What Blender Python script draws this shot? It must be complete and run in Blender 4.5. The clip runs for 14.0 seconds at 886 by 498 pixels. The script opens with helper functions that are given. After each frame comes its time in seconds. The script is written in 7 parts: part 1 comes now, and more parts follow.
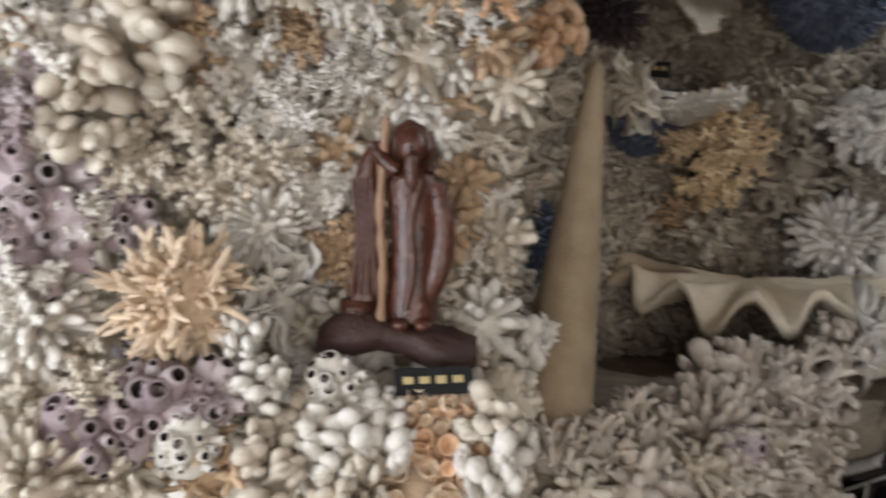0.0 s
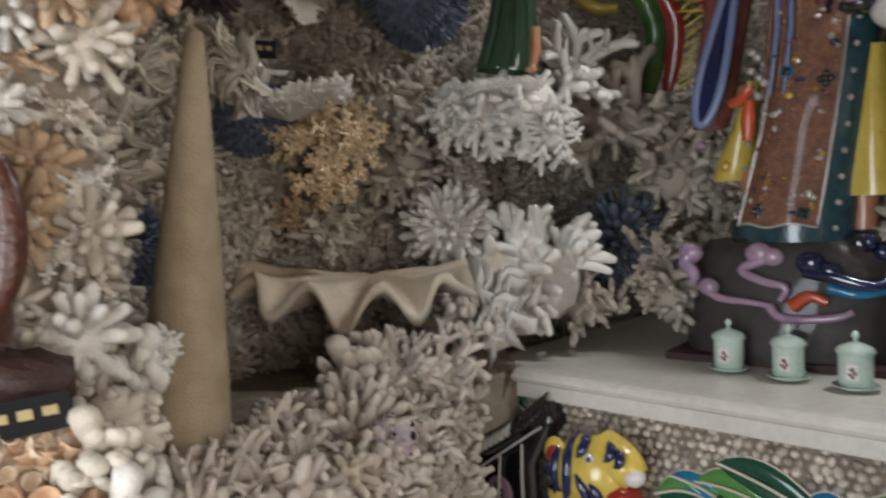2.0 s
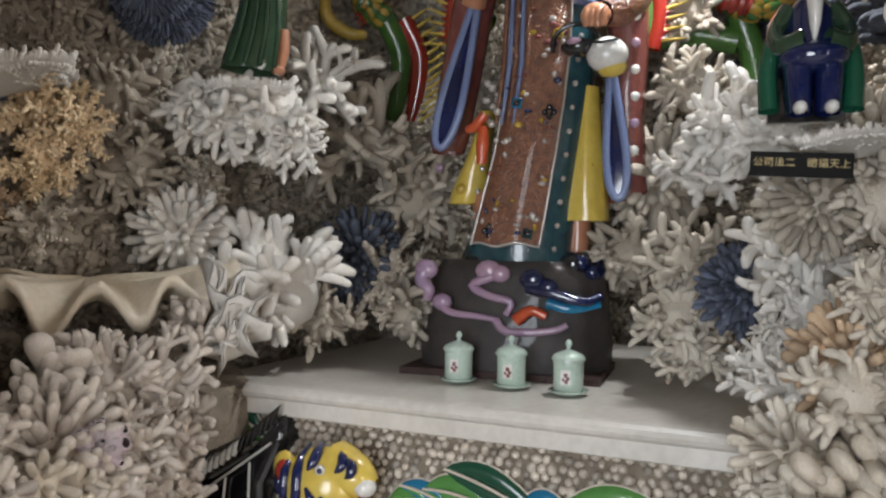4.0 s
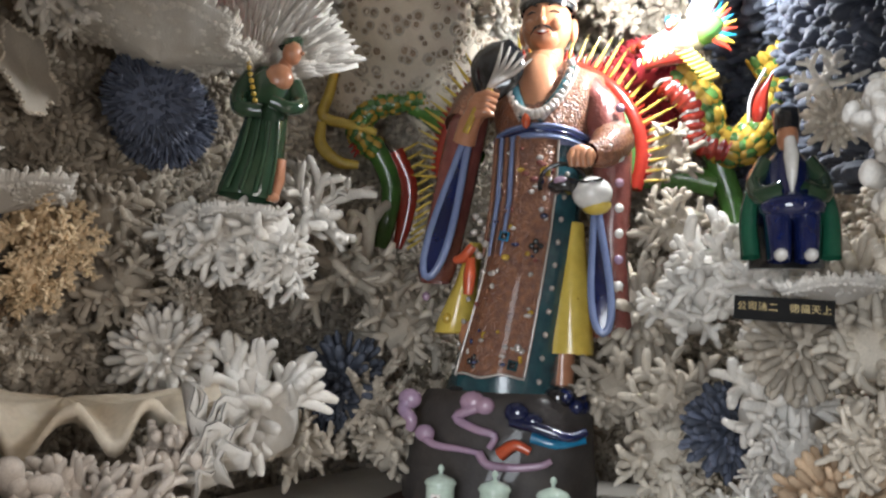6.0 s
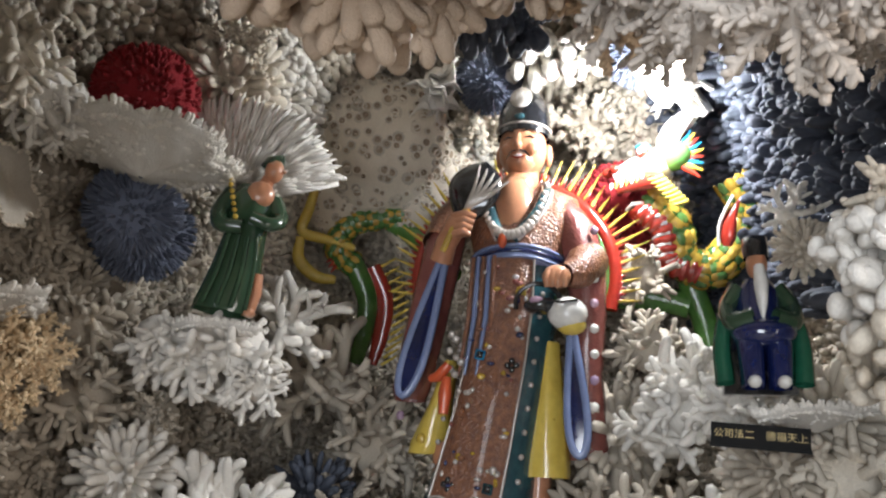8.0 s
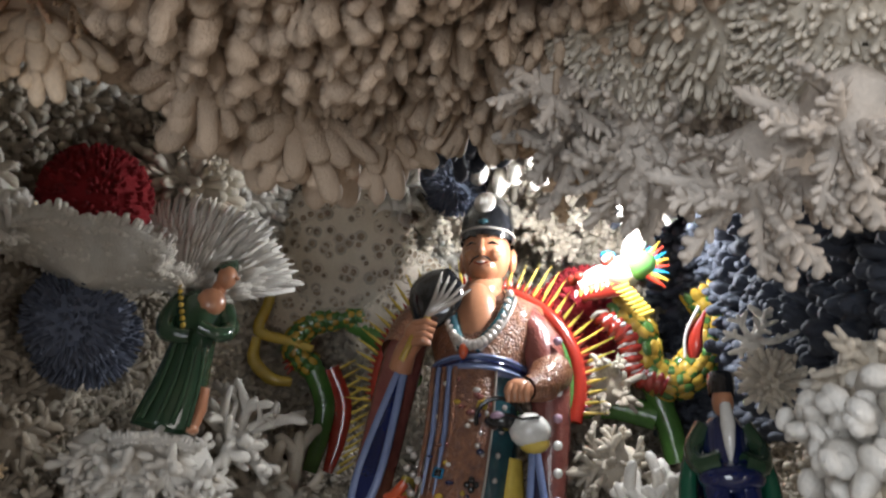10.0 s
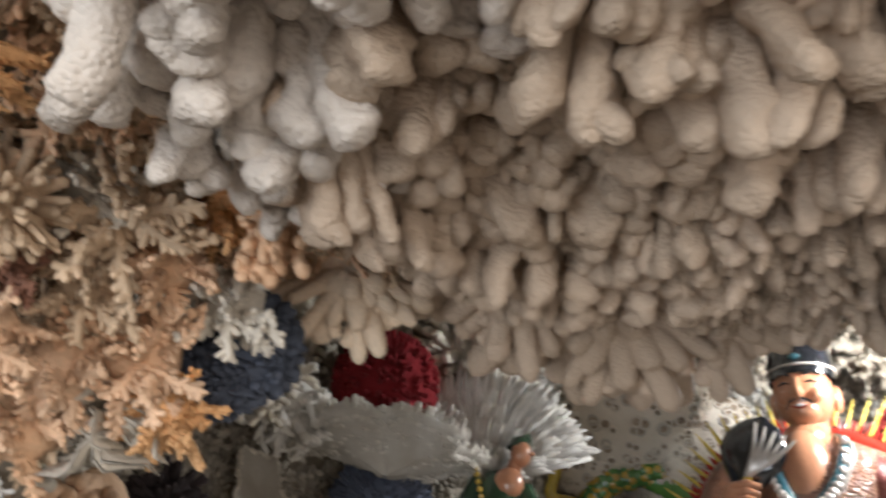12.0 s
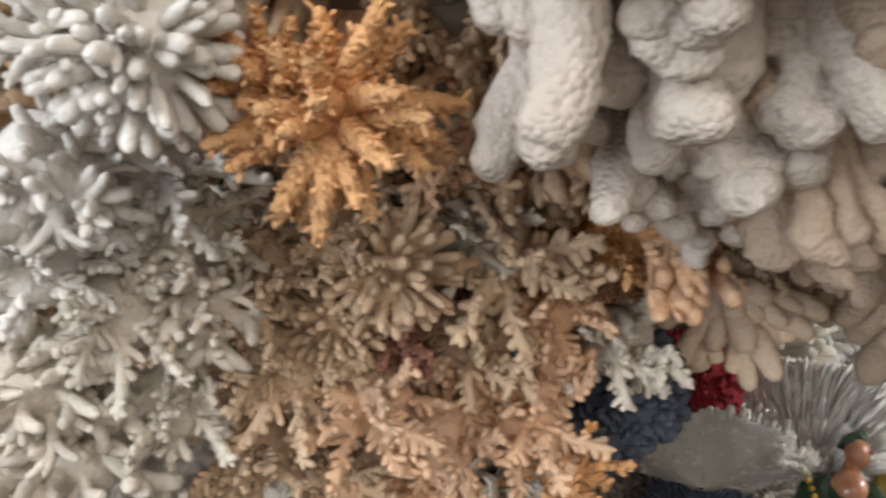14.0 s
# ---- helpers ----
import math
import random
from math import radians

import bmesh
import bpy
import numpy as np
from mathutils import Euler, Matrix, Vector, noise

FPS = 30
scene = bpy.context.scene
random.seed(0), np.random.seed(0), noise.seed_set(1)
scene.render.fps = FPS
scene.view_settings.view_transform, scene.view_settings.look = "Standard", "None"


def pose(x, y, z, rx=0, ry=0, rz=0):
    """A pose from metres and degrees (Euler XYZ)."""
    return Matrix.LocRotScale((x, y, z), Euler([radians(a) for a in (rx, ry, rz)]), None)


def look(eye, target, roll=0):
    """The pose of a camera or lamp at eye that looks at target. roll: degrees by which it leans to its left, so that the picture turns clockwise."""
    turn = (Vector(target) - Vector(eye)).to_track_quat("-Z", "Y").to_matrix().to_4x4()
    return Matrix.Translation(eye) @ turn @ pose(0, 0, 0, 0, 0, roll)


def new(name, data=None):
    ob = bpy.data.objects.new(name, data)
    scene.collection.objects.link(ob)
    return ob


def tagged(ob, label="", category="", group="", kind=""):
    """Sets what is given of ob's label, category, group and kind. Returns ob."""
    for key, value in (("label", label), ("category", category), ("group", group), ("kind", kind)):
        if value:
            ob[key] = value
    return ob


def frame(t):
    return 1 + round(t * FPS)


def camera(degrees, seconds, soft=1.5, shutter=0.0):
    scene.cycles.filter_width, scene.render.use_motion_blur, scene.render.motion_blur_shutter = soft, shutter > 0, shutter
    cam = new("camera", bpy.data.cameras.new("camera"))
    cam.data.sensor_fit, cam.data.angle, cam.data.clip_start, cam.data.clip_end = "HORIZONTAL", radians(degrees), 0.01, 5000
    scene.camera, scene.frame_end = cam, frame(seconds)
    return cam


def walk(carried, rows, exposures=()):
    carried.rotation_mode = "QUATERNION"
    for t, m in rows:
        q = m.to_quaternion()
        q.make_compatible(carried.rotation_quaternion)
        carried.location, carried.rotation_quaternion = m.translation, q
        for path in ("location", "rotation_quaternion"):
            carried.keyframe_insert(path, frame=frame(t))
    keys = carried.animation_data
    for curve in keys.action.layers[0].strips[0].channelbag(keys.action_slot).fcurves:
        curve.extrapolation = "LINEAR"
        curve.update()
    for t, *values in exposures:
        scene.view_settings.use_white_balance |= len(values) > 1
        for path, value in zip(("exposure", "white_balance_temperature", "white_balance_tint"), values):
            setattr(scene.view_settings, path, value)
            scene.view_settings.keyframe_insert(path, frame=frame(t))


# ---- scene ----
cam = camera(59.0, 14.0, soft=2.2, shutter=0.5)
PATH = [
    (0, (0.06, 0.063, 1.497), (0.021, 2.05, 1.273), 1.1),
    (0.5, (0.078, 0.088, 1.488), (0.343, 2.056, 1.25), -0.8),
    (1, (0.104, 0.14, 1.477), (0.476, 2.096, 1.291), -1.6),
    (1.5, (0.083, 0.162, 1.466), (0.709, 2.055, 1.312), -1.7),
    (2, (0.067, 0.193, 1.42), (0.973, 1.97, 1.285), -2.5),
    (2.5, (0.082, 0.214, 1.364), (1.195, 1.87, 1.223), -2.2),
    (3, (0.082, 0.212, 1.336), (1.41, 1.699, 1.173), -1.9),
    (5.5, (0.069, 0.213, 1.35), (1.522, 1.572, 1.557), 1.2),
    (6, (0.064, 0.214, 1.352), (1.512, 1.56, 1.649), 2.5),
    (6.5, (0.06, 0.212, 1.353), (1.51, 1.534, 1.738), 3.0),
    (7, (0.058, 0.212, 1.354), (1.502, 1.516, 1.817), 3.4),
    (7.5, (0.057, 0.211, 1.357), (1.492, 1.5, 1.884), 3.2),
    (10, (0.088, 0.213, 1.443), (1.512, 1.392, 2.206), 3.5),
    (10.5, (0.103, 0.217, 1.483), (1.493, 1.389, 2.316), 3.3),
    (11, (0.113, 0.222, 1.505), (1.391, 1.469, 2.406), 3.7),
    (11.5, (0.088, 0.255, 1.523), (1.163, 1.643, 2.479), 4.4),
    (12, (0.067, 0.295, 1.544), (0.932, 1.798, 2.54), 4.7),
    (12.5, (0.048, 0.333, 1.563), (0.755, 1.911, 2.568), 5.0),
    (13, (0.034, 0.352, 1.571), (0.614, 1.999, 2.546), 4.8),
    (13.5, (0.028, 0.36, 1.577), (0.491, 2.053, 2.535), 5.0),
    (14, (0.008, 0.374, 1.581), (0.359, 2.099, 2.531), 5.2),
]
walk(cam, [(t, look(eye, target, roll)) for t, eye, target, roll in PATH],
     exposures=[(0, -0.28), (2.5, -0.02), (5.5, 0.2), (7.5, 0.25), (9.8, -0.5), (10.8, -0.4), (12.2, -0.08), (14, -0.16)])

# ---- world and lamps ----
world = bpy.data.worlds.new("world")
scene.world = world
world.use_nodes = True
world.node_tree.nodes["Background"].inputs[0].default_value = (0.9, 0.95, 1.0, 1)
world.node_tree.nodes["Background"].inputs[1].default_value = 0.02


def area_lamp(name, eye, target, size, watts, color, shape="DISK", size_y=None):
    data = bpy.data.lights.new(name, "AREA")
    data.shape, data.size, data.energy, data.color = shape, size, watts, color
    if size_y:
        data.size_y = size_y
    ob = new(name, data)
    ob.matrix_world = look(eye, target)
    return ob


NICHE_LAMP = (1.47, 0.86, 2.22)
# Added unseen panel for the light from the left; no doorway is modelled.
area_lamp("unseen_side_light", (-1.25, -0.15, 1.5), (-0.1, 0.85, 1.45), 0.9, 50.0, (0.86, 0.92, 1.0), "RECTANGLE", 1.9)
# Large unseen fill panel added behind the camera to brighten the grotto.
area_lamp("unseen_hall_fill", (0.5, -3.1, 1.3), (0.5, 1.0, 1.5), 2.6, 90.0, (1.0, 0.94, 0.895), "RECTANGLE", 2.2)
bulb_light = bpy.data.lights.new("niche_light", "POINT")
bulb_light.energy, bulb_light.shadow_soft_size, bulb_light.color = 22.0, 0.04, (0.94, 0.97, 1.0)
new("niche_light", bulb_light).location = (NICHE_LAMP[0] - 0.03, NICHE_LAMP[1] + 0.03, NICHE_LAMP[2] - 0.07)


# ---- materials ----
def material(name, color, dark=None, rough=0.6, metal=0.0, grain=120.0, blotch=9.0, bump=0.25, island=0.25, coat=0.0, cells=False, contrast=0.5):
    """Two scales of variation, a random shade for each loose piece, and a fine relief."""
    m = bpy.data.materials.new(name)
    m.use_nodes = True
    nt = m.node_tree
    bsdf = nt.nodes["Principled BSDF"]
    dark = dark or tuple(c * 0.6 for c in color)
    geo = nt.nodes.new("ShaderNodeNewGeometry")
    big = nt.nodes.new("ShaderNodeTexNoise")
    big.inputs["Scale"].default_value, big.inputs["Detail"].default_value = blotch, 4
    fine = nt.nodes.new("ShaderNodeTexVoronoi" if cells else "ShaderNodeTexNoise")
    fine.inputs["Scale"].default_value = grain
    nt.links.new(geo.outputs["Position"], big.inputs["Vector"])
    nt.links.new(geo.outputs["Position"], fine.inputs["Vector"])
    fine_out = fine.outputs["Distance"] if cells else fine.outputs["Fac"]
    ramp = nt.nodes.new("ShaderNodeMapRange")
    ramp.inputs["From Min"].default_value, ramp.inputs["From Max"].default_value = 0.5 - contrast / 2, 0.5 + contrast / 2
    nt.links.new(big.outputs["Fac"], ramp.inputs["Value"])
    mix = nt.nodes.new("ShaderNodeMix")
    mix.data_type = "RGBA"
    mix.inputs["A"].default_value, mix.inputs["B"].default_value = (*dark, 1), (*color, 1)
    nt.links.new(ramp.outputs["Result"], mix.inputs["Factor"])
    mul = nt.nodes.new("ShaderNodeMapRange")
    mul.inputs["To Min"].default_value, mul.inputs["To Max"].default_value = 1 - island, 1 + island * 0.4
    nt.links.new(geo.outputs["Random Per Island"], mul.inputs["Value"])
    fmul = nt.nodes.new("ShaderNodeMapRange")
    fmul.inputs["To Min"].default_value, fmul.inputs["To Max"].default_value = (0.95, 1.05) if cells else (0.8, 1.12)
    nt.links.new(fine_out, fmul.inputs["Value"])
    prod = nt.nodes.new("ShaderNodeMath")
    prod.operation = "MULTIPLY"
    nt.links.new(mul.outputs["Result"], prod.inputs[0])
    nt.links.new(fmul.outputs["Result"], prod.inputs[1])
    hsv = nt.nodes.new("ShaderNodeHueSaturation")
    nt.links.new(mix.outputs["Result"], hsv.inputs["Color"])
    nt.links.new(prod.outputs["Value"], hsv.inputs["Value"])
    nt.links.new(hsv.outputs["Color"], bsdf.inputs["Base Color"])
    bsdf.inputs["Roughness"].default_value, bsdf.inputs["Metallic"].default_value = rough, metal
    bsdf.inputs["Coat Weight"].default_value, bsdf.inputs["Coat Roughness"].default_value = coat, 0.08
    if bump:
        b = nt.nodes.new("ShaderNodeBump")
        b.invert = cells
        b.inputs["Strength"].default_value, b.inputs["Distance"].default_value = bump, 0.003
        nt.links.new(fine_out, b.inputs["Height"])
        nt.links.new(b.outputs["Normal"], bsdf.inputs["Normal"])
    return m


CRUST = material("grey_beige_coral", (0.60, 0.54, 0.45), (0.38, 0.32, 0.25), 0.85, grain=260, blotch=7, bump=0.5, island=0.4)
WHITE = material("white_coral", (0.80, 0.77, 0.72), (0.66, 0.61, 0.54), 0.75, grain=300, blotch=12, bump=0.4, island=0.2)
PALE = material("pale_cream_coral", (0.74, 0.68, 0.58), (0.56, 0.48, 0.38), 0.8, grain=280, blotch=10, bump=0.45, island=0.3)
# Lobed coral in two tones: cream darkened for shade, white lightened for side light.
LOBE = material("ivory_lobed_coral", (0.57, 0.44, 0.33), (0.42, 0.315, 0.225), 0.75, grain=430, blotch=9, bump=0.42, island=0.22, cells=True)
LIT_LOBE = material("white_lobed_coral", (0.66, 0.585, 0.51), (0.53, 0.45, 0.375), 0.7, grain=430, blotch=9, bump=0.45, island=0.15, cells=True)
# Grey-beige coral; on the ledge its darker tone also carries the shade there.
ASH = material("ash_grey_coral", (0.65, 0.58, 0.51), (0.50, 0.43, 0.365), 0.8, grain=300, blotch=12, bump=0.4, island=0.3)
PEACH = material("peach_coral", (0.78, 0.47, 0.27), (0.68, 0.48, 0.33), 0.8, grain=300, blotch=11, bump=0.5, island=0.3)
TAN = material("tan_coral", (0.66, 0.48, 0.32), (0.50, 0.35, 0.22), 0.85, grain=300, blotch=14, bump=0.5, island=0.35)
ORANGE = material("orange_coral", (0.78, 0.38, 0.14), (0.70, 0.43, 0.22), 0.8, grain=380, blotch=12, bump=0.8, island=0.2, cells=True)
YELLOW_C = material("yellow_coral", (0.84, 0.66, 0.44), (0.72, 0.54, 0.33), 0.8, grain=300, blotch=14, bump=0.5)
BLUE_C = material("slate_blue_coral", (0.16, 0.18, 0.245), (0.085, 0.10, 0.145), 0.8, grain=300, blotch=10, bump=0.4, island=0.35)
DARK_C = material("dark_blue_grey_coral", (0.09, 0.105, 0.14), (0.045, 0.05, 0.07), 0.8, grain=260, blotch=10, bump=0.5, island=0.35)
MAUVE = material("mauve_barnacle", (0.33, 0.23, 0.26), (0.56, 0.51, 0.50), 0.75, grain=240, blotch=18, bump=0.5, island=0.4)
# Near-black that paints the shade of hollows into the surface colour.
DARK = material("shade_black", (0.05, 0.03, 0.03), (0.02, 0.015, 0.015), 0.95, bump=0.1)
RED_C = material("red_organ_pipe_coral", (0.30, 0.010, 0.018), (0.20, 0.006, 0.010), 0.9, grain=500, bump=0.6, cells=True)
BACKING = material("coral_rubble_cement", (0.30, 0.25, 0.19), (0.12, 0.095, 0.07), 0.95, grain=90, blotch=14, bump=1.0, island=0, cells=True)
COLUMN = material("tan_sponge_column", (0.40, 0.32, 0.215), (0.28, 0.21, 0.13), 0.9, grain=330, blotch=26, bump=0.8, island=0)
CLAM = material("giant_clam_shell", (0.76, 0.69, 0.57), (0.52, 0.40, 0.26), 0.6, grain=90, blotch=9, bump=0.35, island=0.1)
MARBLE = material("white_marble_shelf", (0.74, 0.70, 0.64), (0.60, 0.56, 0.50), 0.35, grain=60, blotch=5, bump=0.03, island=0.05)
WOOD = material("red_brown_carved_wood", (0.115, 0.038, 0.022), (0.045, 0.015, 0.009), 0.34, grain=140, blotch=45, bump=0.7, island=0.1, coat=0.15)
DARKWOOD = material("dark_rough_wood", (0.075, 0.035, 0.028), (0.035, 0.016, 0.013), 0.6, grain=160, blotch=22, bump=0.8, island=0.1)
BLACK = material("black_plaque", (0.006, 0.0055, 0.005), (0.003, 0.003, 0.003), 0.95, bump=0.05, island=0)
GOLD = material("gold_lettering", (0.36, 0.28, 0.13), (0.28, 0.20, 0.08), 0.45, metal=0.4, bump=0, island=0)
PLASTER = material("room_plaster", (0.62, 0.60, 0.56), (0.52, 0.50, 0.46), 0.9, grain=40, blotch=2, bump=0.1, island=0)
TILE = material("floor_terrazzo", (0.50, 0.47, 0.43), (0.38, 0.35, 0.32), 0.4, grain=200, blotch=20, bump=0.05, island=0)
PEBBLE = material("sea_shell_pebbles", (0.72, 0.66, 0.57), (0.50, 0.42, 0.34), 0.5, grain=120, blotch=40, bump=0.15, island=0.55)
GREEN_G = material("green_glaze", (0.036, 0.072, 0.036), (0.02, 0.046, 0.026), 0.15, grain=60, blotch=14, bump=0.05, island=0.05, coat=0.8)
SKIN = material("painted_flesh", (0.52, 0.24, 0.13), (0.40, 0.17, 0.09), 0.3, grain=80, blotch=16, bump=0.05, island=0, coat=0.5)
ROBE = material("brown_orange_robe_glaze", (0.27, 0.115, 0.055), (0.12, 0.05, 0.035), 0.32, grain=170, blotch=70, bump=1.0, island=0.05, coat=0.3, cells=True)
ROBE_RED = material("dull_red_sleeve_glaze", (0.24, 0.075, 0.06), (0.15, 0.045, 0.04), 0.25, grain=160, blotch=40, bump=0.4, island=0, coat=0.6, cells=True)
TEAL = material("dark_teal_border", (0.025, 0.085, 0.095), (0.012, 0.04, 0.055), 0.2, grain=200, blotch=40, bump=0.3, island=0, coat=0.8)
NAVY = material("navy_glaze", (0.01, 0.018, 0.09), (0.006, 0.01, 0.04), 0.12, bump=0.05, island=0, coat=1.0)
LINER = material("grey_blue_sleeve_edge", (0.20, 0.25, 0.42), (0.14, 0.18, 0.32), 0.25, bump=0.05, island=0, coat=0.6)
YELLOW = material("yellow_glaze", (0.72, 0.54, 0.11), (0.60, 0.42, 0.07), 0.25, grain=60, blotch=20, bump=0.1, island=0, coat=0.6)
BLACKG = material("black_glaze", (0.016, 0.016, 0.018), (0.008, 0.008, 0.009), 0.15, bump=0.05, island=0, coat=1.0)
WHITEG = material("white_glaze", (0.78, 0.76, 0.72), (0.66, 0.63, 0.58), 0.2, bump=0.08, island=0.05, coat=0.6)
REDG = material("red_enamel", (0.38, 0.035, 0.02), (0.27, 0.02, 0.012), 0.2, bump=0.05, island=0.1, coat=0.7)
LEAF_G = material("dragon_green_enamel", (0.10, 0.24, 0.05), (0.055, 0.15, 0.035), 0.2, grain=120, blotch=20, bump=0.4, island=0.25, coat=0.7, cells=True)
BRIGHT_G = material("bright_green_tile", (0.12, 0.33, 0.08), (0.08, 0.24, 0.06), 0.2, bump=0.05, island=0.2, coat=0.5)
DEEP_G = material("deep_green_tile", (0.015, 0.10, 0.055), (0.01, 0.06, 0.035), 0.2, bump=0.05, island=0.2, coat=0.5)
SKY_B = material("turquoise_tile", (0.015, 0.20, 0.36), (0.01, 0.14, 0.28), 0.2, bump=0.05, island=0.2, coat=0.5)
GOLDEN = material("golden_scale", (0.60, 0.40, 0.06), (0.42, 0.26, 0.03), 0.25, bump=0.1, island=0.25, coat=0.6)
PINK = material("pink_cloud_glaze", (0.44, 0.27, 0.33), (0.28, 0.20, 0.32), 0.25, bump=0.05, island=0.1, coat=0.6)
BEAD = material("silvery_bead", (0.60, 0.55, 0.50), (0.45, 0.40, 0.36), 0.2, metal=0.3, bump=0.05, island=0.2, coat=0.8)
CELADON = material("celadon_porcelain", (0.55, 0.66, 0.57), (0.46, 0.58, 0.49), 0.12, bump=0.03, island=0.03, coat=0.9)
STONE_D = material("dark_stone_base", (0.06, 0.05, 0.045), (0.03, 0.025, 0.024), 0.65, grain=120, blotch=20, bump=0.5, island=0, coat=0.4)
TASSEL = material("orange_red_tassel", (0.62, 0.10, 0.03), (0.5, 0.07, 0.02), 0.3, bump=0.05, island=0.1, coat=0.5)


# ---- mesh tools ----
class Form:
    """Vertices and quads gathered piece by piece."""

    def __init__(self):
        self.v, self.f, self.m, self.n = [], [], [], 0

    def add(self, v, f, mat=0):
        v = np.asarray(v, float).reshape(-1, 3)
        f = np.asarray(f, int).reshape(-1, 4)
        self.v.append(v)
        self.f.append(f + self.n)
        self.m.append(np.full(len(f), mat))
        self.n += len(v)
        return self

    def rings(self, rings, mat=0, closed=True):
        rings = np.asarray(rings, float)
        k, s, _ = rings.shape
        f = []
        last = s if closed else s - 1
        for i in range(k - 1):
            for j in range(last):
                a, b = i * s + j, i * s + (j + 1) % s
                f.append((a, b, b + s, a + s))
        return self.add(rings, f, mat)

    def tube(self, pts, rad, seg=6, mat=0, flat=1.0, side=None):
        pts = np.asarray(pts, float)
        rad = np.broadcast_to(np.asarray(rad, float), (len(pts),))
        d = np.gradient(pts, axis=0)
        d /= np.linalg.norm(d, axis=1)[:, None] + 1e-9
        u = np.cross(d[0], side if side is not None else ((0.3, 0.5, 0.81) if abs(d[0][2]) < 0.9 else (1, 0, 0.1)))
        ang = np.arange(seg) * 2 * np.pi / seg
        out = []
        for p, w, r in zip(pts, d, rad):
            u = u - w * (u @ w)
            u /= np.linalg.norm(u) + 1e-9
            b = np.cross(w, u)
            out.append(p + r * (np.cos(ang)[:, None] * u + flat * np.sin(ang)[:, None] * b))
        return self.rings(out, mat)

    def spin(self, p, up, profile, seg=10, mat=0):
        """Rings (radius, height) round an axis."""
        up = unit(up)
        u = unit(np.cross(up, (0.31, 0.2, 0.93) if abs(up[2]) < 0.9 else (1, 0, 0)))
        b = np.cross(up, u)
        ang = np.arange(seg) * 2 * np.pi / seg
        return self.rings([np.asarray(p) + up * h + r * (np.cos(ang)[:, None] * u + np.sin(ang)[:, None] * b) for r, h in profile], mat)

    def finger(self, a, b, r, seg=6, mat=0, bend=None, taper=0.85, flat=1.0, bumps=0.0, rng=None, side=None, fine=False):
        """A blunt branch from a to b."""
        a, b = np.asarray(a, float), np.asarray(b, float)
        t = np.array([0, 0.3, 0.62, 0.86, 0.96, 1.0])
        rr = r * np.array([1.0, 0.98, (1 + taper) / 2, taper * 0.95, taper * 0.62, 0.04])
        pts = a + (b - a) * t[:, None]
        if bend is not None:
            pts = pts + np.asarray(bend) * (t * (1 - t) * 4)[:, None]
        if bumps and rng is not None:
            rr[1:4] = rr[1:4] * (1 + bumps * (rng.random(3) - 0.4))
        if fine:
            both = spline(np.column_stack([pts, rr]), 3)
            pts, rr = both[:, :3], np.maximum(both[:, 3], 0.001)
        return self.tube(pts, rr, seg, mat, flat, side)

    def ball(self, c, r, mat=0, nu=10, nv=6, rot=None, wob=0.0, rng=None):
        r = np.broadcast_to(np.asarray(r, float), (3,))
        th = np.linspace(0.02, np.pi - 0.02, nv + 1)
        ph = np.arange(nu) * 2 * np.pi / nu
        p = np.stack([np.sin(th)[:, None] * np.cos(ph), np.sin(th)[:, None] * np.sin(ph), np.cos(th)[:, None] + 0 * ph], -1)
        if wob and rng is not None:
            p = p * (1 + wob * (rng.random((nv + 1, nu, 1)) - 0.5))
        p = p * r
        if rot is not None:
            p = p @ np.asarray(rot.to_3x3() if hasattr(rot, "to_3x3") else rot).T
        return self.rings((p + np.asarray(c))[::-1], mat)

    def box(self, c, s, mat=0, rot=None):
        v = np.array([(x, y, z) for z in (-1, 1) for y in (-1, 1) for x in (-1, 1)], float) * np.asarray(s) / 2
        if rot is not None:
            v = v @ np.asarray(rot.to_3x3()).T
        f = [(0, 2, 3, 1), (4, 5, 7, 6), (0, 1, 5, 4), (2, 6, 7, 3), (0, 4, 6, 2), (1, 3, 7, 5)]
        return self.add(v + np.asarray(c), f, mat)

    def lathe(self, profile, c=(0, 0, 0), seg=16, mat=0, squash=1.0):
        ang = np.arange(seg) * 2 * np.pi / seg
        return self.rings([[(c[0] + r * math.cos(a), c[1] + squash * r * math.sin(a), c[2] + z) for a in ang] for r, z in profile], mat)

    def arrays(self):
        return np.concatenate(self.v), np.concatenate(self.f), np.concatenate(self.m)

    def mesh(self, name, mats, smooth=True):
        v, f, m = self.arrays()
        return mesh_from(name, v, f, m, mats, smooth)


def mesh_from(name, v, f, m, mats, smooth=True):
    me = bpy.data.meshes.new(name)
    me.vertices.add(len(v))
    me.vertices.foreach_set("co", np.asarray(v, np.float32).ravel())
    me.loops.add(4 * len(f))
    me.loops.foreach_set("vertex_index", np.asarray(f, np.int32).ravel())
    me.polygons.add(len(f))
    me.polygons.foreach_set("loop_start", np.arange(0, 4 * len(f), 4, dtype=np.int32))
    me.polygons.foreach_set("loop_total", np.full(len(f), 4, np.int32))
    for mat in mats:
        me.materials.append(mat)
    me.polygons.foreach_set("material_index", np.asarray(m, np.int32))
    me.polygons.foreach_set("use_smooth", np.full(len(f), smooth))
    me.update(calc_edges=True)
    me.validate()
    return me


def part(name, form, mat, parent=None, label="", smooth=True):
    mats = mat if isinstance(mat, (list, tuple)) else [mat]
    ob = new(name, form.mesh(name, mats, smooth))
    if parent:
        ob.parent = parent
    if label:
        tagged(ob, label)
    return ob


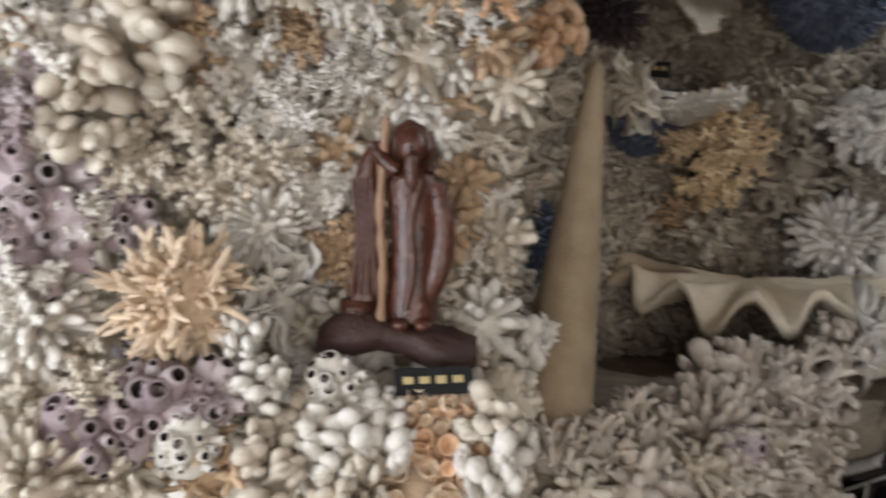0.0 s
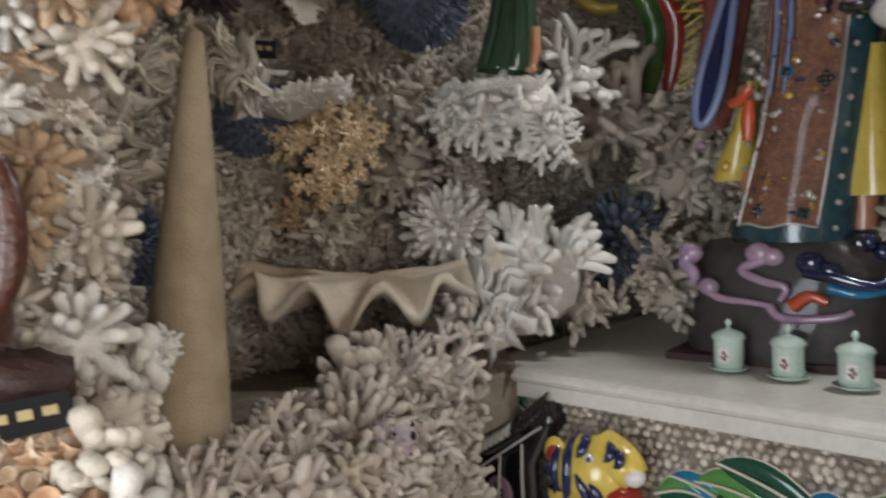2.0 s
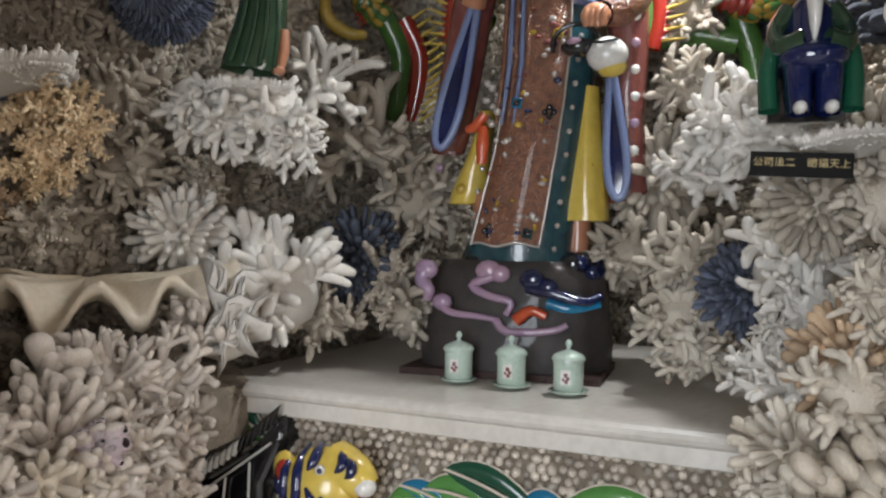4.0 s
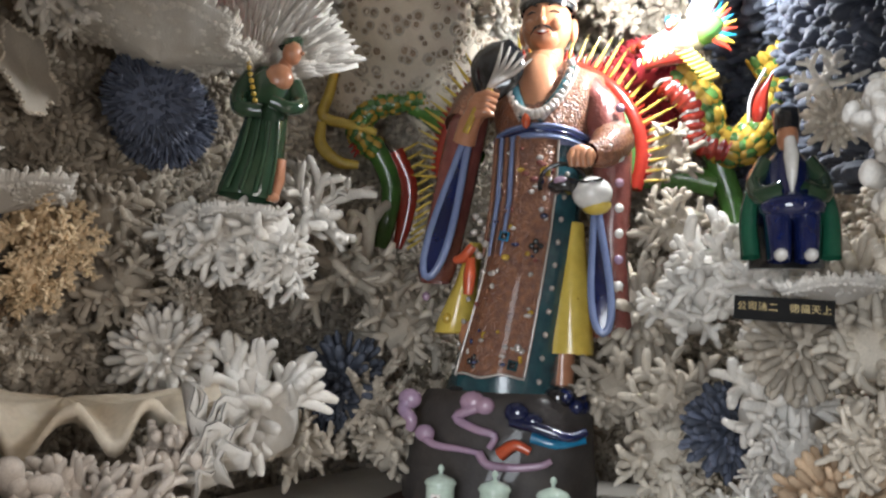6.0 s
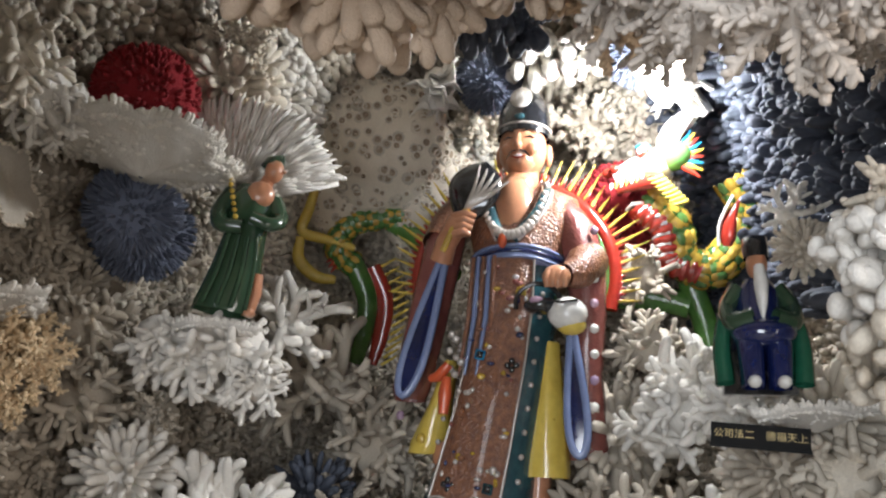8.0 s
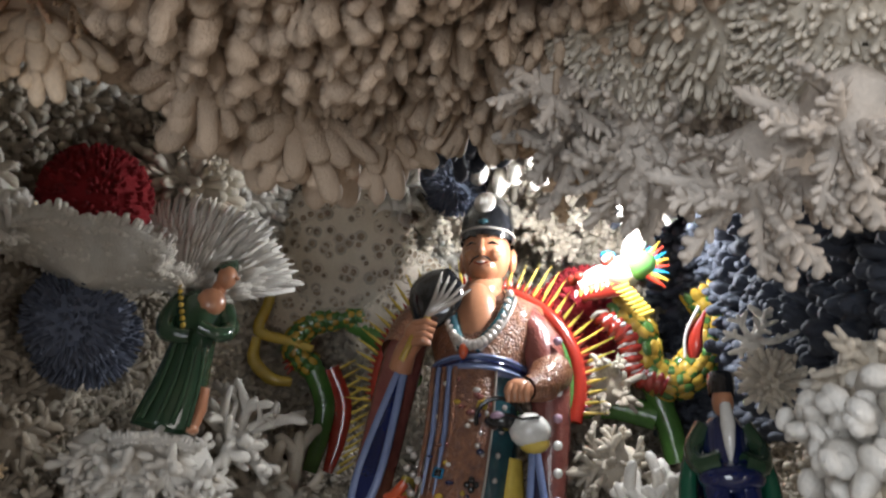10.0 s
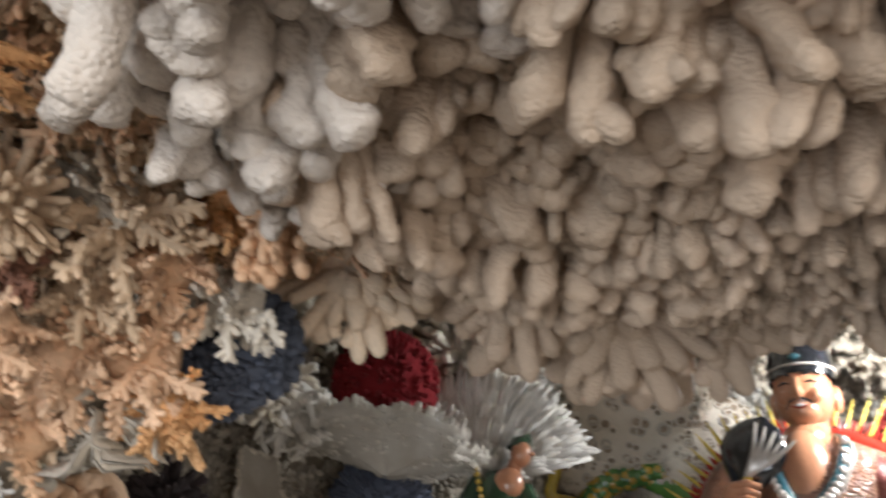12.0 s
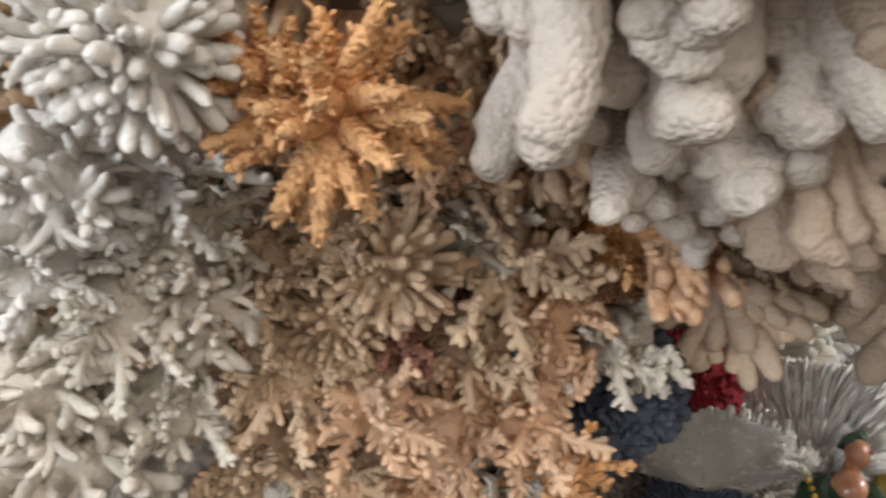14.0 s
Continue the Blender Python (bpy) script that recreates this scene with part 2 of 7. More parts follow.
def thing(name, form, mat, at=None, label="", category="", group="", kind="", smooth=True):
    ob = part(name, form, mat, None, "", smooth)
    if at is not None:
        ob.matrix_world = at
    return tagged(ob, label, category, group, kind)


def empty(name, at=None, label="", category="", group="", kind=""):
    ob = new(name)
    if at is not None:
        ob.matrix_world = at
    return tagged(ob, label, category, group, kind)


def unit(v):
    v = np.asarray(v, float)
    return v / (np.linalg.norm(v) + 1e-9)


def facing(place, normal, spin=0.0, size=1.0):
    """A pose whose z axis points along the normal."""
    q = Vector(normal).to_track_quat("Z", "Y").to_matrix().to_4x4()
    return Matrix.Translation(place) @ q @ Matrix.Rotation(spin, 4, "Z") @ Matrix.Scale(size, 4)


def spline(points, k):
    """Catmull-Rom through the points, k steps a piece."""
    p = np.asarray(points, float)
    p = np.vstack([2 * p[0] - p[1], p, 2 * p[-1] - p[-2]])
    out = []
    for i in range(1, len(p) - 2):
        for j in range(k):
            t = j / k
            out.append(0.5 * (2 * p[i] + (p[i + 1] - p[i - 1]) * t + (2 * p[i - 1] - 5 * p[i] + 4 * p[i + 1] - p[i + 2]) * t * t
                              + (3 * p[i] - p[i - 1] - 3 * p[i + 1] + p[i + 2]) * t ** 3))
    out.append(p[-2])
    return np.array(out)


# ---- kinds of coral, about one unit in radius, growing along z ----
def sphere_dirs(n, low, rng, jitter=0.25):
    """Directions spread evenly over a cap down to height low."""
    out = []
    for i in range(n):
        z = 1 - (i + 0.5) / n * (1 - low)
        a = i * 2.39996 + rng.random() * jitter
        r = math.sqrt(max(0, 1 - z * z))
        out.append(unit(np.array([r * math.cos(a), r * math.sin(a), z]) + (rng.random(3) - 0.5) * jitter))
    return out


def finger_coral(seed, n=13, r=0.1, low=0.25, fork=2, seg=6, base=0.42, taper=0.85, reach=0.5, pieces=None):
    """Blunt branches out of a thick root, forking towards their tips."""
    rng = np.random.default_rng(seed)
    g = Form()
    g.ball((0, 0, -0.05), (base, base, base * 0.9), nu=9, nv=5, wob=0.2, rng=rng)
    for d in sphere_dirs(n, low, rng, 0.55):
        h = g
        if pieces is not None:
            h = Form()
            pieces.append(h)
        length = 0.62 + 0.42 * rng.random()
        side = unit(np.cross(d, rng.random(3) - 0.5))
        other = np.cross(d, side)
        w = r * (0.8 + 0.45 * rng.random())
        bend = side * (0.06 + 0.08 * rng.random())
        h.finger(d * base * 0.35, d * length, w * 1.1, seg, bend=bend, taper=taper, bumps=0.35, rng=rng)
        turn = rng.random() * 6.28
        for i in range(int(fork) + (rng.random() < fork % 1)):
            k = 0.45 + 0.35 * rng.random()
            a = turn + i * 2.5
            o = side * math.cos(a) + other * math.sin(a)
            root = d * length * k + bend * 4 * k * (1 - k)
            h.finger(root, root + unit(o + d * (0.5 + 0.6 * rng.random())) * reach * (0.5 + 0.5 * rng.random()), w * 0.88, seg, bend=d * 0.04, taper=taper, bumps=0.35, rng=rng)
    return g


def stub_coral(seed, n=60, r=0.1, low=-0.1, seg=5, length=0.38, core=0.68):
    """A cushion of short blunt stubs."""
    rng = np.random.default_rng(seed)
    g = Form()
    g.ball((0, 0, 0), (core, core, core * 0.85), nu=10, nv=6)
    for d in sphere_dirs(n, low, rng, 0.3):
        w = r * (0.75 + 0.5 * rng.random())
        g.finger(d * core * 0.75, d * (core + length * (0.6 + 0.6 * rng.random())), w, seg, taper=0.9, bumps=0.3, rng=rng)
    return g


def brush_coral(seed, n=7, nub=16, low=0.2, seg=5, w=0.075, nr=0.034):
    """Branches set all round with small blunt nubs."""
    rng = np.random.default_rng(seed)
    g = Form()
    g.ball((0, 0, -0.05), (0.4, 0.4, 0.3), nu=8, nv=4, wob=0.2, rng=rng)
    for d in sphere_dirs(n, low, rng, 0.5):
        side = unit(np.cross(d, rng.random(3) - 0.5))
        other = np.cross(d, side)
        ww = w * (0.8 + 0.5 * rng.random())
        ln = 0.65 + 0.4 * rng.random()
        g.finger((0, 0, 0), d * ln, ww, 6, bend=side * 0.1, taper=0.75)
        for i in range(nub):
            k = 0.3 + 0.7 * i / nub
            o = side * math.cos(i * 2.4) + other * math.sin(i * 2.4)
            root = d * k * 0.95 * ln + side * 0.1 * k * (1 - k) * 4
            g.finger(root, root + unit(o + d * 0.6) * (ww + 0.05 + 0.07 * rng.random()), nr * (1 + 0.35 * rng.random()), seg - 1, taper=0.9)
    return g


def spray_coral(seed, n=16, nub=12, low=0.0):
    """Flattened sprays: tapering branches with longer blunt nubs on both sides."""
    rng = np.random.default_rng(seed)
    g = Form()
    g.ball((0, 0, -0.05), (0.45, 0.45, 0.32), nu=9, nv=5, wob=0.2, rng=rng)
    for d in sphere_dirs(n, low, rng, 0.6):
        side = unit(np.cross(d, rng.random(3) - 0.5))
        other = np.cross(d, side)
        w = 0.068 * (0.8 + 0.5 * rng.random())
        ln = 0.6 + 0.45 * rng.random()
        bend = side * 0.09
        g.finger((0, 0, 0), d * ln, w, 6, bend=bend, taper=0.8, bumps=0.3, rng=rng)
        for i in range(nub):
            k = 0.28 + 0.68 * i / nub
            a = (0 if i % 2 else math.pi) + (rng.random() - 0.5) * 1.7
            o = side * math.cos(a) + other * math.sin(a)
            root = d * k * ln + bend * k * (1 - k) * 4
            g.finger(root, root + unit(o + d * (0.5 + 0.5 * rng.random())) * (0.10 + 0.15 * rng.random()) * (1.25 - 0.6 * k), 0.041 + 0.018 * rng.random(), 5, taper=0.8)
    return g


def lumpy(g, pts, rad, seg, flat, side, amount, seed):
    """A tube whose skin swells and dips unevenly."""
    start = len(g.v)
    g.tube(pts, rad, seg, flat=flat, side=side)
    v = g.v[start]
    axis = np.repeat(np.asarray(pts, float), seg, 0)
    k = np.array([noise.noise(Vector(p * 4.2 + seed)) + 0.5 * noise.noise(Vector(p * 9.5 + seed)) for p in v])
    g.v[start] = axis + (v - axis) * (1 + amount * k)[:, None]


def hanging_coral(seed, n=8, pieces=None):
    """Thumbs that hang along z, uneven, some forked or grown together."""
    rng = np.random.default_rng(seed)
    g = Form()
    g.ball((0, 0, -0.1), (0.75, 0.75, 0.32), nu=14, nv=7, wob=0.15, rng=rng)
    t = np.array([0, 0.2, 0.45, 0.68, 0.84, 0.93, 0.98, 1.0])
    for i in range(n):
        h = g
        if pieces is not None:
            h = Form()
            pieces.append(h)
        a, k = i * 2.4 + rng.random() * 0.5, 0.66 * math.sqrt((i + 0.4) / n)
        root = np.array([k * math.cos(a), k * math.sin(a), -0.1])
        turn = rng.random() * 6.28
        lean = np.array([root[0] * 0.4, root[1] * 0.4, 0]) + (rng.random(3) - 0.5) * (0.35, 0.35, 0)
        full = 0.65 + 0.7 * rng.random() - 0.2 * k
        fork = int(rng.integers(1, 4))
        w = 0.15 + 0.07 * rng.random()
        side = np.array([math.cos(turn), math.sin(turn), 0])
        for j in range(fork):
            off = side * w * (1.35 * j - 0.675 * (fork - 1))
            tip = root + lean + off * 1.5 + (0, 0, full * (1 - 0.4 * rng.random() * (j > 0)) + 0.1)
            pts = root + off * 0.55 + (tip - root - off * 0.55) * t[:, None] + side * (0.10 * np.sin(t * 3 + turn))[:, None]
            rr = w * np.array([1.15, 1.0, 0.92, 0.98, 0.98, 0.8, 0.48, 0.03]) * (1 + 0.2 * (rng.random(8) - 0.5))
            both = spline(np.column_stack([pts, rr]), 2)
            lumpy(h, both[:, :3], np.maximum(both[:, 3], 0.002), 14, 0.55 + 0.4 * rng.random(), side, 0.55, seed * 3.7 + i)
            if rng.random() < 0.55:
                m = pts[int(rng.integers(3, 5))]
                o = unit((rng.random() - 0.5, rng.random() - 0.5, 0.35))
                bud = spline(np.column_stack([m + o * np.array([0, 0.12, 0.2, 0.27, 0.31])[:, None], w * np.array([0.8, 0.75, 0.66, 0.42, 0.03])]), 2)
                lumpy(h, bud[:, :3], np.maximum(bud[:, 3], 0.002), 12, 0.9, side, 0.4, seed + i)
    return g


def palmate_coral(seed, pieces=None):
    """A hand-shaped plate of flattened fingers, hanging down across its z axis."""
    rng = np.random.default_rng(seed)
    g = Form()
    g.ball((0, 0.05, 0), (0.42, 0.32, 0.10), nu=14, nv=6, wob=0.1, rng=rng)
    for tier, (n, wide, reach) in enumerate(((9, 1.25, 1.0), (7, 1.0, 0.72), (5, 0.8, 0.46))):
        for i in range(n):
            h = g
            if pieces is not None:
                h = Form()
                pieces.append(h)
            a = (i / (n - 1) - 0.5) * 2 * wide + (rng.random() - 0.5) * 0.22
            d = np.array([math.sin(a), -math.cos(a), 0.0])
            ln = reach * (0.8 + 0.3 * rng.random())
            z = 0.07 * tier
            h.finger((d[0] * 0.12, d[1] * 0.12, z), (d[0] * ln, d[1] * ln, z + 0.34 * (rng.random() - 0.3)), 0.085 + 0.04 * rng.random(), 10, bend=(0, 0, 0.06), taper=0.95, flat=0.75, bumps=0.3, rng=rng, side=(0, 0, 1), fine=True)
            if rng.random() < 0.7:
                sgn = 1 if rng.random() < 0.5 else -1
                e = np.array([math.sin(a + 0.5 * sgn), -math.cos(a + 0.5 * sgn), 0.25])
                p = d * ln * 0.55 + (0, 0, z)
                h.finger(p, p + e * 0.32 * reach, 0.085, 9, taper=0.95, flat=0.6, side=(0, 0, 1), fine=True)
    return g


def dome_coral(seed, n=700):
    """A low table of crowded short stubs."""
    rng = np.random.default_rng(seed)
    g = Form()
    g.ball((0, 0, -0.25), (1.0, 1.0, 0.38), nu=20, nv=9, wob=0.12, rng=rng)
    for d in sphere_dirs(n, 0.0, rng, 0.12):
        p = d * (0.97, 0.97, 0.36) - (0, 0, 0.25)
        o = unit(d * (0.8, 0.8, 1.1) + (rng.random(3) - 0.5) * 0.7)
        g.finger(p - o * 0.03, p + o * (0.08 + 0.11 * rng.random()), 0.027 + 0.014 * rng.random(), 5, taper=0.9)
    return g


def lobe_coral(seed, n=14, seg=8, low=0.45, fine=False, pieces=None):
    """Thick flattened thumbs that hang side by side, some joined at the root."""
    rng = np.random.default_rng(seed)
    g = Form()
    g.ball((0, 0, -0.2), (0.55, 0.55, 0.25), nu=12, nv=6, wob=0.15, rng=rng)
    for d in sphere_dirs(n, low, rng, 0.5):
        h = g
        if pieces is not None:
            h = Form()
            pieces.append(h)
        w = 0.13 + 0.08 * rng.random()
        side = unit(np.cross(d, rng.random(3) - 0.5))
        root = np.array([d[0] * 0.45, d[1] * 0.45, -0.05]) + (rng.random(3) - 0.5) * (0.3, 0.3, 0.1)
        tip = d * (0.75, 0.75, 0.6) + (0, 0, 0.25 + 0.45 * rng.random()) + (rng.random(3) - 0.5) * 0.2
        h.finger(root, tip, w, seg, bend=side * 0.07, taper=1.0, flat=0.5 + 0.35 * rng.random(), bumps=0.35, rng=rng, fine=fine)
        for sgn in (1, -1):
            if rng.random() < 0.5:
                k = root + (tip - root) * (0.3 + 0.2 * rng.random())
                h.finger(k, k + unit(tip - root) * (0.3 + 0.2 * rng.random()) + side * sgn * (0.16 + 0.12 * rng.random()), w * 0.78, seg, bend=d * 0.04, taper=0.95, flat=0.6 + 0.3 * rng.random(), bumps=0.35, rng=rng, fine=fine)
    return g


def leaf_coral(seed, n=11):
    """Wavy upright blades grown into each other."""
    rng = np.random.default_rng(seed)
    g = Form()
    g.ball((0, 0, -0.1), (0.5, 0.5, 0.3), nu=9, nv=5)
    for i in range(n):
        a = rng.random() * 6.28
        c = (rng.random(2) - 0.5) * 0.9
        h = 0.55 + 0.5 * rng.random()
        w = 0.35 + 0.25 * rng.random()
        ph = rng.random() * 6
        dx, dy = math.cos(a), math.sin(a)
        k = 7
        rows = []
        for z, th in ((-0.1, 0.09), (0.4, 0.075), (0.8, 0.07), (0.95, 0.05), (1.0, 0.01)):
            ring = []
            for sgn in (1, -1):
                rng_k = range(k) if sgn > 0 else range(k - 1, -1, -1)
                for j in rng_k:
                    s = (j / (k - 1) - 0.5) * 2
                    wav = 0.1 * math.sin(4 * s + ph) * (0.3 + z) + sgn * th * (1 - 0.75 * s * s)
                    hh = h * z * (1 - 0.3 * s * s + 0.12 * math.sin(7 * s + ph))
                    fan = 0.6 + 0.5 * z
                    ring.append((c[0] * (0.6 + 0.5 * z) + dx * s * w * fan - dy * wav, c[1] * (0.6 + 0.5 * z) + dy * s * w * fan + dx * wav, hh))
            rows.append(ring)
        g.rings(rows)
    return g


def barnacles(seed, n=16):
    """Hollow cones side by side, lined near-black to stand for the shade inside."""
    rng = np.random.default_rng(seed)
    g = Form()
    g.ball((0, 0, -0.25), (0.9, 0.9, 0.35), nu=10, nv=5)
    for d in sphere_dirs(n, 0.15, rng, 0.6):
        p = d * (0.6, 0.6, 0.2)
        up = unit(d + (0, 0, 0.7))
        r = 0.08 + 0.16 * rng.random() ** 2
        h = 0.25 + 0.3 * rng.random()
        g.spin(p, up, [(r * 1.9, -0.05), (r * 1.55, h * 0.4), (r * 1.05, h * 0.95), (r * 0.9, h), (r * 0.72, h * 0.97)], 11)
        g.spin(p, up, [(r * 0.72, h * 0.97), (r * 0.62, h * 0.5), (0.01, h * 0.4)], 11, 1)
    return g


def plate_coral(seed, lobes=5):
    """A wavy table with a nubbed rim, lying in its xy plane."""
    rng = np.random.default_rng(seed)
    g = Form()
    seg = 44
    ph = rng.random() * 6
    ang = np.arange(seg) * 2 * np.pi / seg
    edge = 1 + 0.12 * np.sin(lobes * ang + ph) + 0.06 * np.sin((2 * lobes + 1) * ang)
    wave = 0.05 * np.sin(3 * ang + ph)
    rows = []
    for r, z in ((0.03, -0.34), (0.25, -0.26), (0.6, -0.14), (0.9, -0.06), (1.0, 0.0), (1.0, 0.03), (0.93, 0.05), (0.6, 0.0), (0.3, -0.04), (0.02, -0.05)):
        rows.append(np.stack([r * edge * np.cos(ang), r * edge * np.sin(ang), z + wave * r], -1))
    g.rings(rows)
    for i in range(240):
        a = i * 2 * np.pi / 120 + rng.random() * 0.03
        e = 1 + 0.12 * math.sin(lobes * a + ph) + 0.06 * math.sin((2 * lobes + 1) * a)
        k = 0.97 - 0.10 * (i >= 120) - 0.05 * rng.random()
        p = np.array([e * math.cos(a) * k, e * math.sin(a) * k, 0.05 * math.sin(3 * a + ph) - 0.04 * (i >= 120)])
        g.finger(p, p + np.array([math.cos(a) * 0.07, math.sin(a) * 0.07, (0.11 if i < 120 else -0.05) * (0.4 + rng.random())]), 0.032 + 0.016 * rng.random(), 5)
    for i in range(150):
        a, k = rng.random() * 6.283, 0.35 + 0.55 * rng.random() ** 0.7
        e = 1 + 0.12 * math.sin(lobes * a + ph) + 0.06 * math.sin((2 * lobes + 1) * a)
        z = float(np.interp(k, [0.25, 0.6, 0.9, 1.0], [-0.26, -0.14, -0.06, 0.0])) + 0.05 * math.sin(3 * a + ph) * k
        g.ball((k * e * math.cos(a), k * e * math.sin(a), z), (0.03 + 0.02 * rng.random(), 0.03 + 0.02 * rng.random(), 0.018), nu=6, nv=4)
    return g


def pitted_coral(seed, n=200):
    """A massive coral full of shallow pits, their brown floors darkened as if in shade."""
    rng = np.random.default_rng(seed)
    g = Form()
    g.ball((0, 0, -0.1), (0.97, 0.97, 0.42), nu=22, nv=12, wob=0.08, rng=rng)
    for d in sphere_dirs(n, 0.05, rng, 0.25):
        p = d * (0.97, 0.97, 0.42) - (0, 0, 0.1)
        up = unit(d * (0.5, 0.5, 1.6))
        r = 0.030 + 0.028 * rng.random()
        g.spin(p, up, [(r * 1.9, -0.04), (r * 1.45, 0.030), (r * 1.1, 0.036), (r * 0.95, 0.026)], 8)
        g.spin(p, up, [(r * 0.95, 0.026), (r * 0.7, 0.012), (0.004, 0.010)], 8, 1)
    return g


def pebbles(seed, n=14):
    rng = np.random.default_rng(seed)
    g = Form()
    for d in sphere_dirs(n, 0.2, rng, 0.5):
        r = 0.2 + 0.16 * rng.random()
        g.ball(d * (0.7, 0.7, 0.3), (r, r * (0.7 + 0.4 * rng.random()), r * 0.7), nu=8, nv=5, wob=0.1, rng=rng)
    return g


def joined(pieces):
    """One form out of (form arrays, pose, scale) pieces."""
    vs, fs, ms, n = [], [], [], 0
    for (v, f, m), pose_m in pieces:
        a = np.array(pose_m)
        vs.append(v @ a[:3, :3].T + a[:3, 3])
        fs.append(f + n)
        ms.append(m)
        n += len(v)
    return np.concatenate(vs), np.concatenate(fs), np.concatenate(ms)


# ---- the grotto's surfaces ----
def sheet(name, grid, mat, thick=0.06, label="", lump=0.02):
    """A rough wall of some thickness over a grid of points, normals towards the viewer's side."""
    grid = np.asarray(grid, float)
    nrm = np.cross(np.gradient(grid, axis=1), np.gradient(grid, axis=0))
    nrm /= np.linalg.norm(nrm, axis=2)[..., None] + 1e-9
    rough = grid.copy()
    for i in range(grid.shape[0]):
        for j in range(grid.shape[1]):
            rough[i, j] += nrm[i, j] * lump * noise.noise(Vector(grid[i, j] * 14))
    g = Form()
    g.rings(rough, closed=False)
    g.rings((rough - nrm * thick)[::-1], closed=False)
    return thing(name, g, mat, None, label, "wall", "", "structure"), rough, nrm


# plan of the niche's wall, from the front wall's corner round to the pillar at the other side
NICHE_PLAN = spline([(0.10, 1.10), (0.13, 1.42), (0.34, 1.76), (0.72, 1.80), (1.05, 1.84), (1.42, 1.92), (1.80, 1.80), (2.02, 1.45), (2.04, 1.15), (1.90, 0.82),
                     (1.62, 0.62), (1.36, 0.48), (1.16, 0.36), (0.98, 0.27), (0.84, 0.12), (0.76, -0.2), (0.76, -0.6)], 5)
NICHE_TOP = np.array([1.2, 1.05])
niche_rows = []
for z, k in ((0.0, 0), (0.4, 0), (0.8, 0), (1.0, 0), (1.2, 0), (1.4, 0), (1.6, 0), (1.75, 0.0), (1.9, 0.02), (2.05, 0.06), (2.2, 0.13), (2.35, 0.24), (2.47, 0.4), (2.55, 0.6), (2.59, 0.8), (2.6, 0.97)):
    niche_rows.append([(*(p * (1 - k) + NICHE_TOP * k), z) for p in NICHE_PLAN])
niche_wall, niche_grid, niche_nrm = sheet("wall_niche", niche_rows, BACKING, label="grotto niche wall crusted with grey-beige coral rubble")

# the front wall: upright behind the wooden figure, then leaning out overhead
FRONT_PROFILE = spline([(1.08, 0.0), (1.06, 0.8), (1.02, 1.15), (1.07, 1.32), (1.09, 1.5), (1.07, 1.60), (1.00, 1.675), (0.90, 1.725), (0.80, 1.752), (0.68, 1.765), (0.55, 1.775), (0.40, 1.785), (0.2, 1.82), (0.0, 1.90), (-0.2, 2.1), (-0.3, 2.6)], 3)
FRONT_X = np.linspace(-1.5, 0.12, 34)
front_rows = [[(x, y + 0.10 * min(0, x + 0.1) ** 2 + (0.05 * max(0, x) if z > 1.55 else 0), z) for x in FRONT_X] for y, z in FRONT_PROFILE]
front_wall, front_grid, front_nrm = sheet("wall_front", front_rows, BACKING, label="grotto front wall crusted with coral, leaning out overhead")

# the lintel over the niche's opening: its under side from the room to its lip, then up behind the lip
LIP = spline([(0.115, 1.02), (0.30, 0.93), (0.46, 0.82), (0.62, 0.68), (0.78, 0.54), (0.92, 0.42), (1.04, 0.33)], 4)
LIP_Z = np.linspace(0, 1, len(LIP))
lintel_rows = []
for back, z in ((0.85, 2.6), (0.83, 2.2), (0.75, 1.95), (0.62, 1.835), (0.45, 1.785), (0.30, 1.79), (0.16, 1.82), (0.06, 1.87), (0.0, 1.95), (-0.03, 2.06), (-0.03, 2.3), (0.0, 2.65)):
    lintel_rows.append([(x - 0.45 * back - 0.1 * back * s, y - 0.88 * back, z - 0.06 * s * s * (1 if z < 1.96 else 0)) for (x, y), s in zip(LIP, LIP_Z)])
lintel, lintel_grid, lintel_nrm = sheet("wall_lintel", lintel_rows[::-1], BACKING, label="overhanging coral lintel above the niche opening")

# the room behind, unseen: an added box that closes the scene and bounces light
g = Form().box((0.3, -0.3, -0.05), (5.2, 6.0, 0.1))
thing("floor", g, TILE, None, "speckled terrazzo floor of the hall", "floor", "", "structure")
g = Form().box((0.3, -0.3, 2.95), (5.2, 6.0, 0.1))
thing("ceiling", g, PLASTER, None, "plain plaster ceiling of the hall", "ceiling", "", "structure")
for nm, c, s in (("wall_west", (-2.25, -0.3, 1.45), (0.1, 6.0, 2.9)), ("wall_east", (2.85, -0.3, 1.45), (0.1, 6.0, 2.9)), ("wall_south", (0.3, -3.25, 1.45), (5.0, 0.1, 2.9)), ("wall_north", (0.3, 2.65, 1.45), (5.0, 0.1, 2.9))):
    thing(nm, Form().box(c, s), PLASTER, None, "plain plaster wall of the hall", "wall", "", "structure")

# ---- shelf, ledge and the panel under them ----
EDGE_A, EDGE_B = np.array([0.86, 1.56]), np.array([1.20, 0.60])
EDGE_D = unit(np.append(EDGE_B - EDGE_A, 0))
EDGE_N = np.array([EDGE_D[1], -EDGE_D[0], 0])
if EDGE_N[0] > 0:
    EDGE_N = -EDGE_N


def on_edge(s, out=0.0, z=0.0):
    """A place s metres along the shelf's front edge, out metres before it."""
    return np.array([*EDGE_A, 0]) + EDGE_D * s + EDGE_N * out + (0, 0, z)


SHELF_Z = 1.07
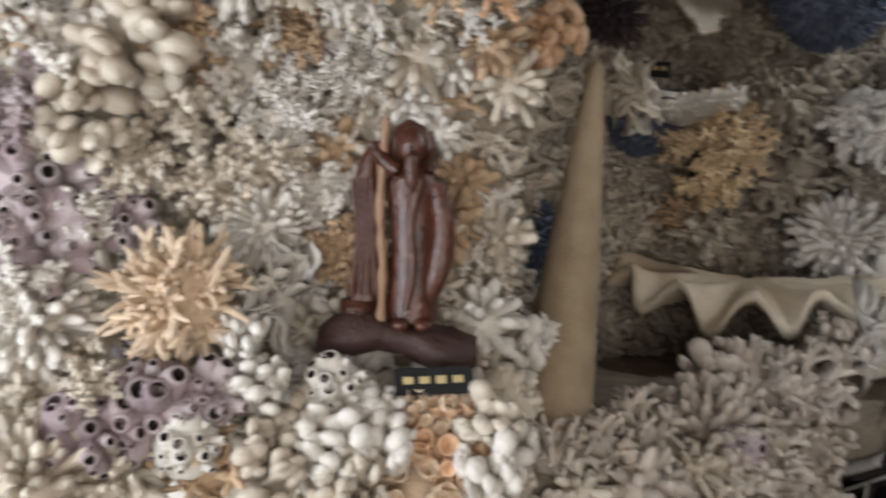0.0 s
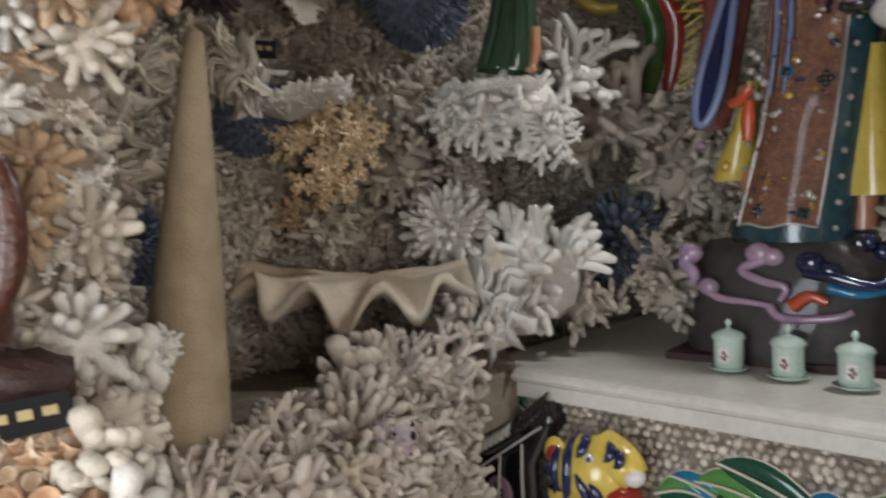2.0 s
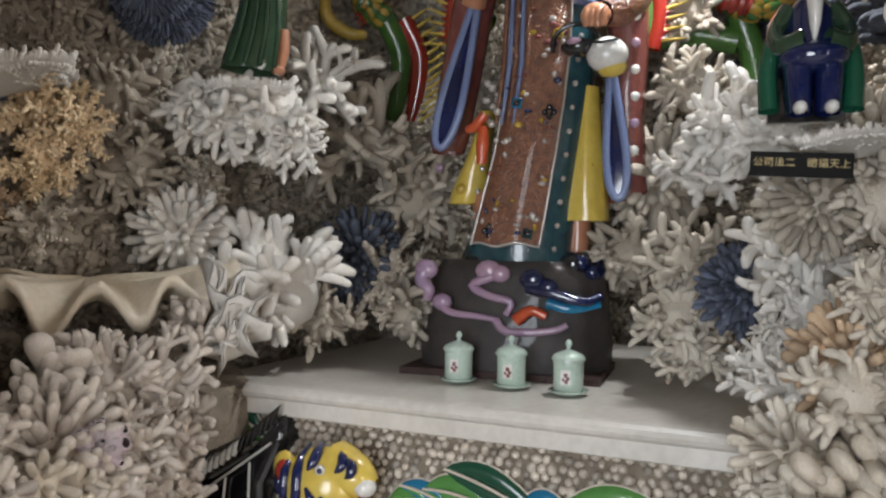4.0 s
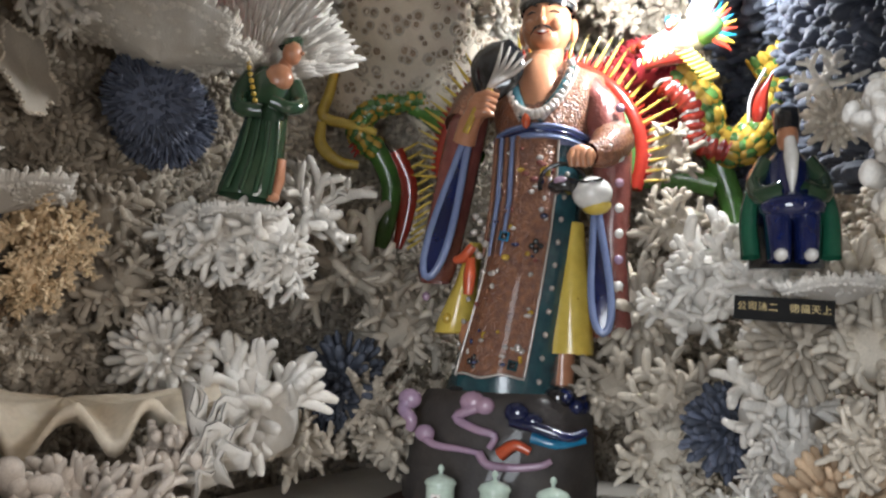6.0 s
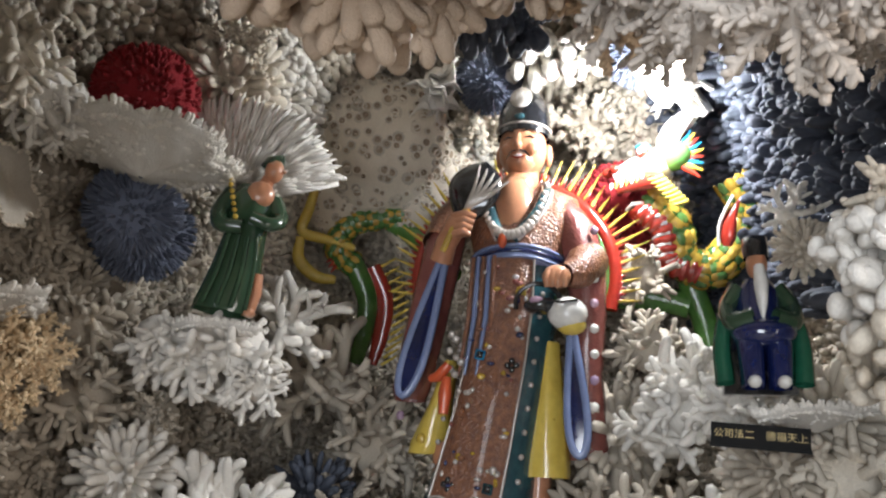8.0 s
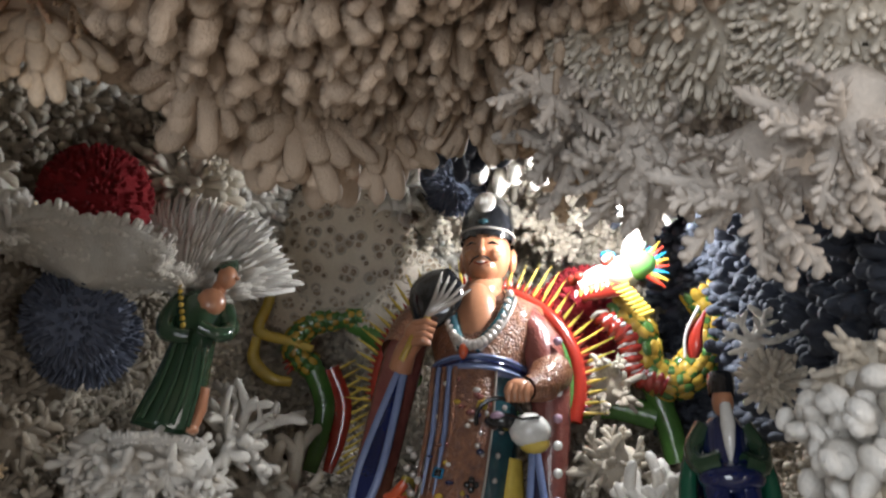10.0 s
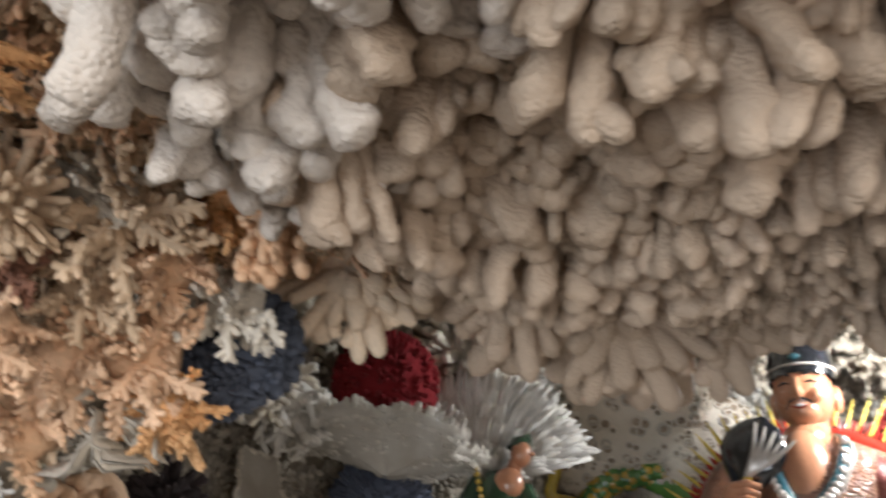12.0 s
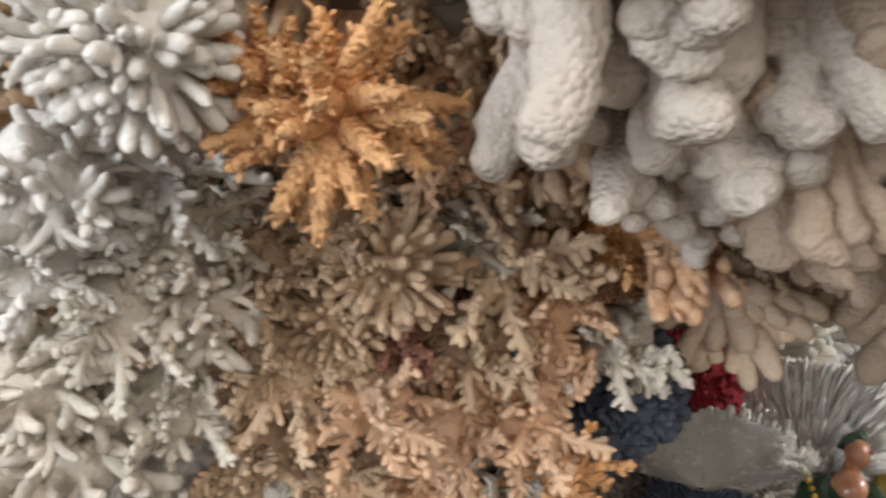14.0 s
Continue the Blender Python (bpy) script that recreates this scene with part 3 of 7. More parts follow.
profile = [(-0.95, SHELF_Z - 0.060), (-0.95, SHELF_Z), (-0.03, SHELF_Z), (-0.014, SHELF_Z - 0.002), (-0.004, SHELF_Z - 0.007), (0.0, SHELF_Z - 0.014), (-0.003, SHELF_Z - 0.021), (-0.010, SHELF_Z - 0.026), (-0.020, SHELF_Z - 0.029), (-0.020, SHELF_Z - 0.057), (-0.026, SHELF_Z - 0.060)]
g = Form()
g.rings([[on_edge(s, o, z) for o, z in profile] for s in np.linspace(-0.05, 1.06, 2)])
thing("shelf", g, MARBLE, None, "white marble altar shelf with a rounded front lip", "shelf", "", "structure", smooth=False)
# the coral ledge to the left of the shelf
g = Form()
front_line = [(0.14, 1.06), (0.34, 1.14), (0.55, 1.30), (0.72, 1.42), (0.90, 1.52)]
back_line = [(0.14, 1.5), (0.30, 1.78), (0.60, 1.84), (0.90, 1.86), (1.05, 1.86)]
g.rings([[(*p, SHELF_Z - 0.10) for p in front_line], [(*p, SHELF_Z) for p in front_line], [(*p, SHELF_Z + 0.005) for p in back_line]], closed=False)
thing("ledge", g, BACKING, None, "rough cement ledge inside the niche", "ledge", "", "structure")
# facing below the ledge, and the pebbled panel below the shelf
facing_line = spline([(0.10, 1.03), *front_line[1:-1], (0.79, 1.50)], 5)
facing_wall, facing_grid, facing_nrm = sheet("wall_ledge", [[(*p, z) for p in facing_line] for z in np.linspace(0.0, SHELF_Z - 0.02, 12)], BACKING, label="rubble facing below the coral ledge")
PANEL = -0.05
g = Form()
g.rings([[on_edge(s, PANEL, z) for s in (-0.13, 1.10)] for z in (0.0, SHELF_Z - 0.055)], closed=False)
thing("wall_panel", g, BACKING, None, "cement panel under the shelf set with small shells", "wall", "", "structure")


# ---- coral crust over the walls ----
def arrays_of(forms):
    return [f.arrays() for f in forms]


SMALL_FINGER = arrays_of([finger_coral(s, n=8, r=0.12, low=0.1, fork=1.4, seg=5, base=0.5) for s in range(5)])
SMALL_STUB = arrays_of([stub_coral(10 + s, n=22, r=0.14, seg=5, low=0.0, core=0.6, length=0.45) for s in range(4)])
SMALL_BRUSH = arrays_of([brush_coral(20 + s, n=8, nub=9, low=0.1) for s in range(4)])
SMALL_SPRAY = arrays_of([spray_coral(60 + s, n=9, nub=8, low=0.1) for s in range(4)])
SMALL_LOBE = arrays_of([lobe_coral(30 + s, n=7, seg=6) for s in range(4)])
SMALL_LEAF = arrays_of([leaf_coral(40 + s, n=6) for s in range(4)])
SMALL_PEBBLE = arrays_of([pebbles(50 + s, n=10) for s in range(3)])


def crust(name, grid, nrm, zone, spacing, seed, label, keep):
    """Scatters small corals over a sheet, no two closer than the spacing; zone(place) gives (forms, material, size) or None."""
    rng = np.random.default_rng(seed)
    rows, cols = grid.shape[:2]
    cells = {}
    by_mat = {}
    a = np.linalg.norm(np.diff(grid, axis=0), axis=2)[:, :-1] * np.linalg.norm(np.diff(grid, axis=1), axis=2)[:-1]
    w = (a / a.sum()).ravel()
    tries = int(a.sum() / spacing ** 2 * 5)
    for idx in rng.choice(len(w), tries, p=w):
        i, j = divmod(int(idx), cols - 1)
        s, t = rng.random(2)
        p = (grid[i, j] * (1 - s) * (1 - t) + grid[i + 1, j] * s * (1 - t) + grid[i, j + 1] * (1 - s) * t + grid[i + 1, j + 1] * s * t)
        if not keep(p):
            continue
        key = tuple((p / spacing).astype(int))
        if any(np.linalg.norm(q - p) < spacing for dx in (-1, 0, 1) for dy in (-1, 0, 1) for dz in (-1, 0, 1) for q in cells.get((key[0] + dx, key[1] + dy, key[2] + dz), ())):
            continue
        choice = zone(p, rng)
        if choice is None:
            continue
        cells.setdefault(key, []).append(p)
        forms, mat, size = choice
        n = unit(nrm[i, j] + (rng.random(3) - 0.5) * 0.7)
        m = facing(p - n * size * 0.15, n, rng.random() * 6.28, size * (0.8 + 0.45 * rng.random()))
        by_mat.setdefault(mat.name, (mat, []))[1].append((forms[int(rng.integers(len(forms)))], m))
    for mat, pieces in by_mat.values():
        v, f, m = joined(pieces)
        ob = new(name, mesh_from(name, v, f, m * 0, [mat]))
        tagged(ob, mat.name.replace("_", " ") + " " + label, "coral", "", "stuff")


def niche_zone(p, rng):
    x, y, z = p
    k = noise.noise(Vector(p * 3.1) + Vector((7, 3, 1)))
    if x > 1.0 and y < 1.0 and z > 1.72:
        return SMALL_LOBE, DARK_C, 0.075
    if z > 2.2:
        return (SMALL_STUB, WHITE if k > 0 else CRUST, 0.07)
    if y > 1.5 and 1.05 < x < 1.75 and z > 1.75:
        return SMALL_STUB, PALE, 0.055
    if k > 0.25:
        return SMALL_FINGER, CRUST, 0.056
    if k < -0.3:
        return SMALL_SPRAY, CRUST, 0.060
    return (SMALL_FINGER if rng.random() < 0.5 else SMALL_STUB), (PALE if rng.random() < 0.12 else CRUST), 0.047


def front_zone(p, rng):
    x, y, z = p
    k = noise.noise(Vector(p * 4.3))
    if y < 0.95 and z > 1.6:
        if x > -0.02 and k > -0.15:
            return SMALL_SPRAY, (PEACH if rng.random() < 0.55 else TAN), 0.036
        return (SMALL_SPRAY if rng.random() < 0.6 else SMALL_FINGER), (PALE if k > 0 else TAN), 0.034
    if x < -0.3 and k > 0.05:
        return SMALL_PEBBLE, MAUVE, 0.06
    if z < 1.22:
        return (SMALL_FINGER if rng.random() < 0.5 else SMALL_PEBBLE), (WHITE if rng.random() < 0.6 else PALE), 0.055
    return (SMALL_BRUSH if rng.random() < 0.5 else SMALL_STUB), (WHITE if rng.random() < 0.45 else PALE if rng.random() < 0.7 else TAN), 0.05


def lintel_zone(p, rng):
    x, y, z = p
    k = noise.noise(Vector(p * 3.0) + Vector((2, 9, 4)))
    if x > 0.55:
        return (SMALL_SPRAY if rng.random() < 0.6 else SMALL_FINGER), ASH, 0.042
    if x < 0.06 or y > 0.42 + 1.1 * x:
        return SMALL_SPRAY, (PEACH if k > 0 else TAN), 0.036
    return SMALL_LOBE, LOBE, 0.038


crust("coral_crust_niche", niche_grid, niche_nrm, niche_zone, 0.040, 1, "covering the niche wall", lambda p: p[2] > 0.95 and not (p[0] < 1.0 and p[1] < 0.3))
crust("coral_crust_front", front_grid, front_nrm, front_zone, 0.040, 2, "covering the front wall", lambda p: p[2] > 0.85 and p[0] > -0.95 and p[1] > 0.93)
crust("coral_crust_overhang", front_grid, front_nrm, front_zone, 0.023, 7, "covering the overhang", lambda p: p[0] > -0.6 and 0.15 < p[1] <= 0.95 and p[2] > 1.6)
crust("coral_crust_lintel", lintel_grid, lintel_nrm, lintel_zone, 0.030, 3, "under the lintel", lambda p: p[2] < 2.2 and p[1] > -0.1)
crust("coral_crust_ledge", facing_grid, facing_nrm, lambda p, rng: ((SMALL_FINGER if rng.random() < 0.7 else SMALL_STUB), (ASH if rng.random() < 0.7 else PALE), 0.06), 0.046, 4, "below the ledge", lambda p: p[2] > 0.6 and p[0] < 0.73)

# ---- single coral colonies ----
RUST = material("rust_brown_coral", (0.27, 0.12, 0.07), (0.15, 0.065, 0.04), 0.85, grain=300, blotch=20, bump=0.6, island=0.3)
CREAM = material("cream_coral", (0.78, 0.63, 0.47), (0.66, 0.50, 0.35), 0.8, grain=300, blotch=12, bump=0.4, island=0.2)
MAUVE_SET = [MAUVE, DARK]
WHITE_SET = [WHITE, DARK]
# Second material: brown pit floors, darkened further to stand for shade in the holes.
PITTED_SET = [PALE, material("shaded_brown_pit", (0.40, 0.31, 0.23), (0.27, 0.20, 0.14), 0.9)]


def spike_coral(seed):
    """Cone-shaped knobbed branches."""
    rng = np.random.default_rng(seed)
    g = Form()
    g.ball((0, 0, 0), 0.35, nu=9, nv=5)
    for d in sphere_dirs(30, 0.05, rng, 0.4):
        side = unit(np.cross(d, rng.random(3) - 0.5))
        other = np.cross(d, side)
        ln = 0.8 + 0.3 * rng.random()
        g.tube([d * 0.1, d * ln * 0.5 + side * 0.03, d * ln * 0.85, d * ln * 0.97, d * ln], [0.14, 0.115, 0.07, 0.04, 0.004], 8)
        for i in range(14):
            k = 0.35 + 0.6 * i / 14
            o = side * math.cos(i * 2.4) + other * math.sin(i * 2.4)
            root = d * ln * k + o * 0.06 * (1.2 - k)
            g.finger(root, root + (o + d * 0.8) * (0.07 + 0.05 * rng.random()), 0.022, 5, taper=0.8)
    return g


def cup_cluster(seed):
    """Small open cups crowded together."""
    rng = np.random.default_rng(seed)
    g = Form()
    g.ball((0, 0, -0.2), (0.8, 0.8, 0.4), nu=9, nv=5)
    for d in sphere_dirs(22, 0.0, rng, 0.4):
        p = d * (0.7, 0.7, 0.35)
        up = unit(d + (0, 0, 0.3))
        r = 0.13 + 0.08 * rng.random()
        g.spin(p, up + (rng.random(3) - 0.5) * 0.5, [(r * 0.6, -0.1), (r * 0.9, 0.1), (r * 1.15, 0.27), (r * 1.1, 0.3), (r * 0.95, 0.27), (r * 0.6, 0.12), (0.02, 0.08)], 10)
    return g


def scale_coral(seed):
    """Overlapping rounded blades."""
    rng = np.random.default_rng(seed)
    g = Form()
    g.ball((0, 0, 0), (0.8, 0.8, 0.66), nu=10, nv=6)
    for d in sphere_dirs(150, -0.1, rng, 0.3):
        side = unit(np.cross(d, (0.1, 0.2, 1)))
        q = np.stack([side, np.cross(d, side), d], 1)
        g.ball(d * (0.78, 0.78, 0.70), (0.10, 0.045, 0.11 + 0.06 * rng.random()), rot=q, nu=7, nv=5, wob=0.25, rng=rng)
    return g


SPLIT = []
KINDS = {
    "finger": (lambda s: finger_coral(s, n=19, r=0.070, low=0.15, fork=2.8, seg=7, base=0.5, reach=0.46, pieces=SPLIT), "branching coral with blunt finger tips", 6),
    "antler": (lambda s: finger_coral(s, n=8, r=0.075, low=0.25, fork=2.6, seg=7, base=0.3, reach=0.55, pieces=SPLIT), "open antler-shaped branching coral", 4),
    "stub": (lambda s: stub_coral(s, n=90, r=0.085, seg=6, length=0.36), "rounded coral cushion of short stubs", 5),
    "cauli": (lambda s: finger_coral(s, n=130, r=0.044, low=-0.15, fork=1.6, seg=6, base=0.6, reach=0.24), "round bushy coral head with many fine branches", 1),
    "brush": (lambda s: brush_coral(s, n=26, nub=16, low=-0.1, w=0.06), "bristly branching coral with small side nubs", 6),
    "knob": (lambda s: brush_coral(s, n=20, nub=9, low=-0.1, w=0.085, nr=0.062), "knobbly branching coral with short thick nubs", 6),
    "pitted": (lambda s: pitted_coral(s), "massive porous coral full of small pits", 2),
    "lobe": (lambda s: lobe_coral(s, n=16, seg=12, fine=True, pieces=SPLIT), "thick lobed coral with rounded thumbs", 6),
    "spray": (lambda s: spray_coral(s), "bushy coral of flattened knobbed sprays", 6),
    "hanging": (lambda s: hanging_coral(s, pieces=SPLIT), "hanging coral of thick rounded thumbs", 7),
    "palmate": (lambda s: palmate_coral(s, pieces=SPLIT), "hand-shaped plate coral with flattened fingers", 3),
    "dome": (lambda s: dome_coral(s), "low table coral of crowded short stubs", 3),
    "leaf": (lambda s: leaf_coral(s, n=15), "ruffled leafy coral with wavy blades", 5),
    "fuzz": (lambda s: stub_coral(s, n=620, r=0.030, low=-0.5, seg=5, length=0.10, core=0.88), "round coral head with dense fine bristles", 3),
    "barnacle": (lambda s: barnacles(s, n=20), "cluster of hollow barnacles", 4),
    "spike": (lambda s: spike_coral(s), "spiky cone-branched coral", 2),
    "cups": (lambda s: cup_cluster(s), "crowded small cup-shaped shells", 3),
    "scale": (lambda s: scale_coral(s), "coral with overlapping scale-like blades", 2),
    "pebble": (lambda s: pebbles(s, n=22), "heap of small rounded shells", 2),
}
CROWDED = {"stub": "stub_mass", "cauli": "twig_mass", "brush": "branch_mass", "knob": "branch_mass", "spray": "branch_mass", "dome": "stub_mass", "fuzz": "bristle_mass", "spike": "spike_mass", "pitted": "pitted_mass"}
COLONY_MESHES = {}
colony_rng = random.Random(5)


def coral(kind, place, normal, size, mat):
    make, words, count = KINDS[kind]
    mats = mat if isinstance(mat, list) else [mat]
    which = colony_rng.randrange(count)
    key = (kind, which, mats[0].name)
    if key not in COLONY_MESHES:
        SPLIT.clear()
        root = make(100 + 7 * which + len(kind)).mesh("coral_colony", mats)
        COLONY_MESHES[key] = (root, [p.mesh("branch", mats) for p in SPLIT])
    root, branches = COLONY_MESHES[key]
    if branches:
        ob = new("coral_colony")
        new("base", root).parent = ob
        for me in branches:
            new("branch" if kind in ("finger", "antler") else "lobe", me).parent = ob
    elif kind in CROWDED:
        ob = new("coral_colony")
        crowd = new(CROWDED[kind], root)
        crowd.parent = ob
        tagged(crowd, kind="stuff")
    else:
        ob = new("coral_colony", root)
    spin = colony_rng.random() * 6.28
    if kind == "palmate":
        spin = 0.3 * (colony_rng.random() - 0.5)
    ob.matrix_world = facing(place, normal, spin, size * 1.08)
    tint = mats[0].name.replace("_coral", "").replace("_barnacle", "").replace("_", " ")
    tagged(ob, tint + " " + words, "coral", "corals of the grotto")
    return ob


# the niche's left side
coral("finger", (0.982, 1.560, 1.236), (-0.31, -0.48, 0.82), 0.173, WHITE)
coral("stub", (0.843, 1.681, 1.348), (-0.41, -0.81, 0.43), 0.096, WHITE)
coral("finger", (0.891, 1.577, 1.592), (-0.31, -0.53, -0.79), 0.120, WHITE)
coral("finger", (0.944, 1.514, 1.592), (-0.36, -0.57, -0.73), 0.107, WHITE)
coral("finger", (0.833, 1.612, 1.606), (-0.31, -0.60, -0.74), 0.087, WHITE)
coral("finger", (0.985, 1.501, 1.536), (-0.39, -0.57, -0.72), 0.080, WHITE)
coral("antler", (1.092, 1.565, 1.667), (-0.46, -0.64, 0.62), 0.133, WHITE)
coral("leaf", (0.791, 1.424, 1.183), (-0.44, -0.78, 0.45), 0.098, WHITE)
coral("lobe", (0.735, 1.437, 1.196), (-0.45, -0.87, 0.19), 0.062, ASH)
coral("finger", (0.576, 1.408, 1.105), (-0.25, -0.63, 0.74), 0.106, ASH)
coral("lobe", (0.502, 1.401, 1.115), (-0.26, -0.78, 0.56), 0.076, ASH)
coral("finger", (0.655, 1.392, 1.110), (-0.27, -0.58, 0.77), 0.093, ASH)
coral("finger", (0.370, 1.323, 1.059), (-0.18, -0.73, 0.66), 0.097, ASH)
coral("stub", (0.469, 1.314, 1.049), (-0.27, -0.79, 0.55), 0.098, ASH)
coral("finger", (0.281, 1.277, 1.052), (-0.13, -0.73, 0.67), 0.080, ASH)
coral("finger", (0.565, 1.311, 1.037), (-0.31, -0.73, 0.61), 0.083, ASH)
coral("finger", (0.381, 1.272, 1.004), (-0.21, -0.78, 0.59), 0.087, ASH)
coral("finger", (0.498, 1.271, 0.987), (-0.28, -0.76, 0.59), 0.085, ASH)
coral("finger", (0.301, 1.228, 1.000), (-0.17, -0.82, 0.54), 0.075, ASH)
coral("finger", (0.200, 1.130, 1.080), (-0.10, -0.70, 0.70), 0.066, ASH)
coral("finger", (0.265, 1.150, 1.085), (-0.10, -0.70, 0.70), 0.070, ASH)
coral("finger", (0.335, 1.190, 1.090), (-0.15, -0.70, 0.70), 0.072, ASH)
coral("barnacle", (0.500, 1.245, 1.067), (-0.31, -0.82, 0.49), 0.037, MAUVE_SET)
coral("finger", (0.709, 1.503, 1.064), (-0.28, -0.57, 0.78), 0.097, ASH)
coral("stub", (0.666, 1.452, 0.958), (-0.38, -0.81, 0.45), 0.061, ASH)
coral("finger", (0.653, 1.431, 0.885), (-0.37, -0.79, 0.49), 0.061, ASH)
coral("finger", (0.613, 1.414, 0.890), (-0.35, -0.79, 0.50), 0.078, ASH)
coral("brush", (0.579, 1.691, 1.563), (-0.31, -0.94, 0.14), 0.113, YELLOW_C)
coral("brush", (0.505, 1.730, 1.548), (-0.26, -0.96, 0.15), 0.058, YELLOW_C)
coral("brush", (0.619, 1.652, 1.531), (-0.33, -0.93, 0.16), 0.078, YELLOW_C)
coral("brush", (0.571, 1.659, 1.465), (-0.30, -0.91, -0.29), 0.078, YELLOW_C)
coral("spray", (0.572, 1.693, 1.361), (-0.29, -0.92, 0.26), 0.074, CRUST)
coral("brush", (0.528, 1.745, 1.390), (-0.26, -0.93, 0.24), 0.058, TAN)
coral("fuzz", (0.440, 1.750, 1.585), (-0.21, -0.94, -0.26), 0.072, BLUE_C)
coral("fuzz", (0.493, 1.724, 1.606), (-0.24, -0.93, -0.28), 0.046, BLUE_C)
coral("fuzz", (0.185, 1.589, 1.360), (-0.07, -0.98, 0.17), 0.076, BLUE_C)
coral("fuzz", (0.188, 1.596, 1.299), (-0.07, -0.97, 0.21), 0.061, BLUE_C)
coral("fuzz", (0.816, 1.726, 1.840), (-0.41, -0.89, -0.21), 0.105, BLUE_C)
coral("stub", (1.221, 1.579, 1.316), (-0.62, -0.78, 0.08), 0.096, DARK_C)
coral("stub", (1.203, 1.573, 1.269), (-0.62, -0.78, 0.11), 0.071, DARK_C)
coral("spray", (0.899, 1.691, 1.462), (-0.47, -0.88, 0.00), 0.084, CRUST)
coral("spray", (1.243, 1.517, 1.271), (-0.60, -0.70, 0.38), 0.119, CRUST)
coral("antler", (1.293, 1.611, 1.564), (-0.63, -0.76, 0.15), 0.158, CRUST)
coral("finger", (1.364, 1.536, 1.447), (-0.67, -0.72, 0.21), 0.131, CRUST)
coral("finger", (0.764, 1.751, 1.479), (-0.39, -0.92, 0.09), 0.109, CRUST)
coral("finger", (0.450, 1.829, 1.391), (-0.21, -0.97, 0.14), 0.108, PALE)
coral("finger", (0.758, 1.790, 1.630), (-0.38, -0.92, 0.01), 0.112, CRUST)
coral("finger", (1.111, 1.568, 1.178), (-0.53, -0.73, 0.43), 0.099, CRUST)
coral("finger", (1.277, 1.471, 1.179), (-0.61, -0.67, 0.42), 0.101, CRUST)
# beside the wooden figure
coral("leaf", (0.312, 1.319, 1.623), (-0.18, -0.93, -0.32), 0.067, PALE)
coral("leaf", (0.281, 1.323, 1.656), (-0.17, -0.97, -0.16), 0.051, PALE)
coral("leaf", (0.210, 1.296, 1.603), (-0.11, -0.97, -0.22), 0.065, PALE)
coral("leaf", (0.351, 1.348, 1.607), (-0.21, -0.93, -0.30), 0.052, WHITE)
coral("lobe", (0.140, 1.193, 1.667), (-0.05, -0.86, -0.52), 0.070, PEACH)
coral("lobe", (0.197, 1.199, 1.691), (-0.10, -0.88, -0.46), 0.060, PEACH)
coral("lobe", (0.091, 1.199, 1.632), (-0.01, -0.79, -0.61), 0.045, PEACH)
# cushion in the near-black painted for hollows, in place of shade
coral("stub", (0.286, 1.289, 1.722), (-0.16, -0.90, -0.39), 0.050, DARK)
coral("leaf", (0.007, 1.208, 1.645), (0.07, -0.93, -0.35), 0.074, WHITE)
coral("leaf", (0.049, 1.250, 1.571), (0.03, -0.99, -0.10), 0.073, WHITE)
coral("leaf", (0.145, 1.292, 1.533), (-0.05, -0.99, 0.14), 0.075, PALE)
coral("leaf", (0.090, 1.291, 1.479), (-0.01, -0.98, 0.18), 0.063, WHITE)
coral("leaf", (0.141, 1.309, 1.455), (-0.05, -0.98, 0.21), 0.065, PALE)
coral("leaf", (0.072, 1.289, 1.403), (0.01, -0.97, 0.25), 0.063, WHITE)
coral("leaf", (0.113, 1.300, 1.344), (-0.03, -0.96, 0.29), 0.057, PALE)
coral("brush", (0.094, 1.251, 1.283), (-0.01, -0.94, 0.35), 0.055, PEACH)
coral("stub", (0.060, 1.268, 1.305), (0.02, -0.94, 0.33), 0.040, PEACH)
coral("lobe", (0.142, 1.138, 1.228), (-0.05, -0.87, 0.48), 0.060, WHITE)
coral("finger", (0.179, 1.150, 1.250), (-0.07, -0.76, 0.64), 0.036, WHITE)
coral("lobe", (0.136, 1.105, 1.160), (-0.04, -0.69, 0.73), 0.052, PALE)
coral("lobe", (0.139, 1.090, 1.117), (-0.05, -0.74, 0.67), 0.052, WHITE)
coral("barnacle", (0.089, 1.108, 1.240), (-0.01, -0.84, 0.54), 0.026, MAUVE_SET)
# the front wall
coral("cauli", (-0.247, 0.915, 1.338), (0.33, -0.91, 0.27), 0.089, CREAM)
coral("leaf", (-0.160, 0.969, 1.324), (0.23, -0.93, 0.28), 0.063, WHITE)
coral("leaf", (-0.139, 1.005, 1.367), (0.20, -0.95, 0.23), 0.048, WHITE)
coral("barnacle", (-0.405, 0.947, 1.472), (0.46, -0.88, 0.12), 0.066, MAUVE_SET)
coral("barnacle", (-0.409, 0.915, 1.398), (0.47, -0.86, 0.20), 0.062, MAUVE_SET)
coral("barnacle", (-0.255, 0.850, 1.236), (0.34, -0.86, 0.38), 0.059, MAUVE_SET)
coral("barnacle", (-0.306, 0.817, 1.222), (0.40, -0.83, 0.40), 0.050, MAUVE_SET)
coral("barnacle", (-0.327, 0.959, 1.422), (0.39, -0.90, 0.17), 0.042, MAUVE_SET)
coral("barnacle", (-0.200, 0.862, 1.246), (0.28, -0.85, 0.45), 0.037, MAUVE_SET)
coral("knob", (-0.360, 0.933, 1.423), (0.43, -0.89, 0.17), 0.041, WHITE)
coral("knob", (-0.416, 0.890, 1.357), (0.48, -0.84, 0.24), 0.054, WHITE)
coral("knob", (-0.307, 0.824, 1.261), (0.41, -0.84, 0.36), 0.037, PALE)
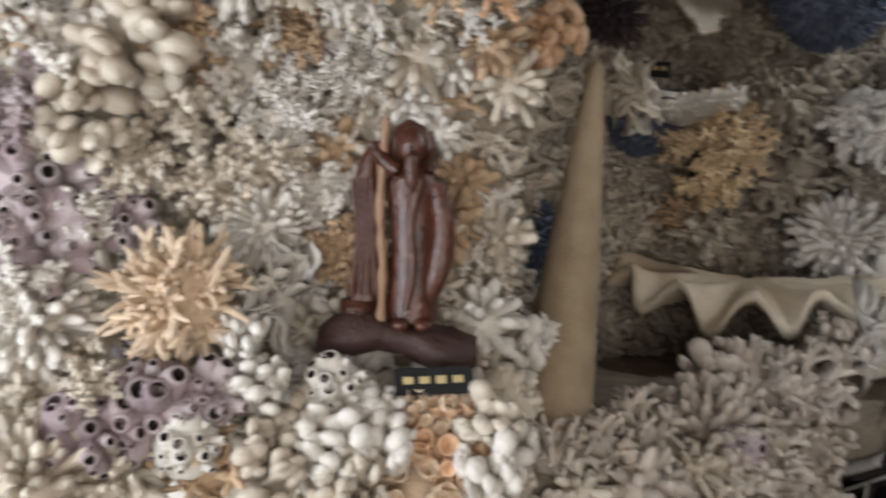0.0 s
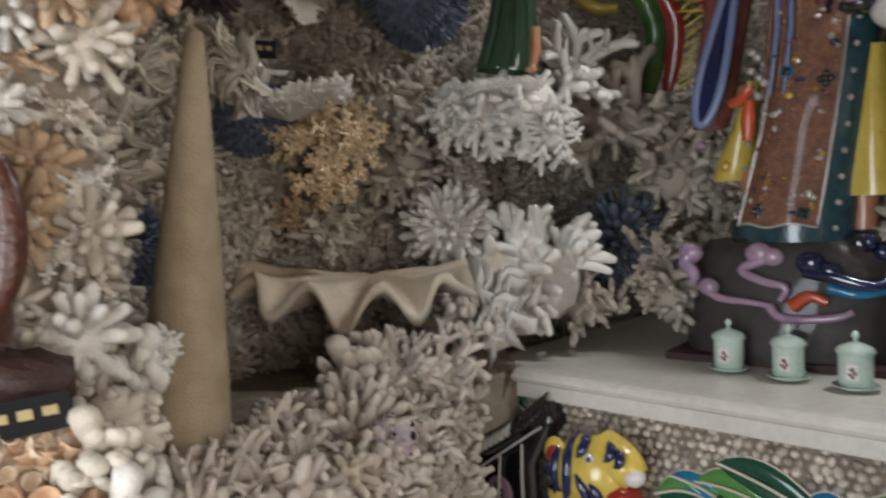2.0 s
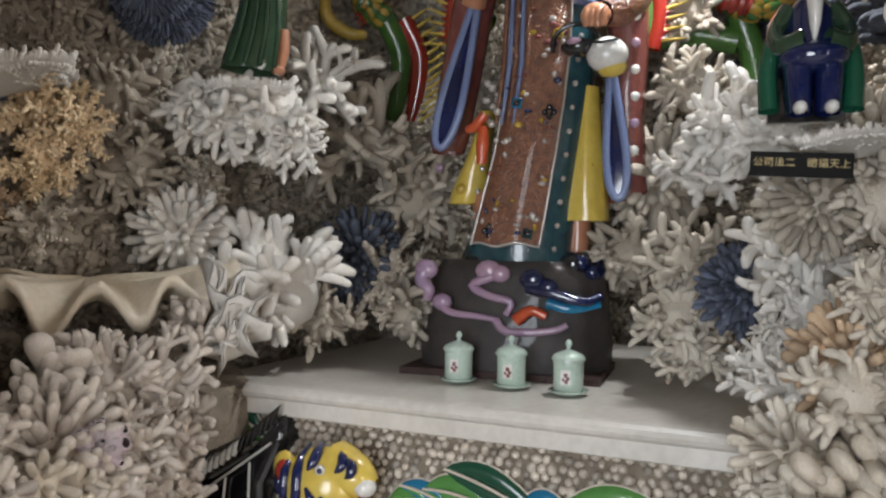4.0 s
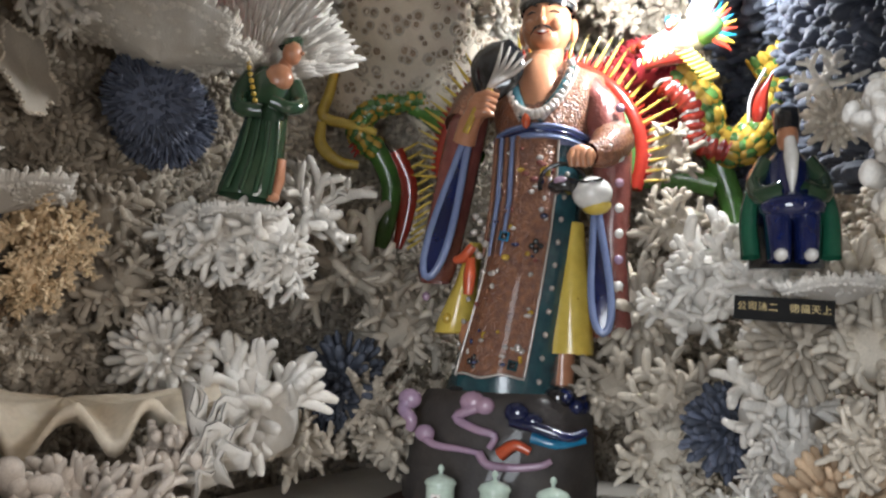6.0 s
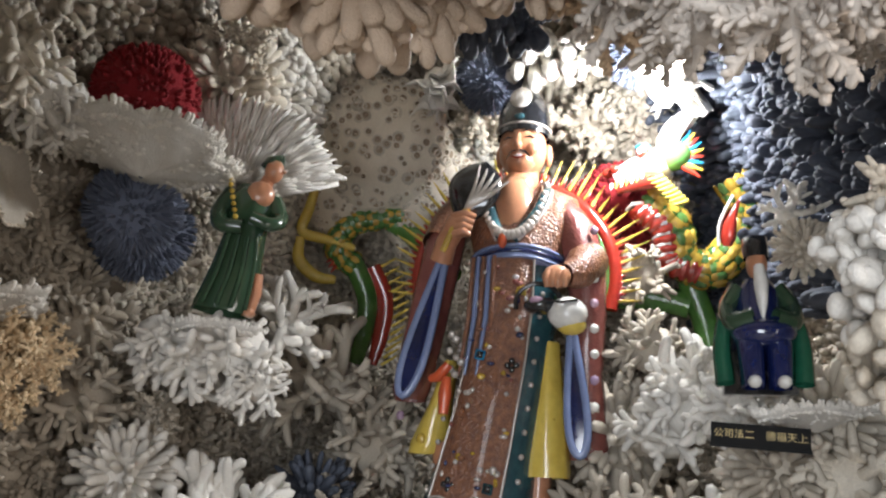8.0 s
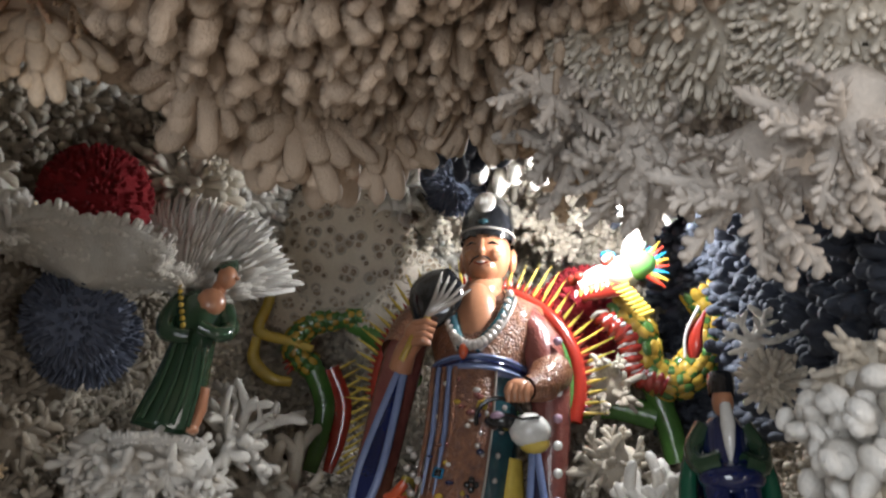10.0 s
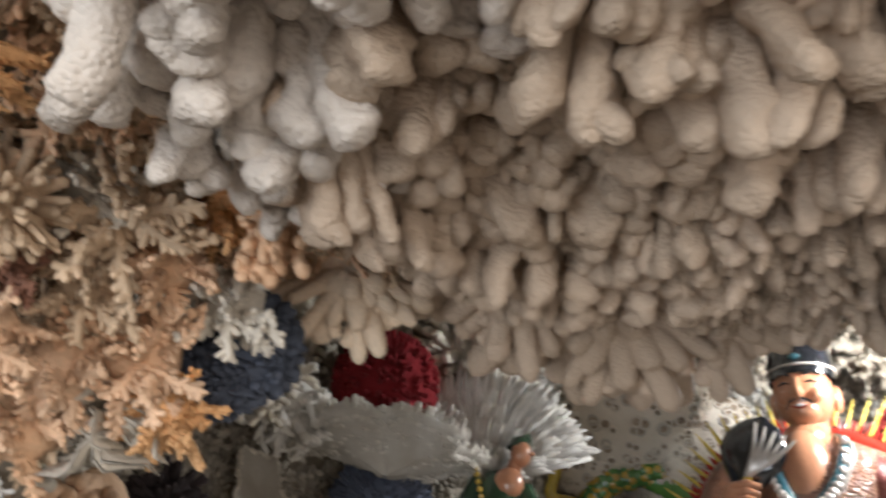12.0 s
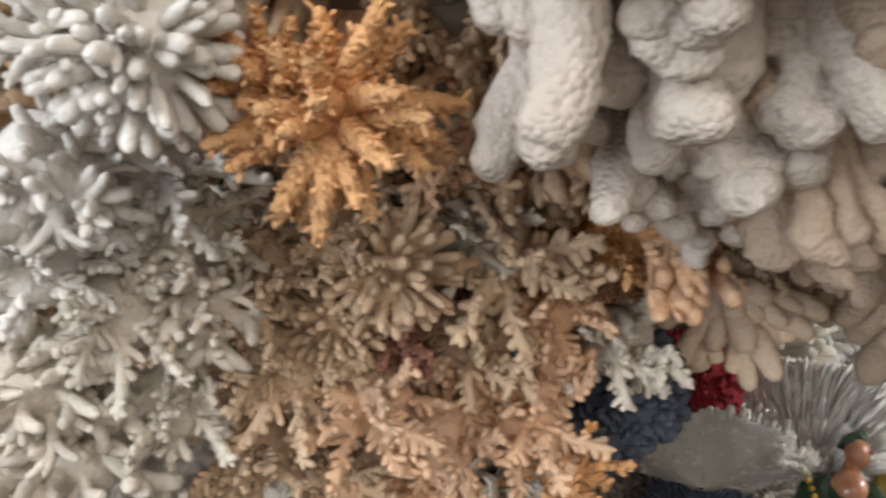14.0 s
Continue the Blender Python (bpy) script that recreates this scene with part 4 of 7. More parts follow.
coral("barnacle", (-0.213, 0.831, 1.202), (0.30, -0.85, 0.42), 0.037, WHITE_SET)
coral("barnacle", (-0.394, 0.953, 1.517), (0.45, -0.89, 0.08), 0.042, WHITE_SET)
coral("lobe", (-0.328, 0.988, 1.624), (0.38, -0.91, -0.17), 0.091, PALE)
coral("knob", (-0.392, 0.955, 1.600), (0.45, -0.88, -0.15), 0.077, WHITE)
coral("lobe", (-0.373, 0.965, 1.543), (0.43, -0.90, -0.10), 0.070, PALE)
coral("knob", (-0.269, 1.010, 1.568), (0.33, -0.94, -0.12), 0.077, PALE)
coral("knob", (-0.212, 1.023, 1.611), (0.27, -0.95, -0.16), 0.077, WHITE)
coral("brush", (-0.148, 1.041, 1.553), (0.21, -0.97, -0.10), 0.070, WHITE)
coral("knob", (-0.265, 0.999, 1.639), (0.32, -0.93, -0.19), 0.070, TAN)
coral("knob", (-0.182, 1.035, 1.483), (0.24, -0.97, -0.04), 0.070, PALE)
coral("knob", (-0.119, 1.045, 1.455), (0.18, -0.98, -0.01), 0.066, WHITE)
coral("knob", (-0.239, 1.017, 1.461), (0.30, -0.95, -0.01), 0.066, PALE)
coral("knob", (-0.329, 0.982, 1.487), (0.39, -0.92, -0.04), 0.063, PALE)
coral("knob", (-0.090, 1.044, 1.385), (0.15, -0.99, 0.06), 0.063, TAN)
coral("stub", (-0.179, 1.027, 1.413), (0.24, -0.97, 0.03), 0.059, WHITE)
coral("brush", (-0.144, 1.025, 1.646), (0.20, -0.96, -0.20), 0.056, TAN)
coral("brush", (-0.085, 1.042, 1.602), (0.14, -0.98, -0.15), 0.056, WHITE)
coral("brush", (-0.070, 1.036, 1.662), (0.13, -0.97, -0.21), 0.056, WHITE)
coral("stub", (-0.420, 0.927, 1.313), (0.48, -0.87, 0.13), 0.077, WHITE)
coral("knob", (-0.384, 0.930, 1.274), (0.45, -0.88, 0.18), 0.063, PALE)
coral("knob", (-0.414, 0.899, 1.204), (0.48, -0.84, 0.25), 0.077, PALE)
coral("knob", (-0.431, 0.931, 1.553), (0.49, -0.87, -0.11), 0.063, MAUVE)
coral("lobe", (-0.139, 0.881, 1.159), (0.19, -0.77, 0.61), 0.060, PALE)
coral("lobe", (-0.074, 0.899, 1.174), (0.13, -0.79, 0.60), 0.057, WHITE)
coral("lobe", (-0.012, 0.907, 1.178), (0.07, -0.80, 0.60), 0.054, WHITE)
coral("cups", (0.051, 0.914, 1.191), (0.01, -0.81, 0.59), 0.054, PEACH)
coral("barnacle", (-0.077, 0.913, 1.246), (0.13, -0.83, 0.55), 0.038, WHITE_SET)
coral("lobe", (-0.155, 0.899, 1.242), (0.21, -0.81, 0.55), 0.044, WHITE)
coral("finger", (-0.208, 0.863, 1.166), (0.25, -0.75, 0.61), 0.057, TAN)
coral("pebble", (-0.105, 0.898, 1.212), (0.16, -0.80, 0.58), 0.038, PALE)
coral("pebble", (-0.032, 0.911, 1.222), (0.09, -0.82, 0.57), 0.035, WHITE)
coral("cups", (0.031, 0.915, 1.223), (0.03, -0.82, 0.57), 0.035, CREAM)
coral("lobe", (0.095, 0.915, 1.198), (-0.03, -0.81, 0.58), 0.051, PALE)
coral("lobe", (0.096, 0.898, 1.146), (-0.03, -0.78, 0.62), 0.057, WHITE)
coral("finger", (-0.292, 0.834, 1.162), (0.33, -0.72, 0.61), 0.070, PALE)
coral("stub", (-0.357, 0.804, 1.168), (0.39, -0.69, 0.61), 0.070, PALE)
coral("cups", (0.021, 0.894, 1.139), (0.04, -0.78, 0.63), 0.057, CREAM)
coral("lobe", (-0.052, 0.883, 1.129), (0.10, -0.76, 0.64), 0.057, PALE)
coral("lobe", (-0.175, 0.905, 1.297), (0.23, -0.83, 0.51), 0.038, WHITE)
# the niche's right side
coral("finger", (1.385, 0.787, 1.525), (-0.79, -0.34, 0.51), 0.121, WHITE)
coral("finger", (1.395, 0.845, 1.478), (-0.86, -0.41, 0.30), 0.094, WHITE)
coral("finger", (1.296, 0.654, 1.314), (-0.72, -0.26, 0.64), 0.118, WHITE)
coral("finger", (1.450, 0.894, 1.306), (-0.85, -0.42, 0.31), 0.108, CRUST)
coral("finger", (1.229, 0.601, 1.485), (-0.91, -0.30, -0.29), 0.087, WHITE)
coral("stub", (1.250, 0.532, 1.478), (-0.95, -0.25, -0.20), 0.087, PALE)
coral("finger", (1.203, 0.648, 1.492), (-0.93, -0.35, -0.11), 0.069, WHITE)
coral("finger", (1.200, 0.501, 1.397), (-0.97, -0.25, -0.04), 0.082, PALE)
coral("stub", (1.213, 0.591, 1.403), (-0.95, -0.31, -0.04), 0.077, CRUST)
coral("stub", (1.329, 0.748, 1.263), (-0.91, -0.38, 0.16), 0.068, BLUE_C)
coral("antler", (1.212, 0.555, 1.775), (-0.78, -0.23, 0.58), 0.054, WHITE)
coral("stub", (1.184, 0.526, 1.707), (-0.94, -0.26, 0.21), 0.043, PALE)
# cream bulge: its lobes are set white to paint in the light falling there
coral("lobe", (0.759, 0.356, 1.564), (-0.96, -0.20, -0.19), 0.055, WHITE)
coral("finger", (0.727, 0.323, 1.600), (-0.93, -0.15, -0.34), 0.045, PALE)
coral("lobe", (0.790, 0.356, 1.523), (-0.97, -0.19, -0.13), 0.051, WHITE)
coral("lobe", (0.728, 0.326, 1.551), (-0.95, -0.16, -0.28), 0.059, WHITE)
coral("lobe", (0.761, 0.328, 1.496), (-0.97, -0.16, -0.20), 0.056, PALE)
coral("lobe", (0.857, 0.368, 1.481), (-0.98, -0.19, -0.06), 0.049, PALE)
coral("finger", (1.439, 0.915, 1.207), (-0.83, -0.42, 0.37), 0.103, PALE)
coral("finger", (1.439, 0.883, 1.139), (-0.82, -0.40, 0.40), 0.087, PALE)
coral("stub", (1.338, 0.735, 1.274), (-0.92, -0.38, 0.06), 0.077, DARK_C)
coral("finger", (1.492, 1.041, 1.318), (-0.84, -0.49, 0.21), 0.104, CRUST)
coral("finger", (1.196, 0.655, 1.151), (-0.77, -0.30, 0.56), 0.061, WHITE)
coral("finger", (1.235, 0.605, 1.238), (-0.88, -0.30, 0.37), 0.078, WHITE)
coral("stub", (1.100, 0.509, 1.196), (-0.95, -0.27, 0.14), 0.076, TAN)
coral("finger", (1.063, 0.472, 1.286), (-0.97, -0.25, 0.06), 0.065, PALE)
coral("stub", (1.560, 1.027, 1.483), (-0.88, -0.48, 0.02), 0.119, CRUST)
coral("finger", (1.535, 0.935, 1.651), (-0.90, -0.44, 0.02), 0.094, CRUST)
coral("finger", (1.137, 0.585, 1.153), (-0.85, -0.30, 0.42), 0.075, WHITE)
coral("stub", (1.102, 0.578, 1.080), (-0.89, -0.32, 0.32), 0.074, PALE)
coral("finger", (1.064, 0.571, 1.020), (-0.87, -0.32, 0.38), 0.073, PALE)
coral("finger", (1.033, 0.546, 0.971), (-0.89, -0.31, 0.34), 0.071, PALE)
coral("finger", (1.216, 0.650, 1.198), (-0.76, -0.29, 0.58), 0.052, WHITE)
coral("lobe", (1.043, 0.504, 1.084), (-0.90, -0.27, 0.33), 0.079, PALE)
coral("finger", (1.043, 0.494, 1.174), (-0.93, -0.27, 0.25), 0.078, PALE)
# the niche above the glazed figures
coral("fuzz", (0.742, 1.628, 1.842), (-0.42, -0.86, -0.29), 0.092, BLUE_C)
coral("finger", (0.503, 1.553, 1.977), (-0.26, -0.79, -0.55), 0.097, WHITE)
coral("finger", (0.439, 1.501, 2.003), (-0.23, -0.78, -0.57), 0.094, PALE)
coral("finger", (0.541, 1.562, 1.941), (-0.27, -0.76, -0.59), 0.066, WHITE)
coral("stub", (0.899, 1.615, 2.185), (-0.46, -0.77, -0.45), 0.122, PALE)
coral("brush", (0.875, 1.541, 2.244), (-0.46, -0.74, -0.49), 0.101, PALE)
coral("stub", (0.846, 1.613, 2.002), (-0.46, -0.81, -0.37), 0.074, WHITE)
coral("knob", (1.737, 1.208, 2.313), (-0.70, -0.42, -0.58), 0.122, CRUST)
coral("lobe", (1.482, 1.202, 2.407), (-0.59, -0.41, -0.69), 0.107, WHITE)
coral("lobe", (1.514, 1.092, 2.385), (-0.62, -0.37, -0.69), 0.084, WHITE)
coral("fuzz", (1.452, 1.316, 2.353), (-0.58, -0.46, -0.67), 0.087, BLUE_C)
coral("fuzz", (1.547, 0.947, 2.363), (-0.65, -0.32, -0.69), 0.096, BLUE_C)
coral("leaf", (1.343, 1.390, 2.312), (-0.55, -0.50, -0.66), 0.084, WHITE)
coral("leaf", (1.611, 0.895, 2.303), (-0.64, -0.28, -0.71), 0.096, WHITE)
coral("knob", (1.556, 1.414, 2.315), (-0.63, -0.51, -0.59), 0.106, PALE)
coral("antler", (1.097, 1.573, 1.678), (-0.59, -0.78, 0.21), 0.098, WHITE)
coral("antler", (1.229, 1.638, 1.569), (-0.63, -0.77, 0.09), 0.130, CRUST)
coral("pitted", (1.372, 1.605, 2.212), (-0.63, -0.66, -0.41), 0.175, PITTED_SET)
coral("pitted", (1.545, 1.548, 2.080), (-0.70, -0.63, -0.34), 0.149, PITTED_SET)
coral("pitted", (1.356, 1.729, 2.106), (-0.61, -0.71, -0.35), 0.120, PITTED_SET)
coral("finger", (1.689, 1.028, 1.854), (-0.88, -0.44, -0.17), 0.093, CRUST)
# under the lintel
coral("spray", (0.480, 0.447, 1.758), (-0.44, -0.27, -0.86), 0.051, ASH)
coral("spray", (0.534, 0.415, 1.740), (-0.50, -0.23, -0.84), 0.054, ASH)
coral("spray", (0.525, 0.330, 1.672), (-0.63, -0.17, -0.76), 0.064, ASH)
coral("spray", (0.476, 0.273, 1.666), (-0.62, -0.10, -0.78), 0.054, ASH)
coral("lobe", (0.891, 0.897, 2.078), (-0.36, -0.31, -0.88), 0.069, DARK_C)
coral("lobe", (0.995, 0.899, 2.132), (-0.37, -0.28, -0.88), 0.066, DARK_C)
coral("lobe", (0.932, 0.799, 2.107), (-0.38, -0.26, -0.89), 0.052, DARK_C)
coral("spray", (0.654, 0.539, 1.816), (-0.51, -0.29, -0.81), 0.051, ASH)
coral("spray", (0.720, 0.520, 1.817), (-0.57, -0.28, -0.77), 0.055, ASH)
coral("spray", (0.146, 0.668, 1.768), (-0.22, -0.70, -0.68), 0.040, ORANGE)
coral("lobe", (0.164, 0.638, 1.740), (-0.20, -0.50, -0.84), 0.024, PEACH)
coral("scale", (0.198, 0.770, 1.732), (-0.31, -0.89, -0.33), 0.041, DARK_C)
coral("scale", (0.189, 0.776, 1.715), (-0.30, -0.91, -0.29), 0.033, DARK_C)
coral("spike", (0.010, 0.564, 1.727), (0.02, -0.47, -0.88), 0.037, ORANGE)
coral("spike", (-0.010, 0.556, 1.726), (0.08, -0.54, -0.84), 0.023, ORANGE)
coral("stub", (-0.043, 0.547, 1.720), (0.16, -0.47, -0.87), 0.027, WHITE)
coral("finger", (-0.057, 0.543, 1.717), (0.22, -0.52, -0.83), 0.024, WHITE)
coral("spray", (-0.047, 0.621, 1.731), (0.17, -0.67, -0.72), 0.041, WHITE)
coral("spray", (-0.034, 0.645, 1.719), (0.14, -0.76, -0.64), 0.035, PALE)
coral("spray", (-0.056, 0.669, 1.692), (0.19, -0.80, -0.57), 0.040, PALE)
coral("finger", (-0.027, 0.674, 1.704), (0.11, -0.80, -0.59), 0.034, PALE)
coral("finger", (-0.072, 0.606, 1.711), (0.26, -0.71, -0.65), 0.035, WHITE)
coral("spray", (-0.080, 0.644, 1.693), (0.27, -0.77, -0.58), 0.035, WHITE)
coral("spray", (0.011, 0.707, 1.693), (0.01, -0.84, -0.55), 0.043, TAN)
coral("spray", (0.051, 0.721, 1.688), (-0.08, -0.85, -0.53), 0.041, PEACH)
coral("stub", (0.028, 0.693, 1.712), (-0.03, -0.80, -0.59), 0.023, TAN)
coral("spray", (0.056, 0.689, 1.713), (-0.10, -0.80, -0.60), 0.026, RUST)
coral("spray", (0.096, 0.673, 1.754), (-0.19, -0.72, -0.67), 0.050, TAN)
coral("spray", (0.076, 0.670, 1.757), (-0.15, -0.76, -0.63), 0.037, PALE)
coral("spray", (0.127, 0.699, 1.742), (-0.26, -0.78, -0.57), 0.043, PEACH)
coral("spray", (0.171, 0.718, 1.736), (-0.34, -0.78, -0.53), 0.042, PALE)
coral("spray", (0.096, 0.716, 1.722), (-0.19, -0.83, -0.53), 0.040, TAN)
coral("spray", (0.098, 0.759, 1.689), (-0.18, -0.88, -0.43), 0.046, PEACH)
coral("spray", (0.135, 0.745, 1.702), (-0.27, -0.85, -0.46), 0.046, PEACH)
coral("spray", (0.159, 0.764, 1.676), (-0.34, -0.84, -0.42), 0.041, ORANGE)
coral("finger", (-0.069, 0.744, 1.660), (0.21, -0.93, -0.30), 0.048, PALE)
coral("spray", (-0.032, 0.722, 1.675), (0.12, -0.89, -0.43), 0.038, PALE)
coral("finger", (-0.044, 0.787, 1.649), (0.14, -0.98, -0.17), 0.048, WHITE)
coral("spray", (0.003, 0.756, 1.669), (0.03, -0.92, -0.40), 0.040, TAN)
coral("spray", (0.046, 0.786, 1.661), (-0.07, -0.96, -0.29), 0.044, TAN)
coral("spray", (0.090, 0.795, 1.662), (-0.16, -0.95, -0.28), 0.045, PEACH)
coral("leaf", (0.141, 0.796, 1.671), (-0.26, -0.92, -0.30), 0.042, PALE)
coral("finger", (-0.082, 0.698, 1.670), (0.26, -0.87, -0.43), 0.037, PALE)
coral("spray", (-0.006, 0.669, 1.720), (0.06, -0.78, -0.62), 0.031, TAN)
coral("spray", (0.021, 0.655, 1.731), (-0.01, -0.75, -0.66), 0.028, TAN)
coral("stub", (0.045, 0.669, 1.730), (-0.07, -0.76, -0.64), 0.029, TAN)

# thick thumbs hanging side by side from the lintel
hang_rng = np.random.default_rng(31)
HANG_EDGE = [(0.07, 0.36), (0.075, 0.50), (0.10, 0.54), (0.17, 0.58), (0.25, 0.61), (0.33, 0.63), (0.42, 0.60), (0.42, 0.50), (0.36, 0.43), (0.33, 0.30), (0.15, 0.30)]


def inside(x, y, edge):
    hit = False
    for (x0, y0), (x1, y1) in zip(edge, edge[1:] + edge[:1]):
        if (y0 > y) != (y1 > y) and x < (x1 - x0) * (y - y0) / (y1 - y0) + x0:
            hit = not hit
    return hit


for ix in range(10):
    for iy in range(9):
        x = 0.03 + 0.046 * (ix + 0.5 * (iy % 2)) + 0.018 * (hang_rng.random() - 0.5)
        y = 0.29 + 0.044 * iy + 0.018 * (hang_rng.random() - 0.5)
        if inside(x, y, HANG_EDGE):
            size = 0.038 + 0.014 * hang_rng.random()
            z = 1.772 + 0.13 * max(0, x - 0.12) + 0.03 * (hang_rng.random() - 0.5)
            # colonies at the left take the whiter tone, with the side light painted in
            coral("hanging", (x, y, z), (0.22 + 0.35 * (hang_rng.random() - 0.5), 0.28 + 0.35 * (hang_rng.random() - 0.5), -0.85), size, LIT_LOBE if x < 0.13 + 0.05 * hang_rng.random() else LOBE)
coral("hanging", (0.070, 0.495, 1.748), (0.15, 0.28, -0.85), 0.044, LIT_LOBE)
coral("hanging", (0.100, 0.528, 1.753), (0.20, 0.25, -0.85), 0.044, LIT_LOBE)
coral("hanging", (0.145, 0.560, 1.765), (0.20, 0.25, -0.85), 0.044, LIT_LOBE)
coral("palmate", (0.255, 0.745, 1.800), (-0.30, -0.80, -0.30), 0.058, CREAM)
coral("palmate", (0.508, 0.723, 1.909), (-0.53, -0.63, -0.54), 0.135, LOBE)
coral("palmate", (0.434, 0.740, 1.882), (-0.47, -0.68, -0.53), 0.120, LOBE)
coral("palmate", (0.548, 0.664, 1.900), (-0.58, -0.58, -0.54), 0.105, LOBE)
coral("palmate", (0.471, 0.714, 1.840), (-0.52, -0.67, -0.49), 0.090, LOBE)
coral("palmate", (0.535, 0.682, 1.854), (-0.58, -0.62, -0.50), 0.085, LOBE)
coral("palmate", (0.377, 0.721, 1.839), (-0.43, -0.71, -0.52), 0.080, LOBE)
coral("dome", (0.453, 0.300, 1.753), (-0.37, -0.01, -0.81), 0.085, PALE)
coral("dome", (0.471, 0.381, 1.761), (-0.35, -0.10, -0.79), 0.062, PALE)
coral("dome", (0.476, 0.259, 1.712), (-0.41, 0.04, -0.76), 0.060, PALE)
coral("dome", (0.431, 0.385, 1.790), (-0.31, -0.11, -0.83), 0.050, PALE)
coral("spray", (0.560, 0.470, 1.770), (-0.60, -0.30, -0.70), 0.075, ASH)
coral("spray", (0.555, 0.415, 1.715), (-0.70, -0.20, -0.60), 0.070, ASH)
coral("spray", (0.620, 0.520, 1.800), (-0.60, -0.35, -0.65), 0.065, TAN)


# ---- column, clam, plates and fans ----
def column():
    g = Form()
    rng = np.random.default_rng(3)
    rings = []
    bottom, top = np.array([0.200, 1.20, 1.07]), np.array([0.256, 1.235, 1.640])
    for i in range(25):
        k = i / 24
        r = 0.054 * (1 - k) ** 0.9 + 0.011
        c = bottom + (top - bottom) * k
        rings.append([c + np.array([math.cos(a), math.sin(a), 0]) * r * (1 + 0.06 * math.sin(3 * a + 2 * k) + 0.03 * (rng.random() - 0.5)) for a in np.arange(20) * 2 * np.pi / 20])
    rings.append([top + (0, 0, 0.006) + np.array([math.cos(a), math.sin(a), 0]) * 0.002 for a in np.arange(20) * 2 * np.pi / 20])
    g.rings(rings)
    thing("tapered_column", g, COLUMN, None, "tall tapering tan sponge cone standing on the ledge", "column")


def clam():
    """One valve lying open side up, with deep folds round its lip."""
    g = Form()
    seg = 84
    rows_out, rows_in = [], []
    ang = np.linspace(math.pi * 0.96, math.pi * 2.04, seg)
    for k in np.linspace(0.05, 1, 17):
        ring, inner = [], []
        for a in ang:
            wave = a * 12.6 + 0.6 * math.sin(2.3 * a)
            fold = (math.cos(wave) * 0.5 + 0.5) ** 1.3
            rag = noise.noise(Vector((6 * a, 3 * k, 2))) * 0.016 * k + noise.noise(Vector((19 * a, 5 * k, 7))) * 0.006 * k
            drop = (0.066 + 0.018 * math.sin(3.1 * a)) * fold * k ** 3
            r = k * (1 + 0.13 * fold * k * k + 0.5 * rag)
            bowl = -0.045 * (1 - k ** 2)
            x, y = 0.262 * r * math.cos(a), 0.175 * r * math.sin(a)
            ring.append((x, y + 0.10 * (1 - k), bowl - drop - 0.020 - 0.055 * (1 - k) + rag))
            inner.append((x, y, bowl - drop + rag))
        rows_out.append(ring)
        rows_in.append(inner)
    g.rings(rows_in + rows_out[::-1], closed=False)
    at = Matrix.Translation((0.655, 1.665, 1.315)) @ Matrix.Rotation(radians(-24), 4, "Z") @ Matrix.Rotation(radians(15), 4, "X")
    thing("giant_clam", g, CLAM, at, "open giant clam shell with deep wavy lip", "shell")


PLATE = material("white_porous_table_coral", (0.74, 0.70, 0.63), (0.55, 0.49, 0.41), 0.8, grain=330, blotch=22, bump=0.7, island=0.15, cells=True)
STAFF = material("pale_staff_wood", (0.36, 0.22, 0.13), (0.24, 0.13, 0.08), 0.5, grain=120, blotch=40, bump=0.4, island=0)


def plate(place, normal, size, mat, label, seed=1, squash=1.0):
    at = facing(place, normal, 0.4, size) @ Matrix.Diagonal((1, squash, 1, 1))
    thing("table_coral", plate_coral(seed), mat, at, label, "coral")


def feather_fan():
    """A fan of fine ribs, each rib a thin blade on a thin dished plate."""
    g = Form()
    rng = np.random.default_rng(8)
    for r0, r1, lift in ((0.01, 0.09, 0.030), (0.05, 0.13, 0.024), (0.08, 0.165, 0.016), (0.11, 0.195, 0.009), (0.14, 0.22, 0.003)):
        for a in np.linspace(-0.8, 1.25, 84):
            a = a + (rng.random() - 0.5) * 0.05
            bend = 0.4 * rng.random()
            d = np.array([math.sin(a), math.cos(a), 0])
            s = np.array([math.cos(a), -math.sin(a), 0])
            e = r1 * (0.90 + 0.12 * rng.random())
            z = lift + 0.006 * rng.random()
            g.tube([d * r0 + (0, 0, z * 0.6), d * (r0 + e) / 2 + s * 0.01 * bend + (0, 0, z + 0.005), d * e * 0.95 + s * 0.04 * bend + (0, 0, z), d * e + s * 0.06 * bend + (0, 0, z - 0.006)], [0.003, 0.0055, 0.0045, 0.001], 4)
    n = 40
    g.rings([[(r * math.sin(a), r * math.cos(a), z) for a in np.linspace(-0.75, 1.35, n)] for r, z in ((0.01, 0.0), (0.1, 0.004), (0.2, -0.004), (0.2, -0.010), (0.1, -0.006), (0.01, -0.01))], closed=False)
    right = Vector((0.60, -0.80, 0.0)).normalized()
    out = Vector((-0.62, -0.55, -0.25)).normalized()
    up = out.cross(right).normalized()
    right = up.cross(out)
    m = Matrix((right, up, out)).transposed().to_4x4()
    m.translation = (0.93, 1.555, 1.90)
    thing("feather_fan_coral", g, WHITE, m @ Matrix.Scale(1.05, 4), "white feathery fan coral behind the green figurine", "coral")


column()
clam()
plate((0.70, 1.52, 1.925), (0.18, 0.10, 0.97), 0.165, PLATE, "white table coral with nubbed rim jutting from the wall", 1, 0.75)
plate((0.50, 1.66, 1.62), (-0.05, 0.0, 1.0), 0.135, WHITE, "flat white table coral above the yellow coral", 2, 0.8)
plate((0.90, 1.54, 1.63), (-0.05, -0.05, 1.0), 0.095, WHITE, "white table coral that carries the green figurine", 3)
